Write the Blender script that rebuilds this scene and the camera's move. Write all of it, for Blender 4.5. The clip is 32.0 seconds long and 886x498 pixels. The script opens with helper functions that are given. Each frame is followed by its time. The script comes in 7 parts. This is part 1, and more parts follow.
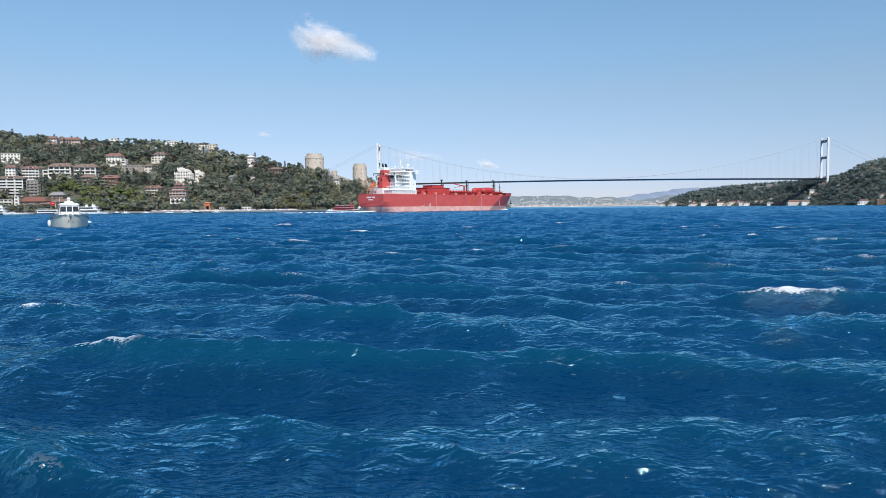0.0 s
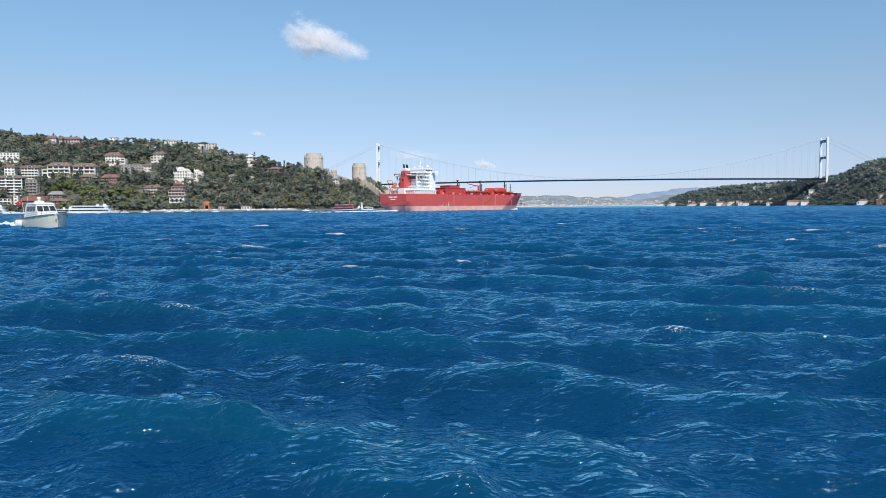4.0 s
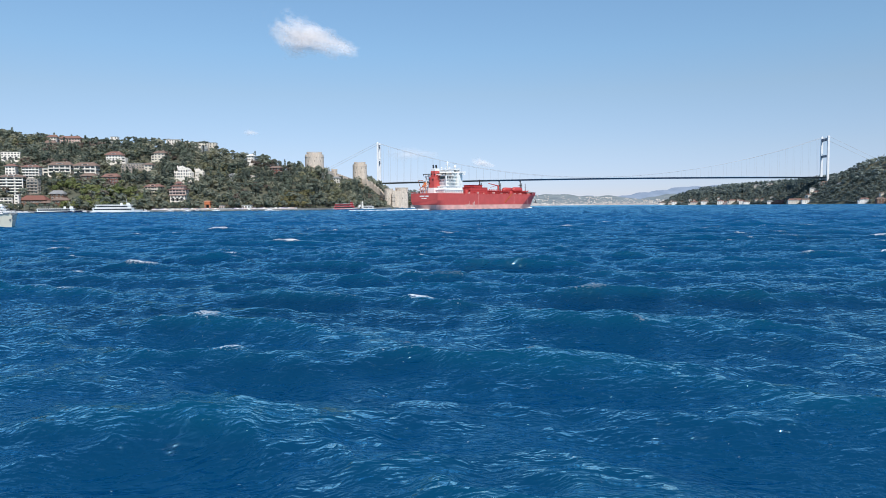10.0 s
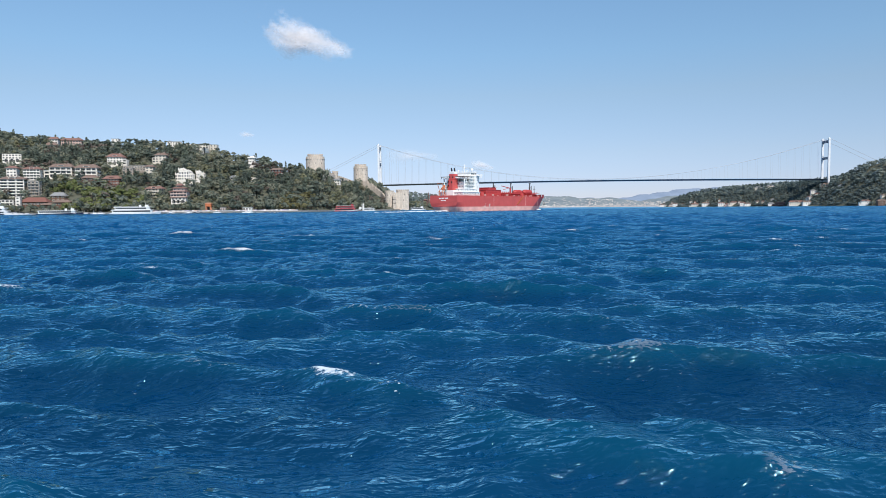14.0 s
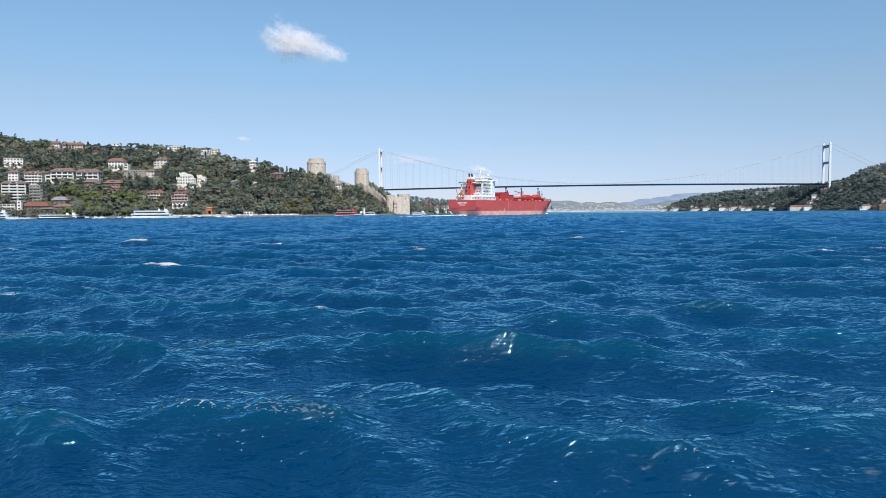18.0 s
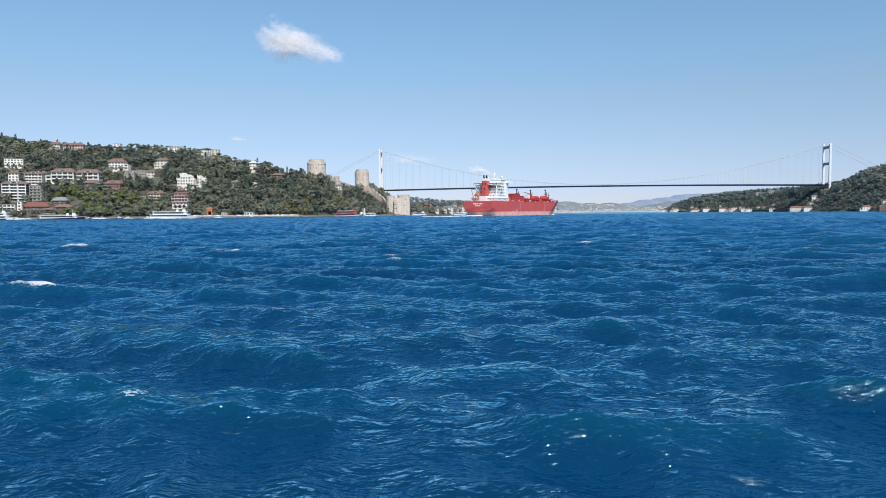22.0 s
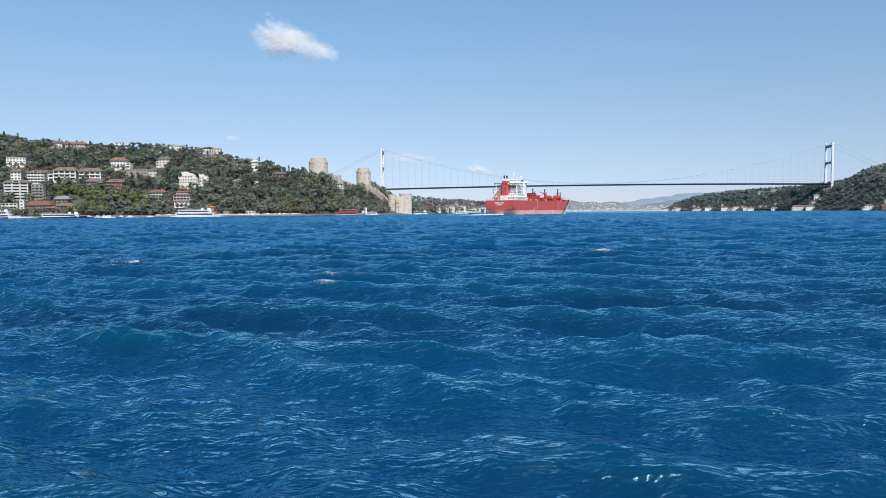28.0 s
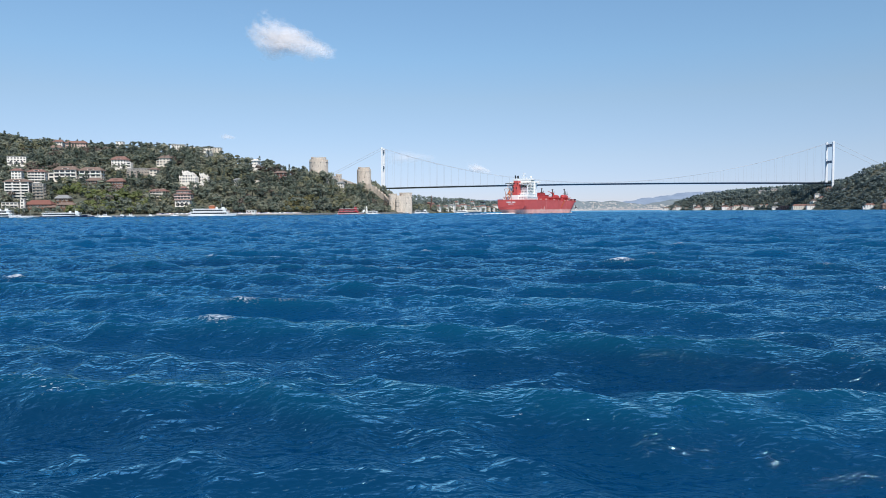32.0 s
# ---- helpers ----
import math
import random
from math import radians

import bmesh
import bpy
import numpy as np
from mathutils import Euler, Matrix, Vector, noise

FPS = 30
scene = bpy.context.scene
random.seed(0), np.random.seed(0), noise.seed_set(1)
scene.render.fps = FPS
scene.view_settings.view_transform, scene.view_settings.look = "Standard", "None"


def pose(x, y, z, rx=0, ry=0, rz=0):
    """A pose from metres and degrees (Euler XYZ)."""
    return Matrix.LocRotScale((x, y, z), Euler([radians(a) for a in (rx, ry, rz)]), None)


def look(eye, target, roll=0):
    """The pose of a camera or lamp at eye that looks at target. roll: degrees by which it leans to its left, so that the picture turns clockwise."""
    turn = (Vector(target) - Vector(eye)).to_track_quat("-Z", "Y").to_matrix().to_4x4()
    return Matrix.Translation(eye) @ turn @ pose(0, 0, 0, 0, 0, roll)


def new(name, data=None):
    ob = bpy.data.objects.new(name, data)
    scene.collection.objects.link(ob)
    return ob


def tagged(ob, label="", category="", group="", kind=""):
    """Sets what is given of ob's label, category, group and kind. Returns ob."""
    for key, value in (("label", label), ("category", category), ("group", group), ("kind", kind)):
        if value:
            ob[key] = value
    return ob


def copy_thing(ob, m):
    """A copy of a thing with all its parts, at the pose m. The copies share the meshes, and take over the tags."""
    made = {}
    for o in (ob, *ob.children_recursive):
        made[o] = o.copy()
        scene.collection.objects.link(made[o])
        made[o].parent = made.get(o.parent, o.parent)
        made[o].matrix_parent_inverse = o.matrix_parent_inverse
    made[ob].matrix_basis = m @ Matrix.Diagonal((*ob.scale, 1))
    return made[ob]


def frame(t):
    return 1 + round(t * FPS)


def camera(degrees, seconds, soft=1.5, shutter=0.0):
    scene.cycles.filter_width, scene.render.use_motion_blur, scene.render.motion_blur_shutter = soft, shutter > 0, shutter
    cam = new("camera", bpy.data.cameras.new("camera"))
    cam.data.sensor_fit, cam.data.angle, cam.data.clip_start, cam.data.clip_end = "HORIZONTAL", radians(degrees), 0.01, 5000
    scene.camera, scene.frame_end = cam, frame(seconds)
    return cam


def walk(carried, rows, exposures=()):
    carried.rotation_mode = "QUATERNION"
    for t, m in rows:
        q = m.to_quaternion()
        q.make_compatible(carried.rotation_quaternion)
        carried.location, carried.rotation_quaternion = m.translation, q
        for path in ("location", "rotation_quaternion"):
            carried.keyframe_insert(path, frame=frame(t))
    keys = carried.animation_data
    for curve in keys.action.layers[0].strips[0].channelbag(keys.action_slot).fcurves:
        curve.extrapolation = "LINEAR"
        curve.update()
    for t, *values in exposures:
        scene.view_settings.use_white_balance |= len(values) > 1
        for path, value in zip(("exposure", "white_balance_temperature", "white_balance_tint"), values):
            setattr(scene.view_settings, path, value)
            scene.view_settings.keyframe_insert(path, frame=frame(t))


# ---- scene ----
cam = camera(65, 32.0, soft=0.8)
EYE = (0.0, 0.0, 3.5)


def aim(yaw, pitch, roll):
    """Camera pose at the fixed eye: degrees to the right of +y, up from level, and lean."""
    a, b = radians(yaw), radians(pitch)
    way = Vector((math.sin(a) * math.cos(b), math.cos(a) * math.cos(b), math.sin(b)))
    return look(EYE, Vector(EYE) + way * 100, roll)


walk(cam, [
    (0.0, aim(0.063, -3.438, -0.520)), (0.5, aim(0.078, -3.440, -0.517)), (1.0, aim(0.095, -3.441, -0.515)), (1.5, aim(0.110, -3.441, -0.516)),
    (2.0, aim(0.111, -3.440, -0.519)), (2.5, aim(0.112, -3.444, -0.509)), (3.0, aim(0.119, -3.460, -0.486)), (3.5, aim(0.123, -3.470, -0.469)),
    (5.5, aim(0.059, -3.440, -0.522)), (6.0, aim(0.039, -3.440, -0.520)), (6.5, aim(0.040, -3.450, -0.498)), (7.0, aim(0.041, -3.472, -0.492)),
    (7.5, aim(0.061, -3.497, -0.491)), (8.0, aim(0.058, -3.512, -0.517)), (8.5, aim(0.059, -3.537, -0.524)), (9.0, aim(0.058, -3.559, -0.527)),
    (9.5, aim(0.059, -3.579, -0.522)), (10.0, aim(0.058, -3.556, -0.520)), (10.5, aim(0.058, -3.533, -0.520)), (11.0, aim(0.051, -3.510, -0.519)),
    (11.5, aim(0.032, -3.510, -0.518)), (12.0, aim(0.013, -3.496, -0.499)), (12.5, aim(0.000, -3.472, -0.497)), (13.0, aim(0.000, -3.448, -0.498)),
    (13.5, aim(-0.006, -3.415, -0.517)), (14.0, aim(-0.006, -3.392, -0.518)), (14.5, aim(-0.008, -3.369, -0.519)), (16.5, aim(-0.065, -3.192, -0.570)),
    (17.0, aim(-0.064, -3.157, -0.551)), (17.5, aim(-0.065, -3.095, -0.537)), (18.0, aim(-0.077, -3.030, -0.493)), (18.5, aim(-0.093, -2.998, -0.469)),
    (19.0, aim(-0.093, -2.990, -0.447)), (19.5, aim(-0.082, -2.979, -0.462)), (20.0, aim(-0.066, -2.962, -0.451)), (20.5, aim(-0.066, -2.953, -0.462)),
    (21.0, aim(-0.070, -2.953, -0.449)), (21.5, aim(-0.071, -2.961, -0.467)), (22.0, aim(-0.088, -2.970, -0.457)), (22.5, aim(-0.100, -2.982, -0.452)),
    (23.0, aim(-0.140, -2.998, -0.437)), (23.5, aim(-0.170, -3.007, -0.450)), (24.0, aim(-0.199, -3.014, -0.468)), (24.5, aim(-0.208, -3.016, -0.490)),
    (25.0, aim(-0.202, -3.032, -0.475)), (25.5, aim(-0.201, -3.042, -0.464)), (27.5, aim(-0.220, -3.052, -0.445)), (28.0, aim(-0.227, -3.063, -0.430)),
    (28.5, aim(-0.229, -3.084, -0.433)), (29.0, aim(-0.236, -3.091, -0.460)), (29.5, aim(-0.246, -3.093, -0.488)), (30.0, aim(-0.261, -3.096, -0.483)),
    (30.5, aim(-0.269, -3.111, -0.460)), (31.0, aim(-0.266, -3.124, -0.444)), (31.5, aim(-0.265, -3.133, -0.433)), (32.0, aim(-0.265, -3.134, -0.431)),
])


# ---- light ----
SUN_AZ, SUN_EL = 162.0, 47.0
world = bpy.data.worlds.new("sky")
scene.world = world
world.use_nodes = True
sky = world.node_tree.nodes.new("ShaderNodeTexSky")
sky.sky_type, sky.sun_disc = "NISHITA", False
sky.sun_elevation, sky.sun_rotation = radians(SUN_EL), radians(SUN_AZ)
sky.altitude, sky.air_density, sky.dust_density, sky.ozone_density = 0, 0.95, 0.0, 3.0
world.node_tree.nodes["Background"].inputs["Strength"].default_value = 0.128
cool = world.node_tree.nodes.new("ShaderNodeMix")
cool.data_type, cool.blend_type = "RGBA", "MULTIPLY"
cool.inputs[0].default_value = 1.0
where = world.node_tree.nodes.new("ShaderNodeTexCoord")
split = world.node_tree.nodes.new("ShaderNodeSeparateXYZ")
thin = world.node_tree.nodes.new("ShaderNodeValToRGB")
TINTS = ((0.0, (0.516, 0.573, 0.896)), (0.036, (0.595, 0.627, 0.882)), (0.075, (0.713, 0.705, 0.837)), (0.155, (0.889, 0.87, 0.862)), (0.21, (0.919, 1.0, 0.99)), (0.3, (1.0, 1.12, 1.1)), (0.45, (0.96, 1.06, 1.1)), (0.75, (0.92, 1.02, 1.06)))
for i, (at_, tint) in enumerate(TINTS):
    stop = thin.color_ramp.elements[i] if i < 2 else thin.color_ramp.elements.new(at_)
    stop.position, stop.color = at_, tint + (1,)
world.node_tree.links.new(where.outputs["Generated"], split.inputs[0])
world.node_tree.links.new(split.outputs["Z"], thin.inputs["Fac"])
world.node_tree.links.new(thin.outputs["Color"], cool.inputs[7])
world.node_tree.links.new(sky.outputs["Color"], cool.inputs[6])
world.node_tree.links.new(cool.outputs[2], world.node_tree.nodes["Background"].inputs["Color"])
sun = new("sun", bpy.data.lights.new("sun", "SUN"))
sun.data.energy, sun.data.angle, sun.data.color = 4.4, radians(0.53), (1.0, 0.945, 0.86)
a_, e_ = radians(SUN_AZ), radians(SUN_EL)
sun.matrix_world = look((0, 0, 0), (-math.sin(a_) * math.cos(e_), -math.cos(a_) * math.cos(e_), -math.sin(e_)))
sun.location = (0, 0, 600)
scene.view_settings.exposure = 0.0


# ---- materials ----
class Mat:
    """Small builder for a Principled node material."""

    def __init__(self, name, rough=0.6, metal=0.0, ior=1.45):
        self.m = bpy.data.materials.new(name)
        self.m.use_nodes = True
        self.t = self.m.node_tree
        self.p = self.t.nodes["Principled BSDF"]
        self.p.inputs["Roughness"].default_value = rough
        self.p.inputs["Metallic"].default_value = metal
        self.p.inputs["IOR"].default_value = ior
        self.co = self.n("ShaderNodeTexCoord")

    def n(self, kind, **sets):
        node = self.t.nodes.new(kind)
        for k, v in sets.items():
            node.inputs[k.replace("_", " ")].default_value = v
        return node

    def link(self, a, b):
        self.t.links.new(a, b)

    def noise(self, scale, detail=4.0, rough=0.55, stretch=None, space="Object"):
        node = self.n("ShaderNodeTexNoise", Scale=scale, Detail=detail, Roughness=rough)
        src = self.co.outputs[space]
        if stretch:
            mp = self.n("ShaderNodeMapping", Scale=stretch)
            self.link(src, mp.inputs["Vector"])
            src = mp.outputs["Vector"]
        self.link(src, node.inputs["Vector"])
        return node.outputs["Fac"]

    def ramp(self, fac, stops):
        node = self.t.nodes.new("ShaderNodeValToRGB")
        el = node.color_ramp.elements
        while len(el) < len(stops):
            el.new(0.5)
        for e, (pos, col) in zip(el, stops):
            e.position, e.color = pos, (*col, 1)
        self.link(fac, node.inputs["Fac"])
        return node.outputs["Color"]

    def mix(self, fac, a, b, blend="MIX"):
        node = self.t.nodes.new("ShaderNodeMix")
        node.data_type, node.blend_type = "RGBA", blend
        for v, i in ((fac, 0), (a, 6), (b, 7)):
            if isinstance(v, (int, float)):
                node.inputs[i].default_value = v
            elif isinstance(v, tuple):
                node.inputs[i].default_value = (*v, 1)
            else:
                self.link(v, node.inputs[i])
        return node.outputs[2]

    def math(self, op, a, b=0.0):
        node = self.t.nodes.new("ShaderNodeMath")
        node.operation = op
        for v, i in ((a, 0), (b, 1)):
            if isinstance(v, (int, float)):
                node.inputs[i].default_value = v
            else:
                self.link(v, node.inputs[i])
        return node.outputs[0]

    def bump(self, height, strength, distance):
        node = self.n("ShaderNodeBump", Strength=strength, Distance=distance)
        self.link(height, node.inputs["Height"])
        last = self.p.inputs["Normal"]
        if last.is_linked:
            self.link(last.links[0].from_socket, node.inputs["Normal"])
        self.link(node.outputs["Normal"], last)

    def color(self, sock):
        self.link(sock, self.p.inputs["Base Color"])
        return self.m


def painted(name, col, rough=0.5, vary=0.25, scale=0.6, metal=0.0, streak=True):
    """Paint or plaster with blotches, grain and faint run-down streaks; col is the mean colour."""
    k = Mat(name, rough, metal)
    dark, light = tuple(c * (1 - vary) for c in col), tuple(min(1, c * (1 + vary * 0.6)) for c in col)
    base = k.ramp(k.noise(scale, 5), [(0.3, dark), (0.7, light)])
    if streak:
        base = k.mix(k.math("MULTIPLY", k.noise(1.0, 3, stretch=(1.6, 1.6, 0.12)), 0.35), base, tuple(c * 0.62 for c in col))
    fine = k.noise(scale * 14, 3)
    base = k.mix(k.math("MULTIPLY", fine, 0.2), base, tuple(c * 0.75 for c in col))
    k.bump(fine, 0.25, 0.03)
    return k.color(base)


def foliage(name, stops, rough=0.75):
    """Leaves: each clump its own green, with tree-sized drifts of colour."""
    k = Mat(name, rough)
    geo = k.n("ShaderNodeNewGeometry")
    own = k.n("ShaderNodeAttribute")
    own.attribute_name = "tone"
    drift = k.noise(0.11, 2, 0.5, space="Object")
    drift = k.math("ADD", k.math("MULTIPLY", drift, 0.5), k.math("MULTIPLY", k.noise(0.028, 2, space="Object"), 0.3))
    drift = k.math("ADD", drift, k.math("ADD", 0.02, k.math("MULTIPLY", own.outputs["Fac"], 0.32)))
    fac = k.math("ADD", k.math("MULTIPLY", geo.outputs["Random Per Island"], 0.10), k.math("MULTIPLY", k.math("SUBTRACT", drift, 0.30), 2.15))
    base = k.ramp(fac, stops)
    base = k.mix(k.math("MULTIPLY", k.noise(1.7, 4), 0.2), base, tuple(c * 0.5 for c in stops[0][1]))
    k.bump(k.noise(2.4, 4), 0.7, 0.5)
    glow = k.n("ShaderNodeBsdfTranslucent")
    k.link(base, glow.inputs["Color"])
    both = k.n("ShaderNodeMixShader")
    both.inputs["Fac"].default_value = 0.45
    k.link(k.p.outputs["BSDF"], both.inputs[1])
    k.link(glow.outputs["BSDF"], both.inputs[2])
    k.link(both.outputs["Shader"], k.t.nodes["Material Output"].inputs["Surface"])
    return k.color(base)


def brickwork(name, col, joint, rough=0.85):
    """Rough coursed rubble stone."""
    k = Mat(name, rough)
    vor = k.n("ShaderNodeTexVoronoi", Scale=0.9)
    mp = k.n("ShaderNodeMapping", Scale=(1.0, 1.0, 1.7))
    k.link(k.co.outputs["Object"], mp.inputs["Vector"])
    k.link(mp.outputs["Vector"], vor.inputs["Vector"])
    base = k.ramp(vor.outputs["Color"], [(0.1, tuple(c * 0.72 for c in col)), (0.9, tuple(min(1, c * 1.15) for c in col))])
    base = k.mix(k.math("MULTIPLY", k.ramp(vor.outputs["Distance"], [(0.35, (0, 0, 0)), (0.7, (1, 1, 1))]), 0.5), base, joint)
    base = k.mix(k.math("MULTIPLY", k.noise(0.12, 5), 0.55), base, tuple(c * 0.66 for c in col))
    base = k.mix(k.math("MULTIPLY", k.ramp(k.noise(0.35, 4, 0.65, stretch=(1.5, 1.5, 0.18)), [(0.45, (0, 0, 0)), (0.7, (1, 1, 1))]), 0.55), base, tuple(c * 0.45 for c in col))
    k.bump(vor.outputs["Distance"], 0.6, 0.25)
    return k.color(base)


M = {}
M["white"] = painted("white_plaster", (0.89, 0.83, 0.75), 0.7, 0.12)
M["cream"] = painted("cream_plaster", (0.75, 0.67, 0.56), 0.7, 0.15)
M["taupe"] = painted("taupe_render", (0.36, 0.31, 0.26), 0.8, 0.25)
M["pink"] = painted("pink_plaster", (0.66, 0.47, 0.40), 0.7, 0.18)
M["lilac"] = painted("lilac_panel", (0.50, 0.42, 0.55), 0.6, 0.15)
M["stonewall"] = brickwork("rubble_stone", (0.77, 0.65, 0.54), (0.50, 0.43, 0.36))
M["wood_dark"] = painted("dark_wood_cladding", (0.16, 0.09, 0.06), 0.6, 0.3)
M["redwood"] = painted("red_brown_boards", (0.19, 0.085, 0.065), 0.6, 0.25)
M["roof_red"] = painted("clay_tile_roof", (0.28, 0.155, 0.125), 0.8, 0.35, 1.4)
M["roof_brown"] = painted("weathered_tile_roof", (0.25, 0.175, 0.140), 0.8, 0.35, 1.4)
M["roof_grey"] = painted("grey_roof", (0.30, 0.30, 0.30), 0.7, 0.25)
M["quay_stone"] = painted("wet_quay_stone", (0.24, 0.235, 0.225), 0.8, 0.4)
M["concrete"] = painted("quay_concrete", (0.42, 0.41, 0.39), 0.85, 0.25)
M["trunk"] = painted("bark", (0.10, 0.075, 0.055), 0.9, 0.3)
M["bridge_grey"] = painted("bridge_paint", (0.76, 0.78, 0.80), 0.5, 0.08, 0.08, streak=False)
M["deck_steel"] = painted("deck_steel", (0.16, 0.19, 0.24), 0.5, 0.12, 0.05, streak=False)
M["cable"] = painted("cable_steel", (0.50, 0.54, 0.59), 0.5, 0.1, 0.2, streak=False)
M["boat_white"] = painted("gelcoat", (0.80, 0.80, 0.79), 0.25, 0.05, 0.5)
M["boat_cream"] = painted("cream_gelcoat", (0.68, 0.64, 0.53), 0.28, 0.06, 0.5)
M["navy"] = painted("navy_hull", (0.015, 0.022, 0.06), 0.3, 0.2)
M["boat_red"] = painted("boat_red", (0.42, 0.02, 0.03), 0.35, 0.15)
M["ship_red"] = painted("ship_red_paint", (0.60, 0.096, 0.086), 0.5, 0.14, 0.12)
M["ship_deck_red"] = painted("ship_deck_red", (0.54, 0.062, 0.058), 0.5, 0.16, 0.3)
M["boot"] = painted("faded_antifouling", (0.78, 0.42, 0.37), 0.65, 0.3, 0.14)
M["worn"] = painted("scuffed_paint", (0.72, 0.50, 0.45), 0.7, 0.25, 1.2)
M["ship_white"] = painted("ship_white_paint", (0.92, 0.91, 0.88), 0.45, 0.06, 0.3)
M["black"] = painted("black_paint", (0.02, 0.02, 0.022), 0.5, 0.2)
M["orange"] = painted("orange_paint", (0.62, 0.17, 0.06), 0.45, 0.12)
M["orange_dull"] = painted("faded_orange_paint", (0.62, 0.27, 0.16), 0.6, 0.2)
M["steel"] = painted("grey_steel", (0.35, 0.36, 0.37), 0.4, 0.15, metal=0.5)
M["dark_trim"] = painted("dark_trim", (0.06, 0.05, 0.05), 0.6, 0.2)
M["flag"] = painted("flag_red", (0.55, 0.02, 0.03), 0.8, 0.1)
k = Mat("window_glass", 0.06)
M["glass"] = k.color(k.ramp(k.noise(0.7, 2), [(0.3, (0.012, 0.016, 0.02)), (0.7, (0.05, 0.06, 0.07))]))
# glass with a paler, mottled grey base colour
k = Mat("pale_glass", 0.08)
M["glass_light"] = k.color(k.ramp(k.noise(1.1, 3), [(0.35, (0.05, 0.06, 0.07)), (0.65, (0.26, 0.29, 0.31))]))
GREEN = [(0.10, (0.122, 0.150, 0.132)), (0.40, (0.218, 0.255, 0.206)), (0.68, (0.305, 0.332, 0.254)), (1.0, (0.405, 0.402, 0.296))]
# haze put into the leaf colour: paler and bluer for distant slopes
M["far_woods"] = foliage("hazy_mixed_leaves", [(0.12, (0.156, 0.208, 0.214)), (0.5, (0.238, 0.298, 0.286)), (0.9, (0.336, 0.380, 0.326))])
M["far_pines"] = foliage("hazy_conifers", [(0.12, (0.078, 0.118, 0.132)), (0.5, (0.116, 0.168, 0.170)), (0.9, (0.160, 0.212, 0.198))])
M["woods"] = foliage("mixed_leaves", GREEN)
M["pines"] = foliage("pine_needles", [(0.15, (0.083, 0.107, 0.097)), (0.5, (0.137, 0.171, 0.139)), (0.9, (0.191, 0.230, 0.174))])
M["olive"] = foliage("olive_leaves", [(0.1, (0.140, 0.152, 0.097)), (0.5, (0.242, 0.253, 0.155)), (0.9, (0.346, 0.340, 0.209))])
M["russet"] = foliage("russet_leaves", [(0.1, (0.118, 0.098, 0.084)), (0.5, (0.194, 0.155, 0.132)), (0.9, (0.264, 0.216, 0.177))])
M["bright"] = foliage("light_green_leaves", [(0.15, (0.118, 0.163, 0.071)), (0.5, (0.209, 0.258, 0.097)), (0.9, (0.298, 0.325, 0.137))])
M["autumn"] = foliage("ochre_leaves", [(0.15, (0.152, 0.152, 0.073)), (0.5, (0.236, 0.225, 0.105)), (0.9, (0.319, 0.290, 0.146))])
M["roof_bright"] = painted("red_tile_roof", (0.25, 0.11, 0.085), 0.8, 0.3, 1.4)
k = Mat("soil_and_scrub", 0.95)
soil = k.ramp(k.noise(0.4, 6, 0.7), [(0.3, (0.070, 0.078, 0.058)), (0.55, (0.115, 0.118, 0.084)), (0.78, (0.170, 0.152, 0.108))])
k.bump(k.noise(0.4, 5), 0.8, 1.0)
M["soil"] = k.color(soil)
k = Mat("foam", 0.8)
k.bump(k.noise(6.0, 4), 0.6, 0.08)
M["foam"] = k.color(k.ramp(k.noise(2.5, 5), [(0.3, (0.45, 0.55, 0.60)), (0.6, (0.82, 0.85, 0.86))]))

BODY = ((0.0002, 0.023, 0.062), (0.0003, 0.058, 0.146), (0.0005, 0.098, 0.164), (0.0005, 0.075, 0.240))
ROUGH = (0.05, 0.05)
RIPPLE = (0.13, 0.115, 0.030, 0.004)
GLOSS = (0.44, 0.83, 1.0)
SEA_IOR = 1.84
# sea: dark blue body, sky gloss by Fresnel, ripples at three scales, broken foam on some crests
k = Mat("sea_water", 0.12, 0.0, 1.33)
k.p.inputs["Specular IOR Level"].default_value = 0.0


def held(name):
    """A value carried by the points of the sheet."""
    node = k.n("ShaderNodeAttribute")
    node.attribute_name = name
    return node.outputs["Fac"]


def ridged(scale, detail, stretch, sharp=2.6):
    """Noise folded into sharp little crests."""
    n = k.noise(scale, detail, 0.55, stretch=stretch)
    return k.math("SUBTRACT", 1.0, k.math("ABSOLUTE", k.math("MULTIPLY", k.math("SUBTRACT", n, 0.5), sharp)))


body = k.ramp(k.noise(0.03, 6, 0.6, stretch=(0.4, 1.4, 1.0)), [(0.32, BODY[0]), (0.68, BODY[1])])
# crests tinted teal, as if light came through them
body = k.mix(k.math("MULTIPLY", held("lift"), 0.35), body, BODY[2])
# bluer with distance: sky light off far water put into the body colour
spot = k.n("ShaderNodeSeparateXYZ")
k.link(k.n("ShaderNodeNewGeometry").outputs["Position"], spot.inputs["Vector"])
far_tint = k.ramp(k.math("MULTIPLY", spot.outputs["Y"], 0.005), [(0.10, (0, 0, 0)), (0.75, (0.6, 0.6, 0.6))])
body = k.mix(far_tint, body, BODY[3])
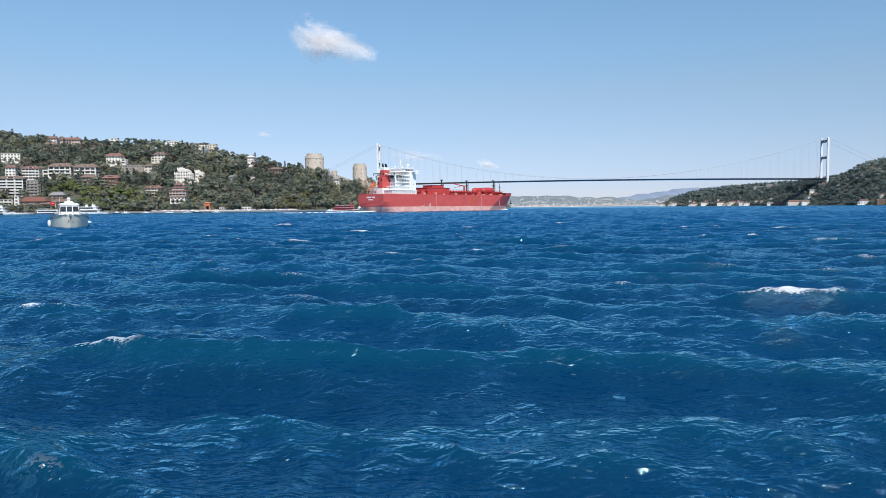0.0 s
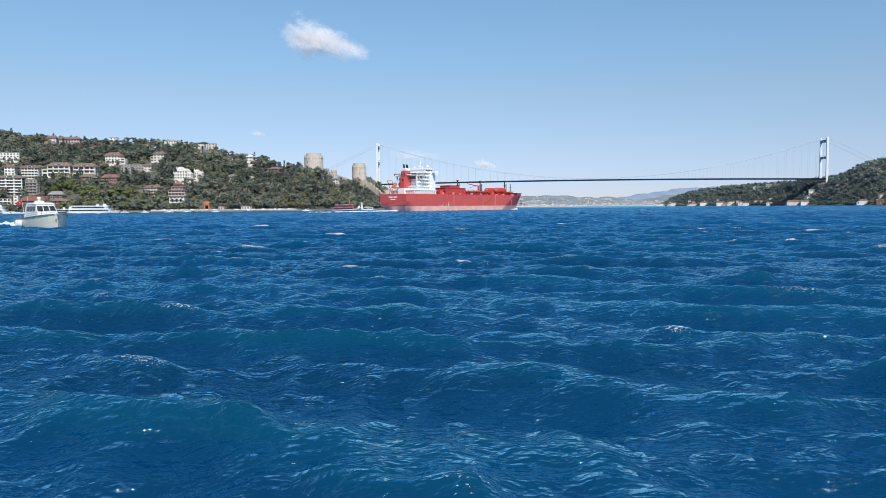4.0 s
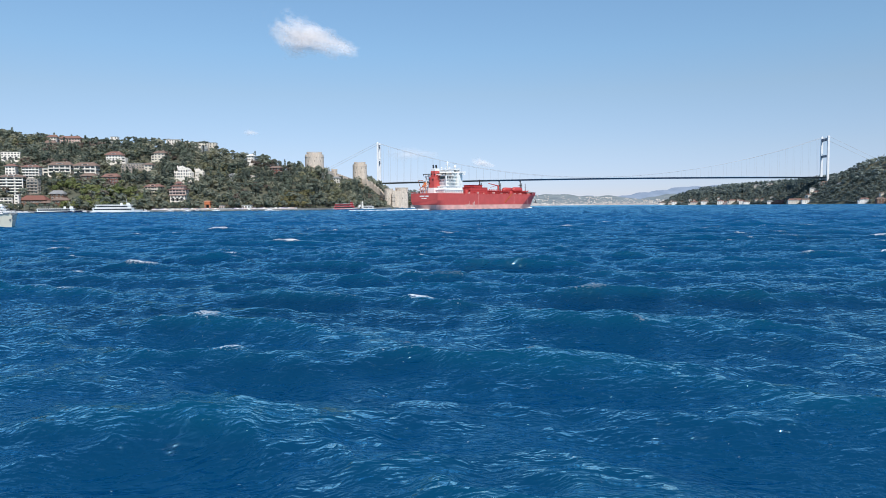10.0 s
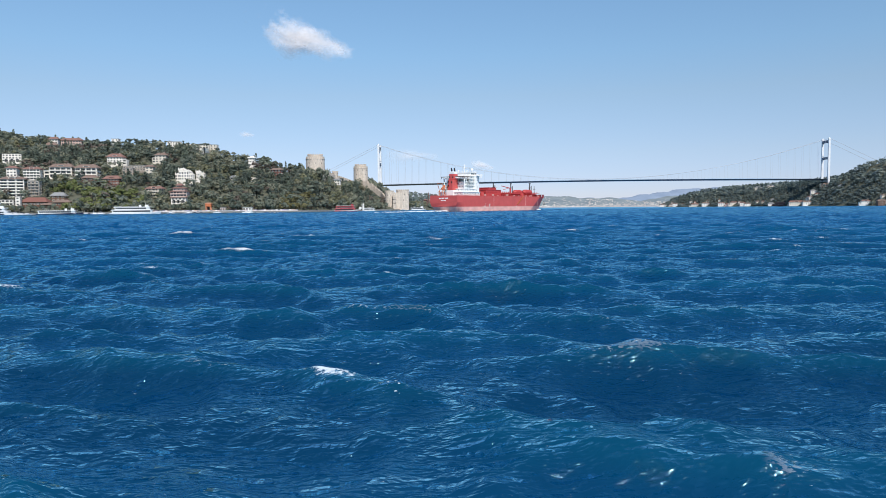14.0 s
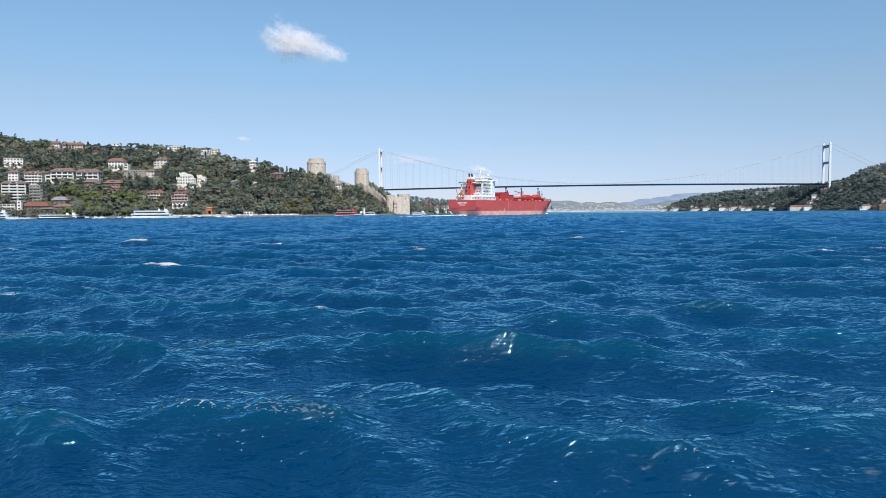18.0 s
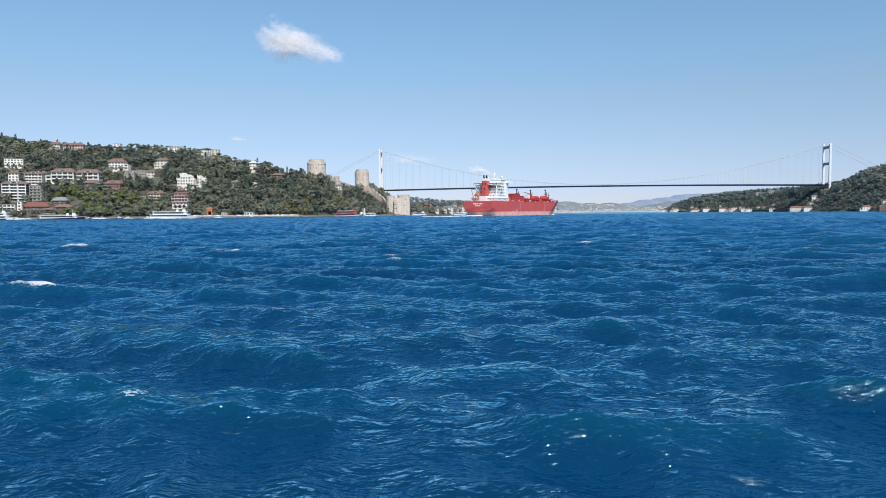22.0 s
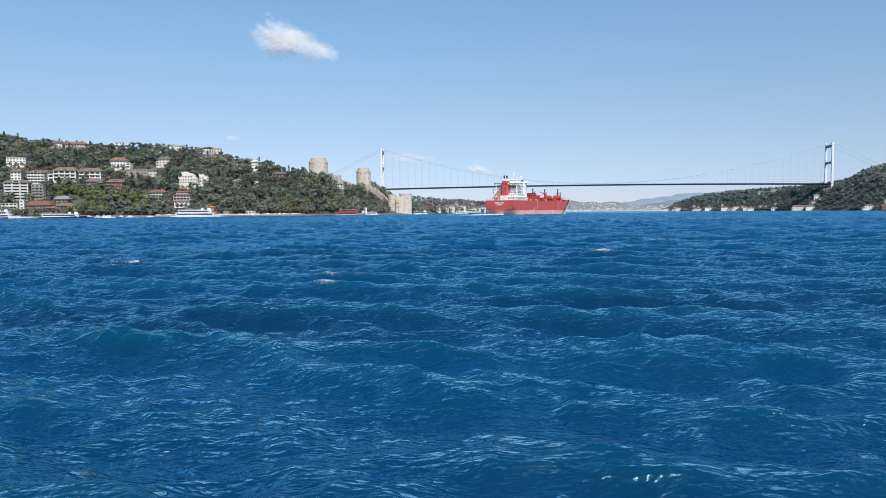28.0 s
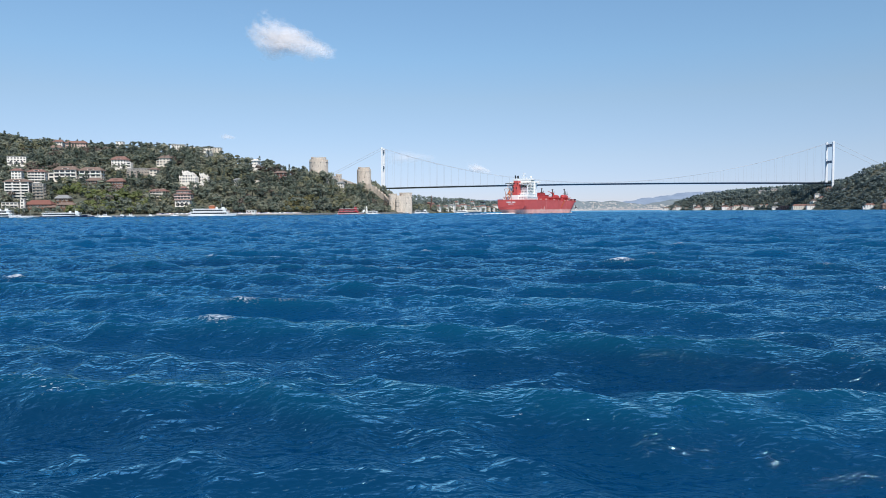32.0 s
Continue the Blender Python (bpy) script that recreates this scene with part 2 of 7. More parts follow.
# foam: only where a gust lets the crest break, torn into lace and specks
gate = k.ramp(k.noise(0.15, 3, 0.6, stretch=(0.8, 1.0, 1.0)), [(0.51, (0, 0, 0)), (0.61, (1, 1, 1))])
lace = k.noise(7.0, 6, 0.72, stretch=(0.7, 1.5, 1.0))
speck = k.noise(17.0, 2, 0.6, stretch=(0.6, 1.2, 1.0))
cap = k.ramp(k.math("ADD", k.math("MULTIPLY", k.math("MULTIPLY", held("crest"), gate), 1.2), k.math("MULTIPLY", k.math("SUBTRACT", lace, 0.5), 4.2)), [(0.80, (0, 0, 0)), (0.98, (1, 1, 1))])
drops = k.ramp(k.math("ADD", k.math("MULTIPLY", held("spray"), 0.32), speck), [(0.755, (0, 0, 0)), (0.785, (1, 1, 1))])
white_mask = k.math("MAXIMUM", k.math("MULTIPLY", cap, 0.95), k.math("MULTIPLY", k.math("MULTIPLY", drops, gate), 0.85))
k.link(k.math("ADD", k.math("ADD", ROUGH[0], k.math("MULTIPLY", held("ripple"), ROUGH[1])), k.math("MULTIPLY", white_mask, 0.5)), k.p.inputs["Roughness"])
k.bump(k.noise(0.17, 4, 0.6, stretch=(0.75, 1.25, 1.0)), 1.0, 0.45)
k.bump(k.noise(0.6, 4, 0.6, stretch=(0.85, 1.35, 1.0)), 1.0, RIPPLE[0])
k.bump(ridged(1.5, 3, (0.8, 1.4, 1.0)), 1.0, RIPPLE[1])
k.bump(k.noise(5.0, 4, 0.6, stretch=(0.85, 1.3, 1.0)), 1.0, RIPPLE[2])
k.bump(k.noise(15.0, 2, 0.5, stretch=(0.5, 1.4, 1.0)), 1.0, RIPPLE[3])
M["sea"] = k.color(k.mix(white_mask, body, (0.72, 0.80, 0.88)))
gloss = k.n("ShaderNodeBsdfGlossy")
gloss.inputs["Color"].default_value = (*GLOSS, 1)
fres = k.n("ShaderNodeFresnel", IOR=SEA_IOR)
over = k.n("ShaderNodeMixShader")
k.link(k.p.inputs["Normal"].links[0].from_socket, gloss.inputs["Normal"])
k.link(k.p.inputs["Normal"].links[0].from_socket, fres.inputs["Normal"])
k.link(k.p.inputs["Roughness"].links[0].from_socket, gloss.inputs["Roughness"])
k.link(k.math("MULTIPLY", fres.outputs["Fac"], k.math("SUBTRACT", 1.0, white_mask)), over.inputs["Fac"])
k.link(k.p.outputs["BSDF"], over.inputs[1])
k.link(gloss.outputs["BSDF"], over.inputs[2])
k.link(over.outputs["Shader"], k.t.nodes["Material Output"].inputs["Surface"])
# light comes back up out of the water the same whichever way a wavelet leans
level = k.n("ShaderNodeCombineXYZ", Z=1.0)
k.link(level.outputs["Vector"], k.p.inputs["Normal"])


# ---- mesh helpers ----
def part(name, bm, material, parent=None, label="", smooth=False):
    """Links a bmesh as ONE mesh object, under a thing or part if given."""
    me = bpy.data.meshes.new(name)
    bm.to_mesh(me)
    bm.free()
    me.materials.append(material)
    if smooth:
        me.polygons.foreach_set("use_smooth", [True] * len(me.polygons))
    ob = new(name, me)
    if parent is not None:
        ob.parent = parent
    if label:
        tagged(ob, label)
    return ob


def again(ob, m, parent=None):
    """Another part on the mesh of ob, at the local pose m."""
    c = new(ob.name.split(".")[0], ob.data)
    c.parent = parent if parent is not None else ob.parent
    c.matrix_basis = m
    return c


def empty(name, m, label, category, group="", kind=""):
    e = new(name)
    e.empty_display_size = 1
    e.matrix_basis = m
    return tagged(e, label, category, group, kind)


def box(bm, x, y, z, sx, sy, sz, rz=0.0, bev=0.0, taper=1.0):
    """A box by the centre of its base; taper shrinks its top."""
    r = bmesh.ops.create_cube(bm, size=1.0)
    vs = r["verts"]
    for v in vs:
        f = taper if v.co.z > 0 else 1.0
        v.co = Vector((v.co.x * sx * f, v.co.y * sy * f, (v.co.z + 0.5) * sz))
    bmesh.ops.rotate(bm, verts=vs, cent=(0, 0, 0), matrix=Matrix.Rotation(radians(rz), 3, "Z"))
    bmesh.ops.translate(bm, verts=vs, vec=(x, y, z))
    if bev:
        es = list({e for v in vs for e in v.link_edges})
        bmesh.ops.bevel(bm, geom=es, offset=bev, segments=1, affect="EDGES", profile=0.5)
    return bm


def rod(bm, a, b, r, seg=6, r2=None):
    """A bar from a to b."""
    a, b = Vector(a), Vector(b)
    q = (b - a).to_track_quat("Z", "Y").to_matrix().to_4x4()
    bmesh.ops.create_cone(bm, cap_ends=True, segments=seg, radius1=r, radius2=r if r2 is None else r2, depth=(b - a).length,
                          matrix=Matrix.Translation((a + b) / 2) @ q)
    return bm


def ball(bm, x, y, z, r, sub=2, sz=1.0):
    bmesh.ops.create_icosphere(bm, subdivisions=sub, radius=r, matrix=Matrix.Translation((x, y, z)) @ Matrix.Diagonal((1, 1, sz, 1)))
    return bm


def loft(bm, rings, close=True, caps=True):
    """Skin between rings of points; close joins each ring's ends."""
    rows = [[bm.verts.new(p) for p in ring] for ring in rings]
    n = len(rows[0])
    for a, b in zip(rows, rows[1:]):
        for i in range(n if close else n - 1):
            j = (i + 1) % n
            try:
                bm.faces.new((a[i], a[j], b[j], b[i]))
            except ValueError:
                pass
    if caps:
        bm.faces.new(rows[0][::-1])
        bm.faces.new(rows[-1])
    bmesh.ops.recalc_face_normals(bm, faces=bm.faces[:])
    return bm


def B():
    return bmesh.new()


def sheet_mesh(name, pts, nu, nv, material):
    """A grid of nu x nv points (numpy, row by row) as one mesh."""
    me = bpy.data.meshes.new(name)
    me.vertices.add(nu * nv)
    me.vertices.foreach_set("co", pts.astype(np.float32).ravel())
    i = (np.arange(nv - 1)[:, None] * nu + np.arange(nu - 1)[None, :]).ravel()
    q = np.stack([i, i + 1, i + nu + 1, i + nu], 1).astype(np.int32)
    me.loops.add(q.size)
    me.loops.foreach_set("vertex_index", q.ravel())
    me.polygons.add(len(q))
    me.polygons.foreach_set("loop_start", np.arange(0, q.size, 4, dtype=np.int32))
    me.polygons.foreach_set("loop_total", np.full(len(q), 4, dtype=np.int32))
    me.polygons.foreach_set("use_smooth", np.ones(len(q), dtype=bool))
    me.update(calc_edges=True)
    me.materials.append(material)
    return me


def soup(name, verts, tris, material, normals=None, tone=None):
    """A mesh from triangle arrays, for woods and far things."""
    me = bpy.data.meshes.new(name)
    me.vertices.add(len(verts))
    me.vertices.foreach_set("co", verts.astype(np.float32).ravel())
    me.loops.add(tris.size)
    me.loops.foreach_set("vertex_index", tris.astype(np.int32).ravel())
    me.polygons.add(len(tris))
    me.polygons.foreach_set("loop_start", np.arange(0, tris.size, 3, dtype=np.int32))
    me.polygons.foreach_set("loop_total", np.full(len(tris), 3, dtype=np.int32))
    me.update(calc_edges=True)
    me.materials.append(material)
    if normals is not None:
        me.normals_split_custom_set_from_vertices(normals.tolist())
    if tone is not None:
        me.attributes.new("tone", "FLOAT", "POINT").data.foreach_set("value", tone.astype(np.float32))
    return new(name, me)


# ---- the sea ----
SEA_SPEED = (-0.35, -2.75)
CHOP = 0.75  # how far the crests are drawn together without folding over
# bands of waves: shortest and longest wave in metres, how many, their steepness together, spread of heading
BANDS = ((2.4, 7.0, 46, 0.225, 0.42), (1.0, 2.4, 64, 0.160, 0.8), (0.62, 1.0, 44, 0.13, 1.0))
FAR_BAND = (1.5, 6.0, 80, 0.50, 0.95)


def steps(start, fine, fine_end, growth, end):
    out, s = list(np.arange(start, fine_end, fine)), fine
    while out[-1] < end:
        s *= growth
        out.append(out[-1] + s)
    return np.array(out)


def spread_row(u, half, fine):
    """Positions across a row: fine in the middle, wider apart towards the ends."""
    lo, hi = 0.001, 6.0
    gap = 2.0 / (len(u) - 1)
    for _ in range(30):
        mid = (lo + hi) / 2
        lo, hi = (mid, hi) if half * mid / math.sinh(mid) * gap > fine else (lo, mid)
    return half * np.sinh(lo * u) / math.sinh(lo)


def build_sea():
    """One sheet to the horizon: steep waves in bands, coarser with distance."""
    rng = np.random.default_rng(7)
    near = steps(0.0, 0.18, 110.0, 1.0075, 330)
    mid = np.arange(near[-1] + 2.4, 1000, 2.8)
    ys = np.concatenate([[-400, -200, -120, -80, -60, -45, -35, -28, -22, -17, -13, -10, -8, -6, -4.5, -3, -2, -1], near, mid, steps(mid[-1] + 2.6, 2.6, mid[-1] + 4, 1.035, 4990)])
    half = 13 + 0.645 * np.clip(ys, 0, None)
    outer = np.array([1.012, 1.03, 1.055, 1.09, 1.15, 1.25, 1.4, 1.7, 2.2, 3.0])
    inner = np.linspace(-1, 1, 445)
    X = np.stack([np.concatenate([-outer[::-1] * h, spread_row(inner, h, max(0.11, 0.0016 * (y - 90))), outer * h]) for y, h in zip(ys, half)])
    ends = np.maximum(3700.0, 1.2 * half)
    for j, f in ((0, 0.25), (1, 0.08), (2, 0.02)):
        X[:, j] -= f * ends
        X[:, -1 - j] += f * ends
    X[:, 0], X[:, -1] = -ends - 3.0 * half, ends + 3.0 * half
    Y = np.repeat(ys[:, None], X.shape[1], 1)
    dx = np.gradient(X, axis=1)
    dy = np.gradient(ys)
    P = np.stack([X, Y, np.zeros_like(X)], -1)
    fold = np.zeros_like(X)
    fall = math.atan2(SEA_SPEED[1], SEA_SPEED[0])
    seen, whole = np.zeros_like(X), 0.0

    def add(lam, a, steep, limit):
        kk, ph, c, s = 2 * math.pi / lam, rng.random() * 6.283, math.cos(a), math.sin(a)
        amp = steep / kk
        th = kk * (c * X + s * Y) + ph
        ct, st = np.cos(th), np.sin(th)
        P[..., 2] += amp * limit * ct
        P[..., 0] -= CHOP * amp * limit * c * st
        P[..., 1] -= CHOP * amp * limit * s * st
        return ct

    for l0, l1, count, steep, spread in BANDS:
        each = steep * math.sqrt(2.0 / count)
        for i in range(count):
            lam = l0 * (l1 / l0) ** rng.random()
            a = fall + rng.normal(0, spread)
            w = np.clip(1.7 - 3.2 * dy * abs(math.sin(a)) / lam, 0, 1)[:, None] * np.clip(1.7 - 3.2 * dx * abs(math.cos(a)) / lam, 0, 1)
            one = each * (0.5 + rng.random())
            ct = add(lam, a, one, w)
            seen += w * one ** 2
            whole += one ** 2
            if lam > 1.4:
                fold += one * w * ct
    # rolling open water further out, where the small chop runs together
    lack = np.clip(1 - seen / whole, 0, 1) * np.clip(8 / (dy[:, None] + 0 * X) - 1, 0, 1)
    l0, l1, count, steep, spread = FAR_BAND
    for i in range(count):
        add(l0 * (l1 / l0) ** rng.random(), fall + rng.normal(0, spread), steep * math.sqrt(2.0 / count) * (0.5 + rng.random()), lack)
    me = sheet_mesh("sea", P.reshape(-1, 3), X.shape[1], len(ys), M["sea"])
    hi = np.sort(fold[100:550, 120:345].ravel())
    lo, top, wide = (hi[int(len(hi) * q)] for q in (0.945, 0.996, 0.86))
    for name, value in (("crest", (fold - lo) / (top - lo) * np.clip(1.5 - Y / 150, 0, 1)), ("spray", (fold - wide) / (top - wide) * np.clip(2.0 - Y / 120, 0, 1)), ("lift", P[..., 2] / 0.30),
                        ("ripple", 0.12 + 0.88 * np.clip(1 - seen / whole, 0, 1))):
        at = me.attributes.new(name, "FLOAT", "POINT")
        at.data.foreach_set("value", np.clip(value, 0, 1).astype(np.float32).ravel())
    return tagged(new("water", me), "choppy deep blue sea with small white crests", "water", kind="structure")


# ---- the ground ----
W_X = [-1400, -600, -433, -269, -157, -109, -67, -22, 56, 133, 260, 330]
W_SHORE = [520, 620, 680, 730, 800, 900, 960, 1150, 1500, 1900, 2600, 9000]
W_RIDGE_X = [-1400, -637, -571, -471, -420, -374, -331, -290, -252, -214, -185, -155, -148, -124, -82, -22, 56, 133, 260]
W_RIDGE_Y = [1020, 1000, 985, 960, 955, 948, 940, 935, 930, 926, 922, 932, 985, 1060, 1090, 1340, 1720, 2150, 2900]
W_RIDGE_Z = [113, 108, 98, 88, 87.5, 86.5, 82.5, 70, 65, 53, 49.5, 51, 45, 38, 25, 24, 26, 27, 36]
E_Y = [900, 1300, 1450, 1590, 1650, 1730, 1850, 2000, 2300, 2380, 2500, 3000]
E_SHORE = [1150, 990, 924, 902, 893, 888, 880, 850, 745, 735, 800, 1150]
E_RIDGE_Z = [82, 92, 100, 118, 121, 86, 72, 64, 58, 43, 34, 40]
E_RUN = [140, 110, 85, 77, 75, 75, 75, 62, 70, 80, 95, 95]


def rise(x, y):
    """Height of the ground over the water: west hill, east hill, and the bed of the strait between."""
    ys, yr, zr = np.interp(x, W_X, W_SHORE), np.interp(x, W_RIDGE_X, W_RIDGE_Y), np.interp(x, W_RIDGE_X, W_RIDGE_Z)
    u = (y - ys) / np.maximum(yr - ys, 40)
    up = 2.2 + (zr - 2.2) * np.clip((u - 0.07) / 0.93, 0, 1) ** 0.92
    west = np.where(u < 1, up, zr - 14 * (1 - np.exp(-(u - 1) * 0.9)))
    west = np.where(u < 0, np.maximum(-7, (y - ys) * 1.2), west)
    xs, ze, run = np.interp(y, E_Y, E_SHORE), np.interp(y, E_Y, E_RIDGE_Z), np.interp(y, E_Y, E_RUN)
    o = x - xs
    east = np.where(o < 0, np.maximum(-7, o * 1.2), 1.8 + (ze - 1.8) * (1 - np.exp(-np.maximum(o - 8, 0) / run)))
    return np.maximum(west, east)


def build_ground():
    gx = np.concatenate([[-4800, -3500, -2500, -1900, -1600], np.arange(-1400, 1501, 12.0), [1700, 2100, 2800, 3600, 4800]])
    gy = np.concatenate([[-1500, -600, 0, 300, 420, 500], np.arange(540, 2700, 12.0), [2800, 3000, 3300, 3700, 4200, 4900]])
    X, Y = np.meshgrid(gx, gy)
    Z = rise(X, Y)
    rough = np.random.default_rng(3).normal(0, 0.7, Z.shape)
    Z = np.where(Z > 6, Z + rough, Z)
    Z = np.where(Y < 450, -7, Z)
    Z = np.where((Y > 2750) & (Z > 0), Z * 0.6, Z)
    me = sheet_mesh("ground", np.stack([X, Y, Z], -1).reshape(-1, 3), len(gx), len(gy), M["soil"])
    tagged(new("ground", me), "steep wooded hillsides falling to the strait", "ground", kind="structure")


water = build_sea()
build_ground()


# ---- houses on the hills ----
CLEAR = []  # spots kept free of trees: x, y, radius, reach towards the water


def hip_roof(bm, w, d, z, h, over=0.9, ridge=0.45, thick=0.25):
    """Hipped roof with eaves; ridge is the part of the length that stays level."""
    a, b = w / 2 + over, d / 2 + over
    r = max(0.05, a - b * (1 - ridge) * 1.15)
    ring0 = [(-a, -b, z - thick), (a, -b, z - thick), (a, b, z - thick), (-a, b, z - thick)]
    ring1 = [(-a, -b, z), (a, -b, z), (a, b, z), (-a, b, z)]
    ring2 = [(-r, -0.15, z + h), (r, -0.15, z + h), (r, 0.15, z + h), (-r, 0.15, z + h)]
    return loft(bm, [ring0, ring1, ring2])


def window_meshes(w, h):
    f = B()
    for x, z, sx, sz in ((-w / 2, 0, 0.14, h), (w / 2, 0, 0.14, h), (0, 0, w, 0.14), (0, h - 0.14, w, 0.14), (0, 0, 0.08, h)):
        box(f, x, 0, z, sx, 0.16, sz)
    p = box(B(), 0, 0.02, 0.07, w - 0.1, 0.06, h - 0.14)
    return f, p


def house(kind, x, y, z, w, d, storeys, wall, roof, label, yaw=0.0, roof_h=2.6, balconies=False, flat=False, sh=3.1, bays=None, detail=True, group="houses on the hillside", chimney=True, sink=10.0, arches=False, wing=0, dormer=False):
    """A dwelling facing -y: walls with a plinth, storey bands, windows in every bay, eaves and roof, balconies where seen."""
    h = storeys * sh
    e = empty(kind, pose(x, y, z, 0, 0, yaw), label, "house", group)
    CLEAR.append((x, y, max(w, d) * 0.5 + (2.5 if detail else 0.5), 3.0 if detail else (6 if x > 400 else 5)))
    b = box(B(), 0, d / 2, -sink, w, d, h + sink, bev=0.05)
    part("wall", b, M[wall], e)
    if detail:
        for s in range(1, storeys):
            part("string_course", box(B(), 0, d / 2, s * sh - 0.12, w + 0.16, d + 0.16, 0.2), M[wall], e)
    if flat:
        part("parapet", box(B(), 0, d / 2, h, w + 0.5, d + 0.5, 0.45, bev=0.05), M[roof], e)
    else:
        rb = hip_roof(B(), w, d, h + 0.25, roof_h * (1.3 if detail else 1.0), 1.35 if detail else 0.8)
        bmesh.ops.translate(rb, verts=rb.verts[:], vec=(0, d / 2, 0))
        part("roof", rb, M[roof], e)
        if chimney:
            c = box(B(), w * 0.22, d * 0.6, h + roof_h * 0.3, 0.9, 0.9, roof_h * 0.9 + 0.8)
            box(c, w * 0.22, d * 0.6, h + roof_h * 1.2 + 0.8, 1.15, 1.15, 0.2)
            part("chimney", c, M[wall], e)
    n = bays or max(2, int(w / 3.3))
    ww, wh = min(2.0, w / n * 0.62), sh * (0.70 if balconies else 0.57)
    if not detail:
        n = max(2, int(w / 5))
        ww, wh = 1.5, sh * 0.42
    if balconies == "solid":
        ww = w / n * 0.80
    fb, pb = window_meshes(ww, wh)
    first = None
    for s in range(storeys):
        for i in range(n):
            m = pose((i - (n - 1) / 2) * w / n, -0.06, s * sh + 0.75)
            if first is None:
                first = part("window", fb, M["white"], e)
                first.matrix_basis = m
                pane = part("pane", pb, M["glass"], first)
            else:
                again(pane, Matrix.Identity(4), again(first, m))
        for i in range(max(1, int(d / 4.5))):
            m = pose(w / 2 + 0.06, d * (i + 0.5) / max(1, int(d / 4.5)), s * sh + 0.75, 0, 0, 90)
            again(pane, Matrix.Identity(4), again(first, m))
    if balconies:
        for s in range(1, storeys):
            k2 = box(B(), 0, -0.75, s * sh - 0.05, w * 0.92, 1.4, 0.18)
            bal = part("balcony", k2, M[wall], e)
            if balconies == "solid":
                part("parapet", box(B(), 0, -1.42, s * sh + 0.1, w * 0.96, 0.14, 1.0), M[wall], bal)
                for i in range(n + 1):
                    part("pier", box(B(), -w * 0.47 + i * w * 0.94 / n, -1.3, s * sh + 1.1, 0.3, 0.3, sh - 1.2), M[wall], bal) if i % 2 == 0 else None
                continue
            r = box(B(), 0, -1.42, s * sh + 0.95, w * 0.92, 0.06, 0.08)
            for i in range(int(w / 1.2)):
                box(r, -w * 0.46 + (i + 0.5) * w * 0.92 / int(w / 1.2), -1.42, s * sh + 0.13, 0.06, 0.05, 0.85)
            part("railing", r, M["steel"], bal)
    if wing:
        wx, wd, wt = wing * (w * 0.5 + w * 0.14 - 0.1), d * 0.8, h - sh
        wg = part("side_wing", box(B(), wx, d * 0.45, -sink, w * 0.28, wd, wt + sink, bev=0.05), M[wall], e)
        part("terrace_parapet", box(B(), wx, d * 0.45 - wd / 2, wt, w * 0.28, 0.2, 0.9), M[wall], wg)
        for q in range(max(1, storeys - 1)):
            part("wing_pane", box(B(), wx, d * 0.45 - wd / 2 - 0.05, q * sh + 0.8, w * 0.18, 0.12, sh * 0.55), M["glass"], wg)
        aw = box(B(), wx, d * 0.45 - wd / 2 - 0.9, wt + 2.2, w * 0.24, 2.2, 0.15)
        part("awning", aw, M[roof], wg)
    if dormer:
        dm = part("dormer", box(B(), 0, 2.2, h + 0.2, w * 0.3, 3.0, 2.0), M[wall], e)
        part("dormer_roof", loft(B(), [[(-w * 0.18, 0.4, h + 2.1), (w * 0.18, 0.4, h + 2.1), (w * 0.18, 4.6, h + 2.1), (-w * 0.18, 4.6, h + 2.1)], [(-0.2, 1.0, h + 3.2), (0.2, 1.0, h + 3.2), (0.2, 4.4, h + 3.2), (-0.2, 4.4, h + 3.2)]]), M[roof], dm)
        part("dormer_pane", box(B(), 0, 0.66, h + 0.7, w * 0.2, 0.1, 1.1), M["glass"], dm)
    if arches:
        for i in range(3):
            c = B()
            rod(c, ((i - 1) * w / 3.4, -0.12, 2.4), ((i - 1) * w / 3.4, 0.05, 2.4), 1.5, 16)
            box(c, (i - 1) * w / 3.4, -0.03, 0, 3.0, 0.18, 2.4)
            part("arch", c, M["glass"], e)
    return e


def rail_wall(w):
    """A stone balustrade on a terrace edge."""
    b = box(B(), 0, 2.4, 5.4, w, 0.5, 0.25)
    for i in range(int(w / 1.2)):
        box(b, -w / 2 + 0.6 + i * 1.2, 2.4, 4.5, 0.3, 0.3, 0.9)
    return b


def gz(x, y):
    return float(rise(np.array(x), np.array(y)))


# west shore, from the water up
house("apartment_house", -454, 736, 19, 23, 13, 6, "white", "roof_brown", "white six-storey apartment house with balconies and brown roof", 14, 2.2, balconies="solid", bays=3, dormer=True)
house("apartment_house", -434.5, 741, 20, 11, 10, 5, "taupe", "roof_grey", "grey apartment house with open balconies and flat roof", 14, balconies=True, flat=True, bays=3)
house("apartment_house", -458, 779, 35, 17, 11, 5, "white", "roof_red", "white apartment house with red hipped roof behind another", 14, 2.2, balconies="solid", dormer=True)
house("apartment_house", -476, 772, 36, 10, 10, 5, "white", "roof_red", "white apartment block with pale red roof on the hill", 14, 2.0)
house("villa", -443, 706, 6, 15, 9, 3, "white", "roof_grey", "white flat-roofed waterside villa with dark windows", 12, flat=True, balconies="solid")
house("stair_tower", -431, 707, 6, 4, 5, 4, "white", "roof_grey", "narrow white tower beside a waterside villa", 12, flat=True, bays=1)
house("pavilion", -420, 716, 9.5, 24, 12, 1, "wood_dark", "roof_bright", "low wide red-brown pavilion with a broad red roof", 8, 3.6, bays=9, sh=3.6, chimney=False)
house("garden_house", -406, 736, 13.5, 13, 8, 2, "wood_dark", "roof_grey", "garden house with a pale grey sloping roof", 10, 2.8, wing=1)
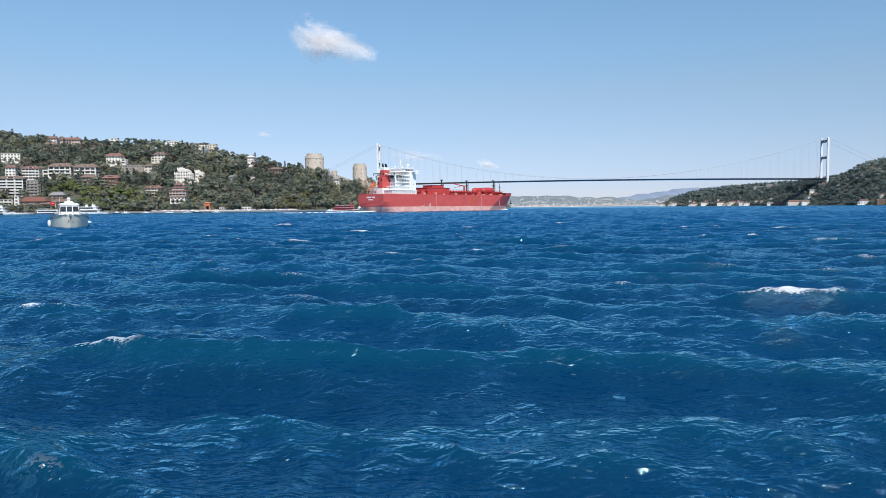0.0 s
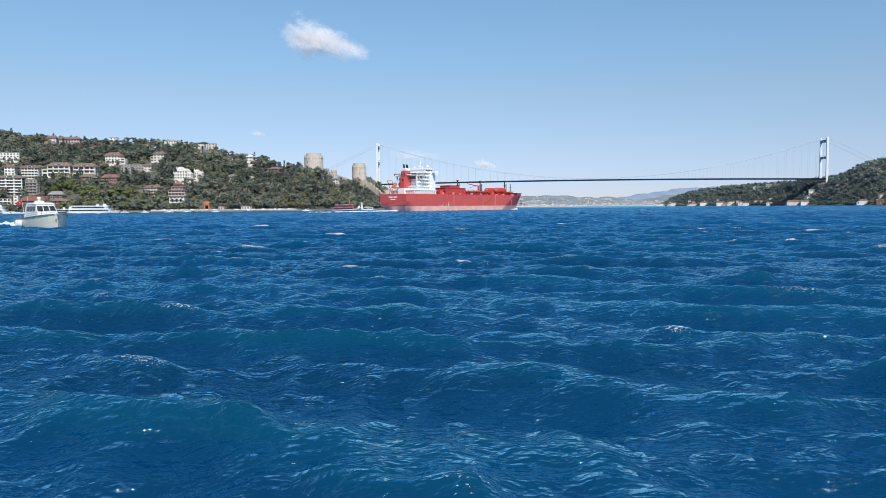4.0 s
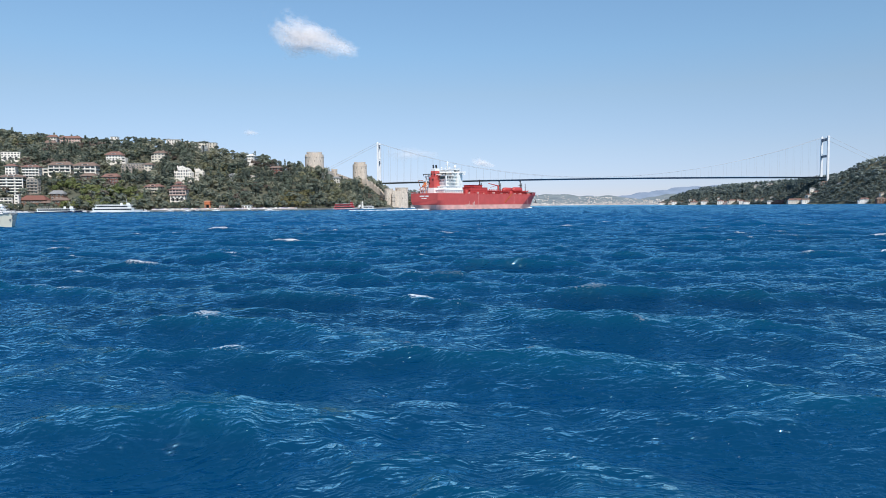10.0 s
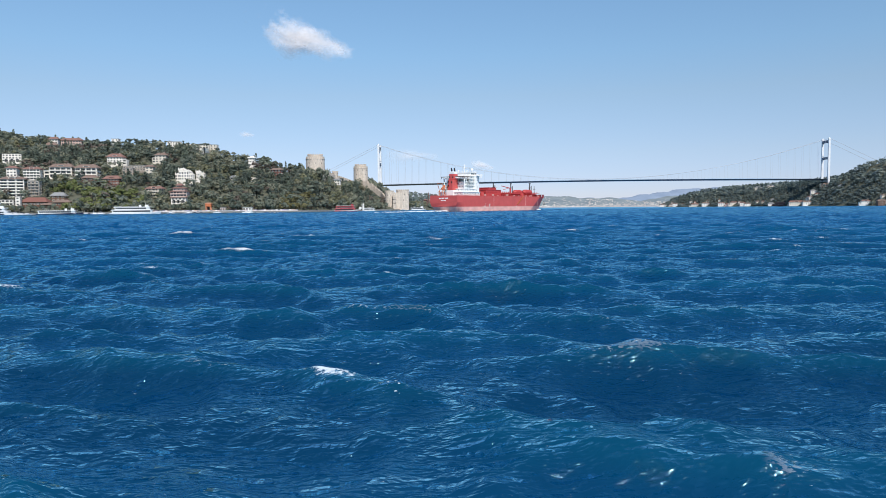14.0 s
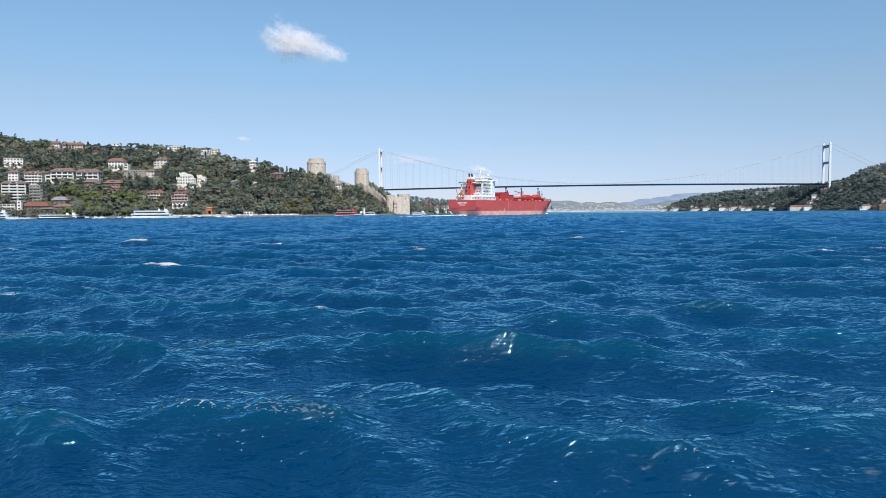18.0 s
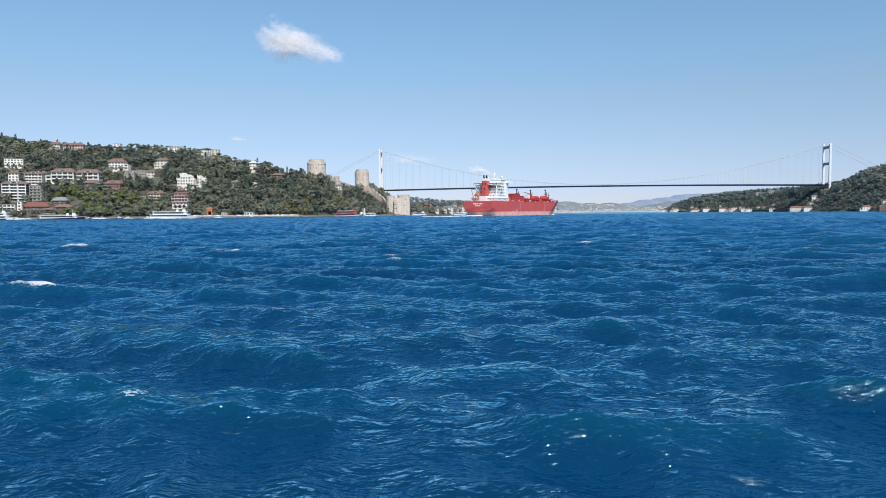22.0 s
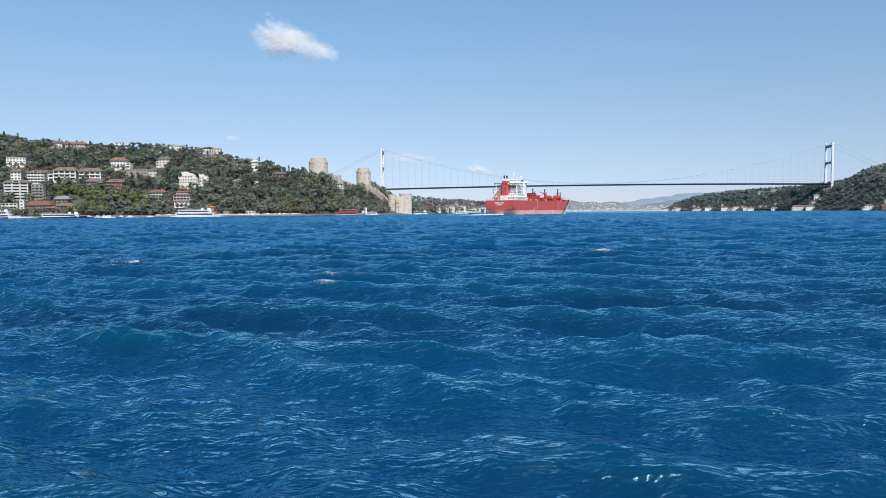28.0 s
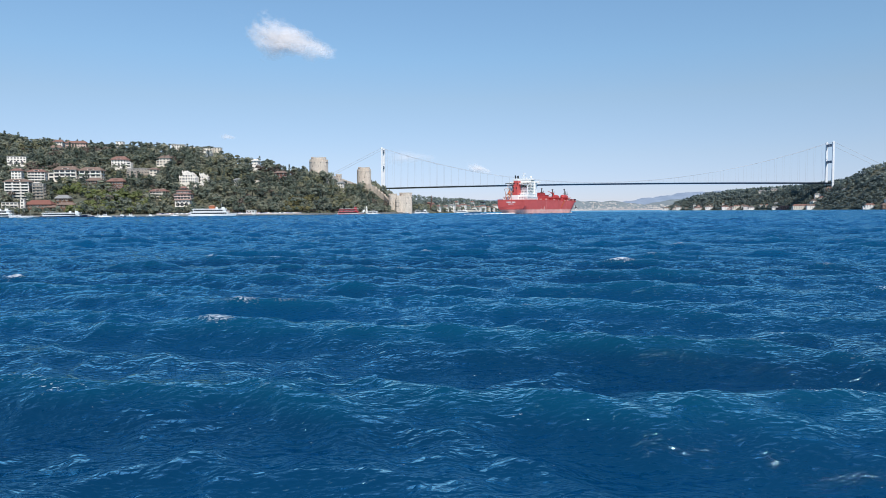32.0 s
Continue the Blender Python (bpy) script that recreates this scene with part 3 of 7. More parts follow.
house("boathouse", -394, 720, 9.5, 15, 8, 1, "wood_dark", "roof_brown", "low dark wooden boathouse with brown tile roof", 8, 2.0, chimney=False)
house("boathouse", -407, 716, 7.0, 9, 7, 1, "wood_dark", "roof_brown", "small dark boathouse with weathered brown roof", 8, 1.8, chimney=False)
house("villa", -438, 802, 42, 24, 13, 3, "white", "roof_brown", "long white three-storey villa with brown hipped roof", 8, 3.2, balconies="solid", bays=4, sh=4.0, dormer=True, wing=-1)
house("villa", -410, 804, 41, 24, 13, 3, "white", "roof_brown", "white villa with horizontal balconies and brown roof", 6, 3.2, balconies="solid", bays=4, sh=4.0, dormer=True)
house("timber_house", -396, 782, 31, 15, 10, 3, "wood_dark", "roof_brown", "dark timber house with brown roof among trees", 6, 2.4, wing=1)
house("timber_house", -372, 784, 30, 17, 10, 3, "redwood", "roof_red", "red-brown timber mansion with tiled roof", 4, 2.8, dormer=True)
house("villa", -402, 858, 60, 18, 12, 3, "white", "roof_red", "white villa with arched loggia and red roof", 4, 3.4, arches=True, dormer=True, wing=1)
house("terrace_house", -366, 842, 51, 36, 10, 2, "taupe", "roof_grey", "long low taupe stone terrace house with flat roof", 4, flat=True, bays=11)
house("terrace_house", -372, 826, 44, 12, 8, 3, "taupe", "roof_grey", "terraced stone annexe stepping down the slope", 4, flat=True)
house("terrace_house", -349, 832, 46, 9, 8, 3, "cream", "roof_brown", "narrow cream house below a stone terrace", 4, 1.8)
house("villa", -353, 876, 63, 13, 10, 3, "cream", "roof_brown", "cream stone villa with brown roof high in the woods", 2, 2.6, dormer=True, wing=-1)
house("waterside_house", -318, 768, 18, 17, 11, 3, "cream", "roof_red", "cream house with pale bands and wide red roof", 2, 2.2, balconies="solid", dormer=True, wing=-1)
house("waterside_mansion", -287, 757, 11, 16, 11, 2, "white", "roof_red", "white stone lower storeys of a tiered waterside mansion", 0, 0.9, chimney=False, arches=True, sink=12)
house("mansion_upper_floors", -287, 757.6, 17.9, 18, 10, 2, "pink", "roof_red", "pink upper floors with wide red eaves and balconies", 0, 1.0, sink=0, chimney=False, balconies="solid", sh=2.9)
house("mansion_attic", -287, 759, 24.7, 13, 8, 1, "pink", "roof_red", "pink attic storey with red pagoda-like roof", 0, 1.3, sink=0, chimney=False, sh=2.4)
house("mansion_lantern", -287, 761, 28.4, 5, 4, 1, "redwood", "roof_red", "small red lantern storey with hipped roof", 0, 1.6, sink=0, chimney=False, sh=1.9)
CLEAR.append((-287, 752, 7, 18))


def ornate(name, x, y, z, label, blocks):
    """White carved-stone house of stepped gabled blocks: x offset, y offset, width, depth, height."""
    e = empty(name, pose(x, y, z, 0, 0, -2), label, "house", "houses on the hillside")
    for bx, by, w, d, h in blocks:
        CLEAR.append((x + bx, y + by, w / 2 + 1.5, 3))
        wall = part("wall", box(B(), bx, by + d / 2, -6, w, d, h + 6, bev=0.05), M["white"], e)
        g = loft(B(), [[(bx - w / 2 - 0.3, by - 0.3, h), (bx + w / 2 + 0.3, by - 0.3, h), (bx + w / 2 + 0.3, by + d, h), (bx - w / 2 - 0.3, by + d, h)],
                       [(bx - 0.3, by - 0.1, h + w * 0.42), (bx + 0.3, by - 0.1, h + w * 0.42), (bx + 0.3, by + d, h + w * 0.42), (bx - 0.3, by + d, h + w * 0.42)]])
        part("gable", g, M["white"], wall)
        for sx in (-1, 1):
            c = box(B(), bx + sx * w / 2, by, h - 0.5, 0.9, 0.9, 2.2)
            rod(c, (bx + sx * w / 2, by, h + 1.7), (bx + sx * w / 2, by, h + 3.4), 0.5, 8, 0.05)
            part("pinnacle", c, M["white"], wall)
        for fl in range(int(h / 3.4)):
            for i in range(max(2, int(w / 2.6))):
                n = max(2, int(w / 2.6))
                part("window_pane", box(B(), bx + (i - (n - 1) / 2) * w / n, by - 0.04, fl * 3.4 + 0.9, w / n * 0.48, 0.1, 1.9), M["glass_light"] if (i + fl) % 3 else M["glass"], wall)
            part("cornice", box(B(), bx, by - 0.1, fl * 3.4 + 3.1, w + 0.4, 0.4, 0.25), M["white"], wall)
    return e


ornate("ornate_mansion", -306, 824, 38.5, "ornate white stone mansion with stepped gables", ((-7, 1.5, 5, 9, 6.8), (-2, 0, 6, 11, 12.2), (4, 0.5, 6, 11, 10.2), (8.5, 2, 4, 8, 6.8)))
ornate("ornate_annexe", -290, 836, 40.5, "white ornate annexe with pointed gables", ((-2.5, 0, 4.5, 8, 8.2), (2.2, 1, 4, 7, 6.0)))
e = empty("garden_terrace", pose(-300, 812, 33.5), "white stone garden terrace below an ornate mansion", "terrace")
part("retaining_wall", box(B(), 0, 3, -4, 34, 2, 8.5), M["white"], e)
part("balustrade", rail_wall(34), M["white"], e)
CLEAR.append((-300, 812, 17, 3))
house("villa", -523, 850, 64, 21, 10, 3, "white", "roof_grey", "long white villa with arched balcony openings", 14, flat=True, arches=True)
house("villa", -530, 955, 95.5, 11, 9, 2, "white", "roof_red", "white hilltop villa with red roof", 8, 2.4, wing=-1)
house("villa", -503, 950, 93, 26, 10, 2, "pink", "roof_red", "long pink hilltop villa with red tiled roof", 8, 2.6)
house("villa", -520, 930, 88, 14, 9, 1, "cream", "roof_brown", "low hilltop house with ochre-brown roof", 8, 3.0)
house("campus_building", -362, 945, 89.5, 17, 9, 2, "white", "roof_grey", "white flat-roofed building on the hilltop", 4, flat=True)
house("campus_building", -340, 945, 86.0, 22, 9, 2, "white", "roof_grey", "long white hilltop building with flat roof", 2, flat=True)
house("campus_building", -321, 944, 86.2, 12, 9, 2, "white", "roof_grey", "white hilltop building beside a longer one", 0, flat=True)
house("campus_building", -308, 942, 84.6, 9, 8, 2, "cream", "roof_grey", "small cream block at the end of a hilltop row", -2, flat=True)
house("campus_building", -446, 955, 95, 9, 8, 2, "white", "roof_grey", "small white block on the ridge", 4, flat=True)
house("summer_pavilion", -249, 912, 64.5, 8, 7, 2, "white", "white", "tall white pavilion on the wooded ridge", -4, 1.6, bays=4)
house("villa", -211, 886, 47, 13, 9, 2, "redwood", "roof_brown", "brown-roofed villa half hidden in pines", -6, 2.0)
house("cottage", -251, 838, 36, 7, 6, 2, "white", "roof_grey", "small white cottage in the woods", -4, 1.6)
house("cottage", -144, 952, 36.3, 8, 6, 2, "white", "roof_grey", "small white cottage below the fortress wall", -8, 1.6)
house("shed", -215, 765, 2.6, 10, 5, 1, "white", "roof_grey", "white waterfront shed with flat roof", -10, flat=True, sink=1.5)
house("shed", -238, 752, 2.6, 5, 4, 1, "pink", "roof_grey", "small reddish waterfront kiosk", -10, flat=True, sink=1.5)

CLEAR.append((-252.5, 750, 9, 16))
CLEAR.append((-524, 846, 14, 18))
CLEAR.append((-366, 838, 17, 9))
CLEAR.append((-249, 905, 6, 5))
CLEAR.append((-361, 940, 9, 5))
CLEAR.append((-340, 940, 10, 5))
CLEAR.append((-315, 938, 11, 5))
CLEAR.append((-395, 716, 9, 16))
CLEAR.append((-408, 712, 8, 14))
CLEAR.append((-418, 712, 14, 14))
CLEAR.append((-400, 736, 12, 8))

def garden_stairs(x, y, z, rise_h, run, yaw, steps_n=22):
    """A flight of stone steps between low side walls, climbing away from the water."""
    e = empty("garden_stairs", pose(x, y, z, 0, 0, yaw), "pale stone garden stairs with low side walls", "stairs")
    b = B()
    for i in range(steps_n):
        box(b, 0, run * (i + 0.5) / steps_n, rise_h * i / steps_n - 4, 2.4, run / steps_n + 0.02, 4 + rise_h / steps_n)
    part("flight", b, M["cream"], e)
    for sx in (-1.4, 1.4):
        rings = [[(sx - 0.2, f * run, f * rise_h - 4), (sx + 0.2, f * run, f * rise_h - 4), (sx + 0.2, f * run, f * rise_h + 1.1), (sx - 0.2, f * run, f * rise_h + 1.1)] for f in (0.0, 1.0)]
        part("side_wall", loft(B(), rings), M["white"], e)
    CLEAR.append((x, y + run / 2, 2.6, run))
    return e


def retaining_wall(x, y, z, length, h, yaw, stone):
    """A terrace wall with coping, buttresses and a row of openings along its top."""
    e = empty("retaining_wall", pose(x, y, z, 0, 0, yaw), ("pale rendered" if stone == "white" else "rough stone") + " retaining wall of a garden terrace", "wall", "terrace walls")
    part("wall_face", box(B(), 0, 0, -5, length, 1.2, h + 5, bev=0.05), M[stone], e)
    part("coping", box(B(), 0, -0.1, h, length + 0.4, 1.6, 0.3), M["cream"], e)
    for i in range(int(length / 4) + 1):
        part("buttress", box(B(), -length / 2 + i * 4, -0.7, -5, 0.8, 0.6, h + 4.4, taper=0.9), M[stone], e)
    CLEAR.append((x, y, length / 2, 3))
    return e


garden_stairs(-328, 760, 11, 13, 18, 14)
garden_stairs(-346, 816, 32, 10, 14, -10)
for x, y, z, length, h, yaw, stone in ((-372, 818, 37, 22, 3.2, 4, "taupe"), (-352, 808, 33, 16, 3.0, 2, "taupe"), (-366, 802, 31, 18, 2.6, 5, "taupe"), (-455, 885, 66, 14, 3.0, 8, "white"),
                                       (-408, 905, 76, 10, 2.6, 4, "white"), (-345, 765, 14, 22, 2.2, 6, "taupe"), (-262, 790, 20, 10, 2.4, -4, "white"), (-232, 862, 40, 8, 3.0, -6, "white")):
    retaining_wall(x, y, z, length, h, yaw, stone)

# north of the fortress, behind the bridge
rng = random.Random(11)
for x, y, w, st, wall, roof in ((-26, 1180, 14, 3, "pink", "roof_red"), (-15, 1200, 11, 3, "white", "roof_red"), (-2, 1260, 14, 3, "white", "roof_brown"), (10, 1310, 16, 4, "white", "roof_grey"),
                                (22, 1372, 15, 3, "cream", "roof_red"), (34, 1430, 18, 4, "white", "roof_red"), (46, 1490, 15, 3, "cream", "roof_red"), (60, 1545, 16, 3, "white", "roof_brown"),
                                (74, 1620, 20, 3, "white", "roof_red"), (90, 1700, 20, 4, "white", "roof_red"), (106, 1790, 22, 3, "cream", "roof_red"), (124, 1880, 22, 3, "white", "roof_brown"),
                                (20, 1440, 12, 3, "white", "roof_red"), (60, 1650, 16, 3, "white", "roof_red"), (96, 1850, 18, 3, "cream", "roof_red"), (140, 2000, 24, 4, "white", "roof_red"), (168, 2140, 26, 4, "white", "roof_red")):
    house("shore_house", x, y + 14, max(gz(x, y + 14), 2.2), w * 0.72, 9, max(2, st - 1), wall, roof, {"white": "white", "cream": "cream", "pink": "pink"}[wall] + " shore house with " + {"roof_red": "red tile", "roof_brown": "brown tile", "roof_grey": "grey"}[roof] + " roof beyond the fortress", -20, 2.6, detail=False, group="houses beyond the fortress")
e = empty("red_mosque_house", pose(-28.5, 1180, gz(-20, 1166) + 0.5, 0, 0, -15), "red-brown brick building with a slim minaret behind it", "building")
part("wall", box(B(), 0, 0, -3, 5.5, 5, 17, bev=0.1), M["redwood"], e)
part("roof", hip_roof(B(), 5.5, 5, 14.2, 2.0), M["roof_red"], e)
mb = rod(B(), (3, 6, 0), (3, 6, 24), 0.6, 10, 0.5)
rod(mb, (3, 6, 21), (3, 6, 21.8), 1.1, 10)
rod(mb, (3, 6, 24), (3, 6, 28), 0.6, 10, 0.05)
part("minaret", mb, M["redwood"], e)
CLEAR.append((-28.5, 1180, 6, 36))

# east shore
for x, y, z, w, st, wall, roof, label in (
        (741, 2334, 1.8, 20.9, 2, "white", "roof_brown", "low white shore house on the headland"),
        (750, 2290, 1.8, 9.3, 2, "cream", "roof_brown", "small cream shore house"),
        (757, 2268, 1.8, 16.6, 3, "white", "roof_brown", "white shore house with brown roof"),
        (789, 2178, 1.8, 23.0, 2, "cream", "roof_red", "cream waterside house with red roof"),
        (805, 2132, 1.8, 22.5, 3, "white", "roof_brown", "white waterside mansion on the headland"),
        (827, 2066, 1.8, 18.5, 3, "white", "roof_red", "white waterside house with red roof"),
        (837, 2040, 1.8, 16.6, 2, "pink", "roof_red", "low terracotta-walled waterside house"),
        (849, 2030, 3.4, 19.8, 3, "cream", "roof_red", "cream waterside mansion with red roof"),
        (854, 1984, 1.8, 14.5, 3, "white", "roof_red", "tall white house among waterside mansions"),
        (858, 1958, 1.8, 14.3, 2, "white", "roof_brown", "white boathouse with brown roof"),
        (878, 1862, 1.8, 15.1, 2, "white", "roof_grey", "low white house by the shore"),
        (882, 1818, 1.8, 26.6, 2, "redwood", "roof_red", "red timber waterside mansion"),
        (887, 1746, 1.8, 34.1, 3, "cream", "roof_red", "large cream waterside mansion with wide red roof"),
        (890, 1700, 1.8, 20.7, 3, "white", "roof_brown", "pale waterside mansion beneath the bridge"),
        (886, 1764, 1.8, 18.6, 1, "white", "roof_grey", "low white boathouse at the water"),
        (926, 1740, 32.4, 12.7, 2, "white", "roof_grey", "white house on the eastern slope"),
        (948, 1724, 47.8, 15.0, 2, "pink", "roof_brown", "pink house beside the bridge tower"),
        (922, 1712, 24.0, 11.0, 2, "cream", "roof_red", "small cream house below the bridge tower"),
        (912, 1732, 17.0, 9.0, 2, "white", "roof_brown", "narrow white house on the slope by the bridge"),
        (940, 1642, 41.6, 12.0, 2, "white", "roof_grey", "white villa among trees on the eastern hill"),
        (915, 1506, 1.8, 17.1, 3, "white", "roof_red", "white waterside mansion with red roof"),
        (923, 1462, 1.8, 16.6, 3, "wood_dark", "roof_brown", "dark timber waterside house"),
        (921, 2034, 51.0, 19.8, 1, "cream", "roof_grey", "long pale house high on the headland"),
        (944, 2006, 55.0, 19.6, 1, "cream", "roof_grey", "low pale building on the headland's crest")):
    house("waterside_mansion", x, y, z, w, 10, st, wall, roof, label, -10 - (x * 7) % 13, 2.2 + w * 0.05, sh=2.6, detail=False, group="houses on the eastern shore", chimney=False, sink=9, wing=(-1, 0, 1)[int(x) % 3] if st > 1 else 0, dormer=int(y) % 2 == 0)

# small houses and boat sheds between the mansions
rng = random.Random(31)
for y, w, st, wall, roof in ((2352, 9, 1, "white", "roof_grey"), (2312, 8, 2, "cream", "roof_red"), (2246, 10, 1, "white", "roof_brown"), (2222, 8, 2, "white", "roof_grey"), (2200, 7, 2, "pink", "roof_red"), (2156, 9, 1, "cream", "roof_brown"),
                             (2104, 8, 2, "white", "roof_brown"), (2084, 10, 1, "white", "roof_grey"), (2014, 8, 3, "cream", "roof_brown"), (1940, 11, 1, "white", "roof_brown"), (1916, 8, 2, "cream", "roof_red"), (1892, 9, 1, "white", "roof_grey"), (1722, 10, 2, "white", "roof_brown"), (1484, 9, 2, "cream", "roof_brown")):
    x = float(np.interp(y, E_Y, E_SHORE)) + rng.uniform(9, 24)
    tone = {"white": "white", "cream": "cream", "pink": "pink"}[wall]
    cover = {"roof_red": "red tile", "roof_brown": "brown tile", "roof_grey": "grey"}[roof]
    house("shore_house", x, y, max(1.8, gz(x, y)), w, 8, st, wall, roof, "small %s house with %s roof on the eastern shore" % (tone, cover), rng.uniform(-35, 5), rng.uniform(1.4, 2.6), sh=2.6, detail=False, group="houses on the eastern shore", chimney=False, sink=6, dormer=st > 1 and w > 8)


# ---- fortress ----
def fort_tower(x, y, z0, r, h, label, upper=True, seg=30, sink=16):
    e = empty("fortress_tower", pose(x, y, z0), label, "tower", "fortress towers")
    b = B()
    rod(b, (0, 0, -sink), (0, 0, h), r * 1.04, seg, r)
    part("shaft", b, M["stonewall"], e)
    b = B()
    rod(b, (0, 0, h - 2.2), (0, 0, h - 1.7), r * 1.035, seg)
    part("string_course", b, M["stonewall"], e)
    if upper:
        drum = part("upper_drum", rod(B(), (0, 0, h), (0, 0, h + 3.4), r * 0.82, seg), M["stonewall"], e)
        n = int(2 * math.pi * r * 0.82 / 2.6)
        tooth = box(B(), 0, 0, -0.2, 1.4, 0.8, 1.5)
        tooth = part("drum_merlon", tooth, M["stonewall"], drum)
        for i in range(n):
            a = 2 * math.pi * i / n
            m = pose(r * 0.79 * math.cos(a), r * 0.79 * math.sin(a), h + 3.4, 0, 0, math.degrees(a) + 90)
            if i:
                again(tooth, m)
            else:
                tooth.matrix_basis = m
    n = int(2 * math.pi * r / 3.0)
    first = None
    for i in range(n):
        a = 2 * math.pi * i / n
        m = pose(r * 0.95 * math.cos(a), r * 0.95 * math.sin(a), h, 0, 0, math.degrees(a) + 90)
        if first is None:
            mb = box(B(), 0, 0, -0.3, 1.75, 0.9, 1.7)
            first = part("merlon", mb, M["stonewall"], e)
            first.matrix_basis = m
        else:
            again(first, m)
    first = None
    for lev in range(2):
        for i in range(9):
            a = 2 * math.pi * (i + 0.3 * lev) / 9
            m = pose(r * 1.005 * math.cos(a), r * 1.005 * math.sin(a), h * (0.45 + 0.3 * lev), 0, 0, math.degrees(a) + 90)
            if first is None:
                first = part("arrow_slit", box(B(), 0, 0, 0, 0.6, 0.3, 1.8), M["dark_trim"], e)
                first.matrix_basis = m
            else:
                again(first, m)
    CLEAR.append((x, y, r + 1.0, r * 0.95))
    return e


def fort_wall(points, h, label, thick=3.0):
    """A curtain wall that steps down the slope between the points, with its merlons."""
    x0, y0, z0 = points[0]
    e = empty("fortress_wall", pose(x0, y0, z0), label, "wall")
    for (xa, ya, za), (xb, yb, zb) in zip(points, points[1:]):
        n = max(1, int(math.hypot(xb - xa, yb - ya) / 6.0))
        for i in range(n):
            f0, f1 = i / n, (i + 1) / n
            ax, ay, bx, by = xa + (xb - xa) * f0, ya + (yb - ya) * f0, xa + (xb - xa) * f1, ya + (yb - ya) * f1
            zc = za + (zb - za) * (f0 + f1) / 2
            length, ang = math.hypot(bx - ax, by - ay), math.degrees(math.atan2(by - ay, bx - ax))
            b = box(B(), 0, 0, -12, length + 0.05, thick, h + 12)
            for k2 in range(3):
                box(b, (k2 - 1) * length / 3, -thick * 0.35, h, length / 3 * 0.55, 0.8, 1.4)
            s = part("wall_section", b, M["stonewall"], e)
            s.matrix_basis = pose((ax + bx) / 2 - x0, (ay + by) / 2 - y0, zc - z0, 0, 0, ang)
            CLEAR.append(((ax + bx) / 2, (ay + by) / 2, 5, 30 if h > 8 else 2))
    return e


fort_tower(-168, 925, 55.5, 12.2, 15.4, "massive round stone fortress tower with battlements on the hilltop")
fort_tower(-124, 1060, 44, 10.6, 21.8, "tall round stone fortress tower with recessed top drum")
fort_tower(-151, 985, 43, 4.0, 12, "small round wall turret of pale stone", upper=False, seg=16)
fort_tower(-75, 985, 2, 6.0, 25, "round shoreside fortress tower in pale stone", seg=18, upper=False)
fort_tower(-57, 994, 2, 9.2, 26.5, "broad shoreside keep of weathered stone", seg=10, upper=False)
fort_tower(-68, 978, 2, 2.4, 17, "slim ruined turret at the foot of the keep", seg=12, upper=False)
fort_wall([(-158, 937, 44), (-151, 985, 41.5), (-133, 1048, 34.5)], 8.5, "stepped stone curtain wall along the ridge")
fort_wall([(-119, 1050, 39), (-104, 1041, 31), (-90, 1028, 20), (-78, 998, 9)], 7, "stone curtain wall running down to the shore", 3.4)
fort_wall([(-79, 986, 2), (-50, 991, 2)], 23, "high stone wall between the shoreside towers", 9)


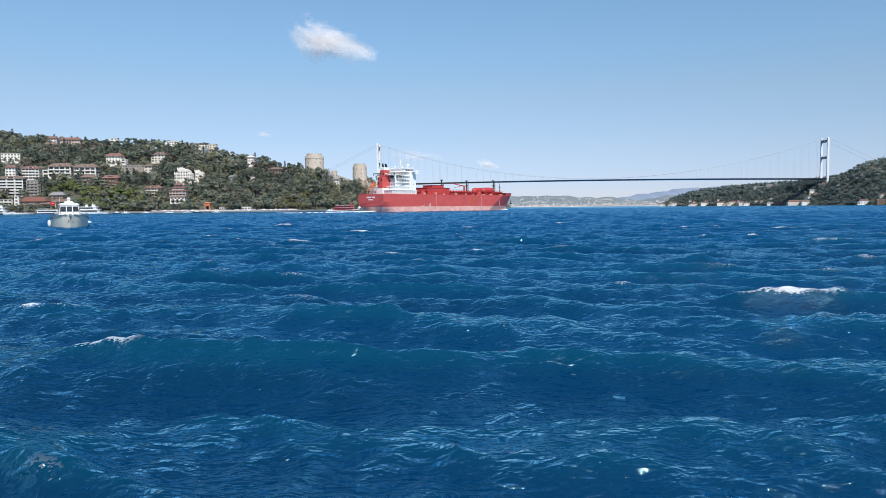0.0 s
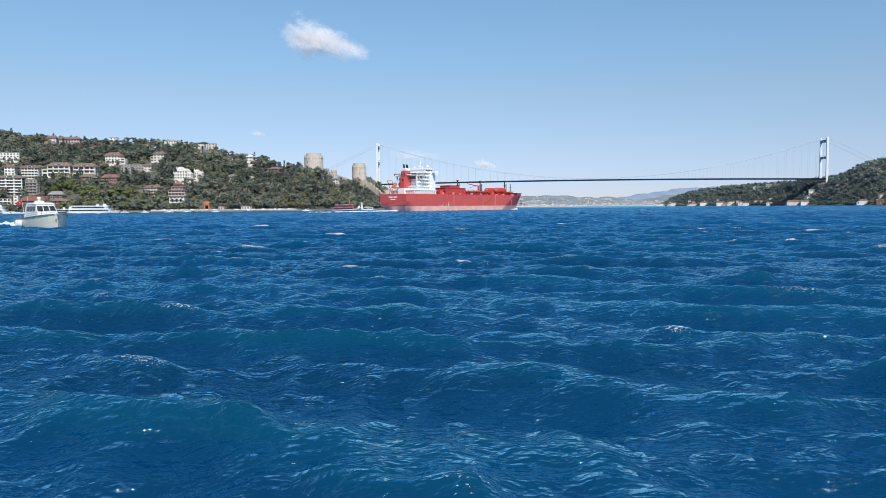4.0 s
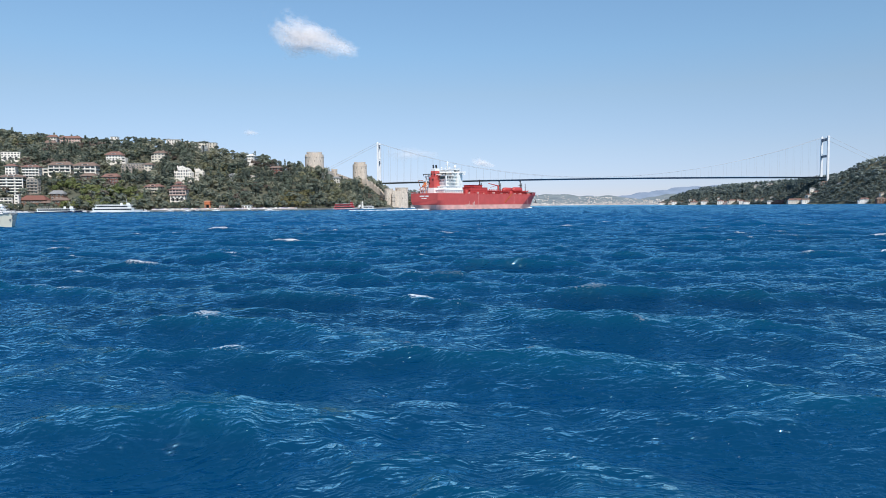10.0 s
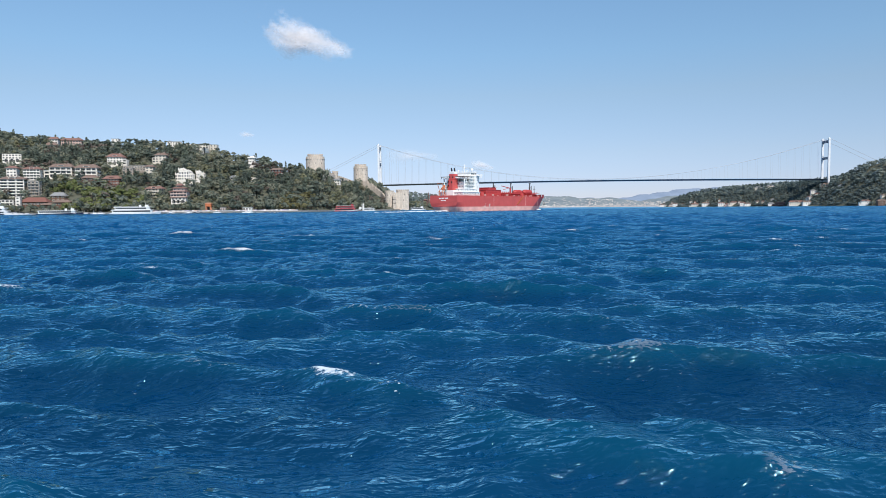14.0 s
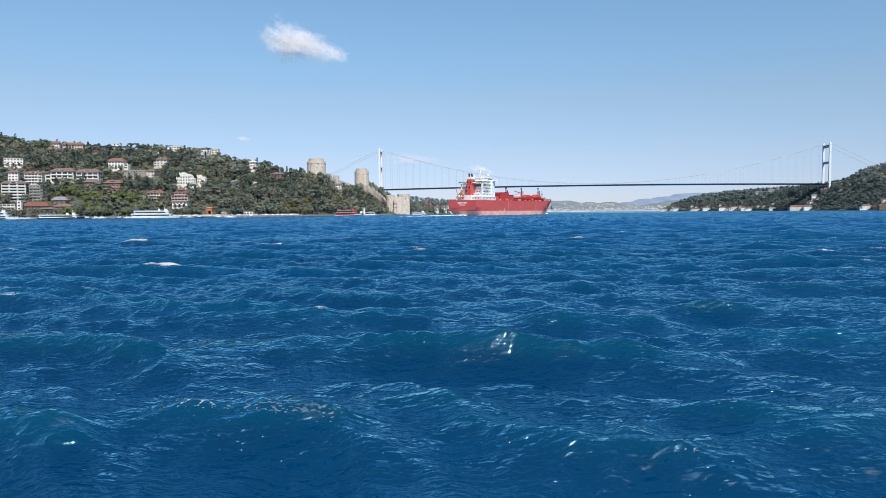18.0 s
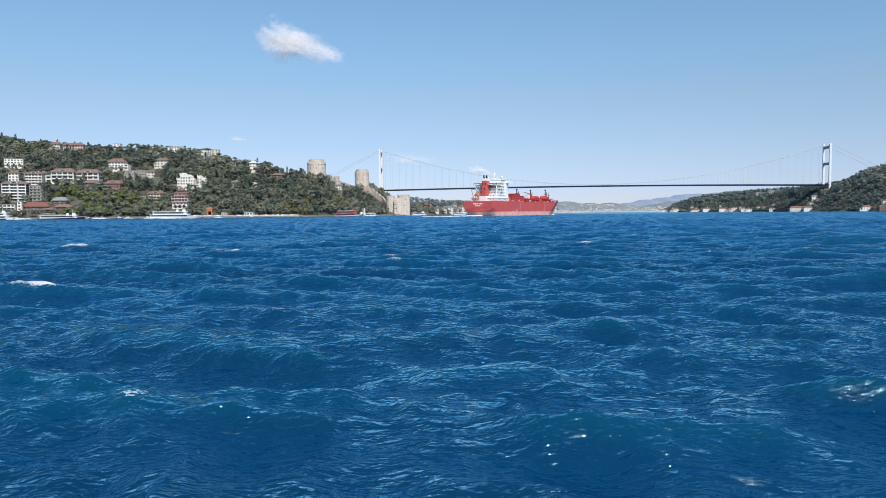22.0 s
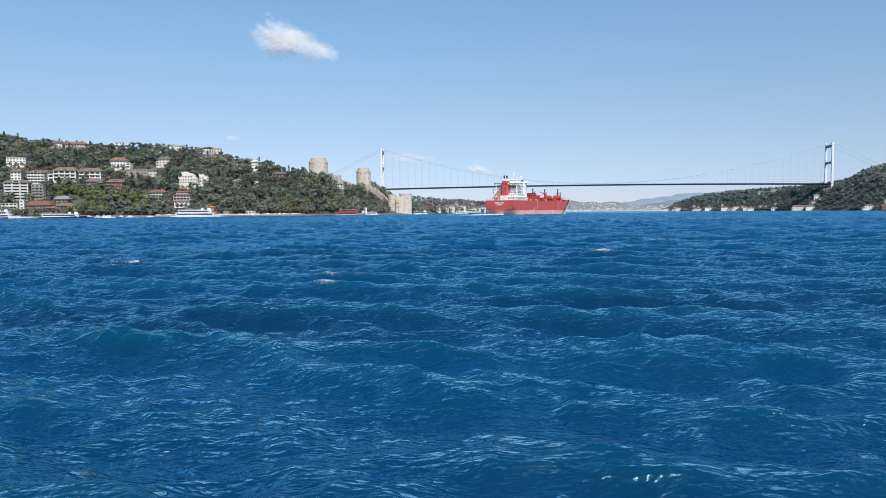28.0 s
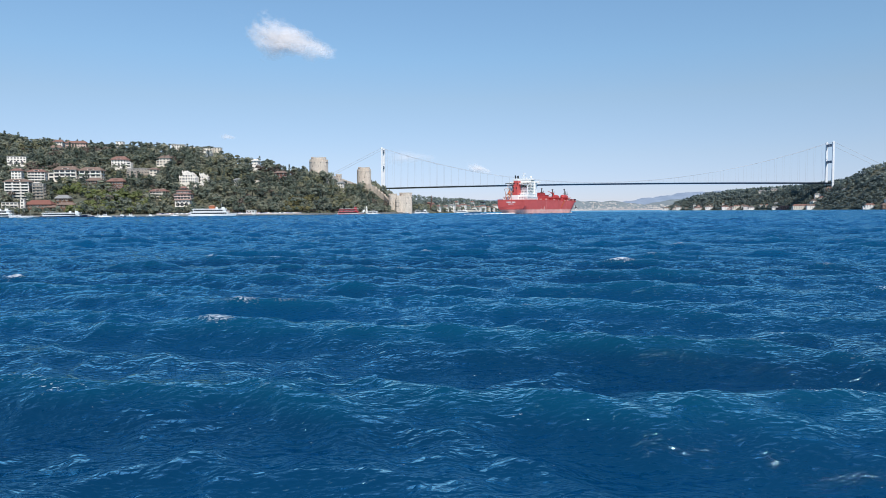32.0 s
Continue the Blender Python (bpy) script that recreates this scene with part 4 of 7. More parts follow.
# ---- suspension bridge ----
def build_bridge():
    A, Z = Vector((-164, 1830, 0)), Vector((965, 1760, 0))
    d = (Z - A).normalized()
    n = Vector((-d.y, d.x, 0))
    span, half, top = (Z - A).length, 17.0, 166.0
    e = empty("suspension_bridge", Matrix.Identity(4), "long grey suspension bridge with slender portal towers and dark deck", "bridge")

    def at(s, side, z):
        return A + d * s + n * side * half + Vector((0, 0, z))

    def deck_z(s):
        return 64.5 + 2.5 * s / span + 4.6 * (1 - (2 * s / span - 1) ** 2)

    for s0 in (0.0, span):
        for side in (-1, 1):
            base = at(s0, side, 30)
            b = B()
            for z0, z1, w0, w1 in ((22, 48, 9, 8), (48, top - 2, 5.4, 4.4), (top - 2, top + 1.5, 5.2, 5.2)):
                q = [base + d * (sx * w0 / 2) + n * (sy * w0 / 2 * 0.85) for sx, sy in ((-1, -1), (1, -1), (1, 1), (-1, 1))]
                q2 = [base + d * (sx * w1 / 2) + n * (sy * w1 / 2 * 0.85) for sx, sy in ((-1, -1), (1, -1), (1, 1), (-1, 1))]
                loft(b, [[(p.x, p.y, z0) for p in q], [(p.x, p.y, z1) for p in q2]])
            leg = part("tower_leg", b, M["bridge_grey"], e)
            b = B()
            p = at(s0, side, top + 1.5)
            rod(b, p, p + Vector((0, 0, 2.6)), 2.2, 8, 1.4)
            part("cable_saddle", b, M["bridge_grey"], leg)
        for z0, hh in ((top - 9, 6.5), (116, 6.0), (60, 5.0)):
            b = B()
            pa, pb = at(s0, -1, z0), at(s0, 1, z0)
            mid = (pa + pb) / 2
            box(b, 0, 0, 0, 3.6, 2 * half, hh, bev=0.3)
            bmesh.ops.rotate(b, verts=b.verts[:], cent=(0, 0, 0), matrix=Matrix.Rotation(math.atan2(d.y, d.x), 3, "Z"))
            bmesh.ops.translate(b, verts=b.verts[:], vec=(mid.x, mid.y, z0))
            part("crossbeam", b, M["deck_steel"] if z0 > 100 else M["bridge_grey"], e)
    # deck: an aerofoil box in lengths, with kerb and rail
    N = 62
    for i in range(-11, N + 11):
        s0, s1 = i * span / N, (i + 1) * span / N
        rings = []
        for s in (s0, s1):
            z = deck_z(s)
            prof = ((-1.15, 0), (-1.0, -1.0), (-0.55, -3.0), (0.55, -3.0), (1.0, -1.0), (1.15, 0))
            rings.append([A + d * s + n * (u * half) + Vector((0, 0, z + v)) for u, v in prof])
        deck = part("deck_section", loft(B(), rings), M["deck_steel"], e)
        for side in (-1.1, 1.1):
            b = rod(B(), A + d * s0 + n * side * half + Vector((0, 0, deck_z(s0) + 1.2)), A + d * s1 + n * side * half + Vector((0, 0, deck_z(s1) + 1.2)), 0.12, 4)
            part("parapet_rail", b, M["cable"], deck)

    def cable_z(s):
        return 73.5 + (top + 2 - 73.5) * (2 * s / span - 1) ** 2

    for side in (-1, 1):
        b = B()
        pts = [at(i * span / 60, side, cable_z(i * span / 60)) for i in range(61)]
        for p, q in zip(pts, pts[1:]):
            rod(b, p, q, 0.36, 6)
        part("main_cable", b, M["cable"], e)
        for s0, sg in ((0, -1), (span, 1)):
            part("backstay_cable", rod(B(), at(s0, side, top + 2), at(s0 + sg * 215, side, 62), 0.40, 6), M["cable"], e)
        for i in range(1, 61):
            s = (i - 0.5) * span / 60
            if cable_z(s) - deck_z(s) > 1.2:
                b = rod(B(), at(s, side, deck_z(s)), at(s, side, cable_z(s)), 0.13 if s > span * 0.3 else 0.18, 4)
                part("hanger", b, M["cable"], e)
    for s0, sg in ((0, -1), (span, 1)):
        for k2 in range(1, 4):
            p = A + d * (s0 + sg * 55 * k2)
            b = B()
            for side in (-0.6, 0.6):
                q = p + n * side * half
                rod(b, q + Vector((0, 0, 5)), q + Vector((0, 0, 64)), 2.0, 10)
            part("pier", b, M["concrete"], e)


build_bridge()


# ---- woods ----
def crown(rng, kind, leaves):
    """One tree of unit height: sprays of leaves on several lumps round a trunk; points, triangles and normals."""
    d = rng.normal(size=(leaves, 3))
    d /= np.linalg.norm(d, axis=1, keepdims=True)
    if kind == "spire":
        z = 0.06 + 0.94 * rng.random(leaves) ** 0.85
        rad = 0.17 * (1.04 - z) ** 0.75 * (0.75 + 0.4 * rng.random(leaves))
        d[:, 2] = 0.25 * np.abs(d[:, 2])
        d /= np.linalg.norm(d, axis=1, keepdims=True)
        c, size = np.stack([d[:, 0] * rad, d[:, 1] * rad, z], 1), 0.030 + 0.035 * rng.random(leaves)
    else:
        flat = kind == "umbrella"
        n = 9 if flat else 8
        m = rng.normal(size=(n, 3))
        m /= np.linalg.norm(m, axis=1, keepdims=True)
        mid = m * np.array([0.30, 0.30, 0.05]) + np.array([0, 0, 0.84]) if flat else m * np.array([0.24, 0.24, 0.23]) + np.array([0, 0, 0.60])
        r = rng.uniform(0.10, 0.15, n) if flat else rng.uniform(0.13, 0.21, n)
        pick = rng.integers(n, size=leaves)
        d[:, 2] = np.where(d[:, 2] < -0.3, -d[:, 2], d[:, 2])
        c = mid[pick] + d * r[pick][:, None] * rng.uniform(0.7, 1.08, (leaves, 1)) * np.array([1, 1, 0.55 if flat else 1.0])
        size = (0.036 + 0.045 * rng.random(leaves)) * (1.0 if leaves > 60 else 1.75)
    out = c - np.array([0, 0, 0.45])
    out /= np.linalg.norm(out, axis=1, keepdims=True)
    n = 0.5 * out + 0.6 * d + 0.34 * rng.normal(size=d.shape)
    n /= np.linalg.norm(n, axis=1, keepdims=True)
    a = np.cross(n, rng.normal(size=d.shape))
    a /= np.linalg.norm(a, axis=1, keepdims=True)
    b = np.cross(n, a)
    a, b = a * size[:, None], b * (size * rng.uniform(0.6, 1.1, leaves))[:, None]
    V = np.stack([c - a - b, c + a - 0.7 * b, c + 0.8 * a + b, c - 0.7 * a + 0.8 * b], 1).reshape(-1, 3)
    k4 = np.arange(leaves)[:, None] * 4
    T = np.concatenate([k4 + np.array([[0, 1, 2]]), k4 + np.array([[0, 2, 3]])])
    soft = 0.60 * out + 0.40 * d + 0.15 * n
    N = np.repeat(soft / np.linalg.norm(soft, axis=1, keepdims=True), 4, 0)
    return V, T, N


def with_trunk(shape):
    V, T, N = shape
    box_tri = np.array([[0, 1, 4], [1, 5, 4], [1, 2, 5], [2, 6, 5], [2, 3, 6], [3, 7, 6], [3, 0, 7], [0, 4, 7]])
    t = 0.022
    stem = np.array([[-t, -t, -0.25], [t, -t, -0.25], [t, t, -0.25], [-t, t, -0.25], [-t, -t, 0.6], [t, -t, 0.6], [t, t, 0.6], [-t, t, 0.6]])
    return np.concatenate([V, stem]), np.concatenate([T, box_tri + len(V)]), np.concatenate([N, np.tile([[0.0, -0.98, 0.2]], (8, 1))])


def plant(name, spots, templates, material, label, rng):
    """Many trees as one mesh; spots are x, y, z, height, width factor."""
    V, T, N, tone, n = [], [], [], [], 0
    for x, y, z, h, wf in spots:
        v, t, nr = templates[rng.integers(len(templates))]
        a = rng.random() * 6.283
        c, s = math.cos(a), math.sin(a)
        q = v * np.array([h * wf, h * wf, h])
        V.append(np.stack([q[:, 0] * c - q[:, 1] * s + x, q[:, 0] * s + q[:, 1] * c + y, q[:, 2] + z], 1))
        N.append(np.stack([nr[:, 0] * c - nr[:, 1] * s, nr[:, 0] * s + nr[:, 1] * c, nr[:, 2]], 1))
        T.append(t + n)
        tone.append(np.full(len(v), rng.random()))
        n += len(v)
    return tagged(soup(name, np.concatenate(V), np.concatenate(T), material, np.concatenate(N), np.concatenate(tone)), label, "woods", kind="stuff")


def free(x, y):
    for cx, cy, r, reach in CLEAR:
        if abs(x - cx) < r and cy - reach < y < cy + r + 12:
            return False
    return True


def build_woods():
    rng = np.random.default_rng(21)
    broad = [with_trunk(crown(rng, "broad", 104)) for _ in range(9)]
    broad_far = [with_trunk(crown(rng, "broad", 30)) for _ in range(6)]
    spire_far = [with_trunk(crown(rng, "spire", 34)) for _ in range(3)]
    spire = [with_trunk(crown(rng, "spire", 70)) for _ in range(4)]
    umb = [with_trunk(crown(rng, "umbrella", 80)) for _ in range(3)]
    leafy, olive, russet, pine, cyp, light, ochre = [], [], [], [], [], [], []
    for _ in range(8300):
        x = rng.uniform(-780, -40)
        ys, yr = np.interp(x, W_X, W_SHORE), np.interp(x, W_RIDGE_X, W_RIDGE_Y)
        y = ys + (yr - ys) * rng.uniform(0.035, 1.07)
        if rng.random() > (yr - ys) / 330 or not free(x, y):
            continue
        if y > 990 and x > -120:
            continue
        z, g = gz(x, y), math.sin(x * 0.031 + 1.3) + math.sin(y * 0.043 + x * 0.017)
        p = rng.random()
        u = (y - ys) / (yr - ys)
        if u < 0.34 and -420 < x < -320 and p < 0.55:
            light.append((x, y, z, rng.uniform(7, 11), 1.05))
        elif abs(x + 170) < 17 and u < 0.34 and p < 0.8:
            ochre.append((x, y, z, rng.uniform(7, 10), 1.0))
        elif p < (0.22 if math.sin(x * 0.05 + y * 0.021) > 0.55 else 0.09):
            cyp.append((x, y, z, rng.uniform(9, 17), rng.uniform(0.8, 1.5)))
        elif g > 0.35 and p < 0.5:
            pine.append((x, y, z, rng.uniform(8, 13), 1.0))
        elif p > 0.94:
            pine.append((x, y, z, rng.uniform(10, 14), 1.0))
        else:
            tint = math.sin(x * 0.047 + 2.1) + math.sin(y * 0.061 - x * 0.023) + rng.normal(0, 0.75)
            into = olive if tint > 1.15 else russet if tint < -1.75 else leafy
            into.append((x, y, z, 4.5 + 9 * rng.random() ** 1.7 + (2 if u > 0.85 and p > 0.6 else 0), rng.uniform(0.95, 1.5)))
    # undergrowth round the houses and on the terraces
    for _ in range(5200):
        x = rng.uniform(-640, -60)
        ys, yr = np.interp(x, W_X, W_SHORE), np.interp(x, W_RIDGE_X, W_RIDGE_Y)
        y = ys + 9 + (yr - ys) * rng.uniform(0.0, 1.0)
        near = [1 for cx, cy, r, reach in CLEAR if abs(x - cx) < r + 4 and cy - reach - 12 < y < cy + r + 14]
        on = [1 for cx, cy, r, reach in CLEAR if abs(x - cx) < r and cy - 2.5 < y < cy + 13]
        low = [1 for cx, cy, r, reach in CLEAR if abs(x - cx) < r and cy - reach < y < cy]
        if near and not on and y > ys + 24:
            (olive if rng.random() < 0.3 else leafy).append((x, y, gz(x, y), rng.uniform(1.4, 2.2) if low else rng.uniform(2.5, 5), rng.uniform(1.1, 1.8)))
    # hedges and planting behind the quay
    for _ in range(420):
        x = rng.uniform(-330, -95)
        y = float(np.interp(x, W_X, W_SHORE)) + rng.uniform(8, 24)
        if not [1 for cx, cy, r, reach in CLEAR if abs(x - cx) < r and cy - reach < y < cy + 8]:
            (russet, leafy, olive)[int(rng.integers(3))].append((x, y, gz(x, y), rng.uniform(1.6, 4.2), rng.uniform(1.0, 1.6)))
    for x, y in ((-236, 925), (-229, 922), (-318, 936), (-420, 950), (-470, 955), (-552, 975)):
        pine.append((x, y, gz(x, y), 15.5, 1.15))
    # stands of tall dark conifers, and single trees whose colour stands out
    for x, y, n, h in ((-508, 858, 9, 17), (-492, 862, 8, 16), (-455, 872, 8, 15), (-438, 868, 6, 14), (-376, 796, 5, 15), (-352, 806, 5, 13), (-204, 918, 3, 15), (-192, 915, 2, 17), (-186, 912, 2, 16), (-310, 862, 6, 13), (-470, 940, 5, 13), (-430, 945, 5, 13)):
        for i in range(n):
            px, py = x + rng.normal(0, 5), y + rng.normal(0, 5)
            cyp.append((px, py, gz(px, py), h * rng.uniform(0.75, 1.1), rng.uniform(1.2, 1.9)))
    for x, y, n in ((-418, 764, 7), (-410, 768, 5), (-360, 762, 9), (-345, 764, 9), (-380, 760, 8)):
        for i in range(n):
            px, py = x + rng.normal(0, 6), y + rng.normal(0, 4)
            light.append((px, py, gz(px, py), rng.uniform(6, 10), rng.uniform(1.0, 1.3)))
    for x, y, n in ((-396, 776, 6), (-386, 778, 5), (-440, 770, 3), (-560, 935, 6), (-350, 896, 5)):
        for i in range(n):
            px, py = x + rng.normal(0, 5), y + rng.normal(0, 4)
            russet.append((px, py, gz(px, py), rng.uniform(7, 11), rng.uniform(1.0, 1.3)))
    # trees that hide the foot of the upper tower and of the walls, and those on the slope behind the shoreward wall
    def reach_up(x, y, top, wide):
        z = gz(x, y)
        if top - z > 2:
            leafy.append((x, y, z, top - z, rng.uniform(0.9, 1.2) * wide / max(top - z, 3.0)))

    for _ in range(34):
        reach_up(rng.uniform(-187, -147), rng.uniform(904, 914), rng.uniform(53, 58), 10)
    for (xa, ya, za), (xb, yb, zb) in (((-158, 937, 44), (-151, 985, 41.5)), ((-151, 985, 41.5), (-133, 1048, 34.5)), ((-119, 1050, 39), (-104, 1041, 31)), ((-104, 1041, 31), (-90, 1028, 20)), ((-90, 1028, 20), (-78, 998, 9))):
        for _ in range(16):
            f = rng.random()
            x, y, z = xa + (xb - xa) * f, ya + (yb - ya) * f, za + (zb - za) * f
            reach_up(x + rng.uniform(-8, 0), y - rng.uniform(8, 18), z + rng.uniform(-2.5, 2.5), 8)
            if xa > -130:
                reach_up(x + rng.uniform(2, 8), y + rng.uniform(12, 34), z + rng.uniform(10, 15.5), 10)
    plant("olive_groves", olive, broad, M["olive"], "lighter olive-green trees scattered over the western hill", rng)
    plant("russet_trees", russet, broad, M["russet"], "brownish trees among the hillside woods", rng)
    plant("west_hill_woods", leafy, broad, M["woods"], "dense mixed green woods covering the western hill", rng)
    plant("west_hill_pines", pine, broad[:3] + umb, M["pines"], "dark umbrella pines among the hillside woods", rng)
    plant("west_hill_cypresses", cyp, spire, M["pines"], "dark slim cypresses on the western hill", rng)
    plant("light_green_grove", light, broad, M["bright"], "light green broadleaf grove near the shore", rng)
    plant("ochre_grove", ochre, broad, M["autumn"], "ochre-brown trees near the waterfront", rng)
    mid, east, dark = [], [], []
    for _ in range(900):
        x, u = rng.uniform(-60, 230), rng.uniform(0.06, 1.1)
        ys, yr = np.interp(x, W_X, W_SHORE), np.interp(x, W_RIDGE_X, W_RIDGE_Y)
        y = ys + (yr - ys) * u
        if free(x, y):
            mid.append((x, y, gz(x, y), rng.uniform(5, 9), 1.25))
    grove = []
    for _ in range(170):
        x = rng.uniform(-62, 150)
        y = float(np.interp(x, W_X, W_SHORE)) + rng.uniform(7, 26) * (1 + max(0, x) / 90)
        if not [1 for cx, cy, r, reach in CLEAR if abs(x - cx) < r * 0.6 and cy - 3 < y < cy + 12]:
            grove.append((x, y, max(1.8, gz(x, y)), rng.uniform(4, 9 + 4 * (x < -10)), rng.uniform(0.9, 1.3)))
    plant("shore_grove", grove[::2], broad, M["olive"], "brownish-green trees along the shore beyond the fortress", rng)
    plant("dark_shore_grove", grove[1::2], broad, M["woods"], "dark trees at the foot of the keep", rng)
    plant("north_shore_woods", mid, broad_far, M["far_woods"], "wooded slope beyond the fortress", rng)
    for _ in range(4700):
        y = rng.uniform(1380, 2520)
        x = np.interp(y, E_Y, E_SHORE) + 4 + 240 * rng.random() ** 1.5
        if not free(x, y) or rng.random() > 0.95:
            continue
        z, o = gz(x, y), x - np.interp(y, E_Y, E_SHORE)
        low = 0.55 if o < 45 else 1.0
        # nearly all dark conifers within one band of the slope
        if 1780 < y < 1960 and o > 12 and rng.random() < 0.85:
            dark.append((x, y, z, rng.uniform(11, 17) * low, 0.85))
        elif rng.random() < 0.24:
            dark.append((x, y, z, rng.uniform(10, 16) * low, 0.75))
        else:
            east.append((x, y, z, (4.5 + 9.5 * rng.random() ** 1.7) * low, 1.6 / low ** 0.5))
    for _ in range(2600):
        y = rng.uniform(1380, 2520)
        x = np.interp(y, E_Y, E_SHORE) + 5 + 75 * rng.random()
        if not [1 for cx, cy, r, reach in CLEAR if abs(x - cx) < r and cy - 4 < y < cy + 12]:
            (dark if rng.random() < 0.1 else east).append((x, y, gz(x, y), rng.uniform(3.0, 7.5), rng.uniform(1.1, 1.8)))
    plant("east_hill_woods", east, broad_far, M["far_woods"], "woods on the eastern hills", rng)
    plant("east_hill_pines", dark, spire_far + broad_far[:2], M["far_pines"], "dark conifers on the eastern hill, thickest in one band", rng)


build_woods()


# trees along the western waterfront, each a thing of its own
def tree(label, seed, h, material):
    rng = np.random.default_rng(seed)
    e = empty("tree", pose(0, 0, -50), label, "tree", "waterfront trees")
    b = B()
    rod(b, (0, 0, -0.5), (0.1, 0, h * 0.45), h * 0.035, 8, h * 0.022)
    for i in range(5):
        a = i * 1.26 + rng.random()
        rod(b, (0.1, 0, h * (0.28 + 0.04 * i)), (h * 0.26 * math.cos(a), h * 0.26 * math.sin(a), h * (0.55 + 0.06 * i)), h * 0.014, 5, h * 0.006)
    part("trunk", b, M["trunk"], e)
    v, t, nr = crown(rng, "broad", 300)
    leaves = soup("crown", v * np.array([h * 1.1, h * 1.1, h]), t, material, nr, np.full(len(v), 0.5))
    leaves.parent = e
    return e


def plant_waterfront():
    kinds = [tree("rounded green waterfront tree", 5, 9, M["woods"]), tree("light green plane tree by the quay", 6, 10, M["bright"]), tree("dark green waterfront tree", 8, 8, M["pines"])]
    rng = random.Random(4)
    used = set()
    for i in range(64):
        x = -450 + i * 5.9 + rng.uniform(-1.5, 1.5)
        y = float(np.interp(x, W_X, W_SHORE)) + rng.uniform(9, 17)
        if not all(not (abs(x - cx) < r * 0.8 and y > cy - 4) for cx, cy, r, reach in CLEAR):
            continue
        j = rng.choice((0, 0, 2, 1)) if x < -310 else rng.choice((0, 0, 0, 2))
        m = Matrix.Translation((x, y, gz(x, y))) @ Matrix.Rotation(rng.random() * 6.28, 4, "Z")
        if j not in used:
            used.add(j)
            kinds[j].matrix_basis = m
        else:
            copy_thing(kinds[j], m)


plant_waterfront()


# ---- quay ----
def build_quay():
    for name, x0, x1, label in (("quay_1", -560, -300, "pale concrete quay below the gardens"), ("quay_2", -300, -165, "white-edged waterfront road and quay"), ("quay_3", -165, -30, "stone quay in front of the fortress")):
        e = empty(name, Matrix.Identity(4), label, "quay", kind="structure")
        n = int((x1 - x0) / 9)
        for i in range(n):
            xa, xb = x0 + (x1 - x0) * i / n, x0 + (x1 - x0) * (i + 1) / n
            ya, yb = float(np.interp(xa, W_X, W_SHORE)), float(np.interp(xb, W_X, W_SHORE))
            L, ang = math.hypot(xb - xa, yb - ya), math.degrees(math.atan2(yb - ya, xb - xa))
            b = box(B(), 0, 3.0, -3, L, 7, 5.0, bev=0.1)
            s = part("quay_block", b, M["quay_stone"], e)
            s.matrix_basis = pose((xa + xb) / 2, (ya + yb) / 2, 0, 0, 0, ang)
            if name == "quay_2":
                part("parapet", box(B(), 0, 0.2, 2.0, L, 0.35, 0.4), M["white"], s)
                for j in range(4):
                    fence = M[("pink", "white", "pink", "lilac", "white", "pink", "navy", "lilac", "white", "steel")[(i * 7 + j * 3 + i * j) % 10]]
                    part("fence_panel", box(B(), (j - 1.5) * L / 4, 0.3, 2.4, L / 4 * 0.97, 0.12, 0.75 + 0.12 * ((i * i + j) % 3)), fence, s)


build_quay()


def kiosk():
    e = empty("garden_kiosk", pose(-252.5, 752, 2.2), "tall orange timber kiosk with a closed top and dark opening", "kiosk")
    for sx in (-2.3, 2.3):
        for sy in (-1.6, 1.6):
            part("post", box(B(), sx, sy, 0, 1.1, 0.7, 5.0, bev=0.05), M["orange_dull"], e)
    part("back_wall", box(B(), 0, 1.9, 0, 4.6, 0.2, 5.0), M["dark_trim"], e)
    top = part("upper_room", box(B(), 0, 0, 4.9, 6.0, 4.2, 3.1, bev=0.08), M["orange"], e)
    for z in (5.6, 6.4, 7.2):
        part("board", box(B(), 0, -2.12, z, 5.9, 0.08, 0.14), M["orange_dull"], top)
    part("roof", hip_roof(B(), 6.0, 4.2, 8.2, 0.9, 0.5), M["orange_dull"], e)
    part("counter", box(B(), 0, -1.5, 0, 4.2, 0.5, 1.1), M["redwood"], e)


kiosk()


def beacon():
    e = empty("harbour_light", pose(-103, 903, 1.8), "small white harbour light tower on the quay", "beacon")
    part("tower", rod(B(), (0, 0, 0), (0, 0, 7.2), 1.5, 12, 1.0), M["white"], e)
    part("gallery", rod(B(), (0, 0, 6.0), (0, 0, 6.4), 1.7, 12), M["white"], e)
    part("lantern", rod(B(), (0, 0, 7.2), (0, 0, 9.0), 0.7, 10, 0.2), M["white"], e)


beacon()


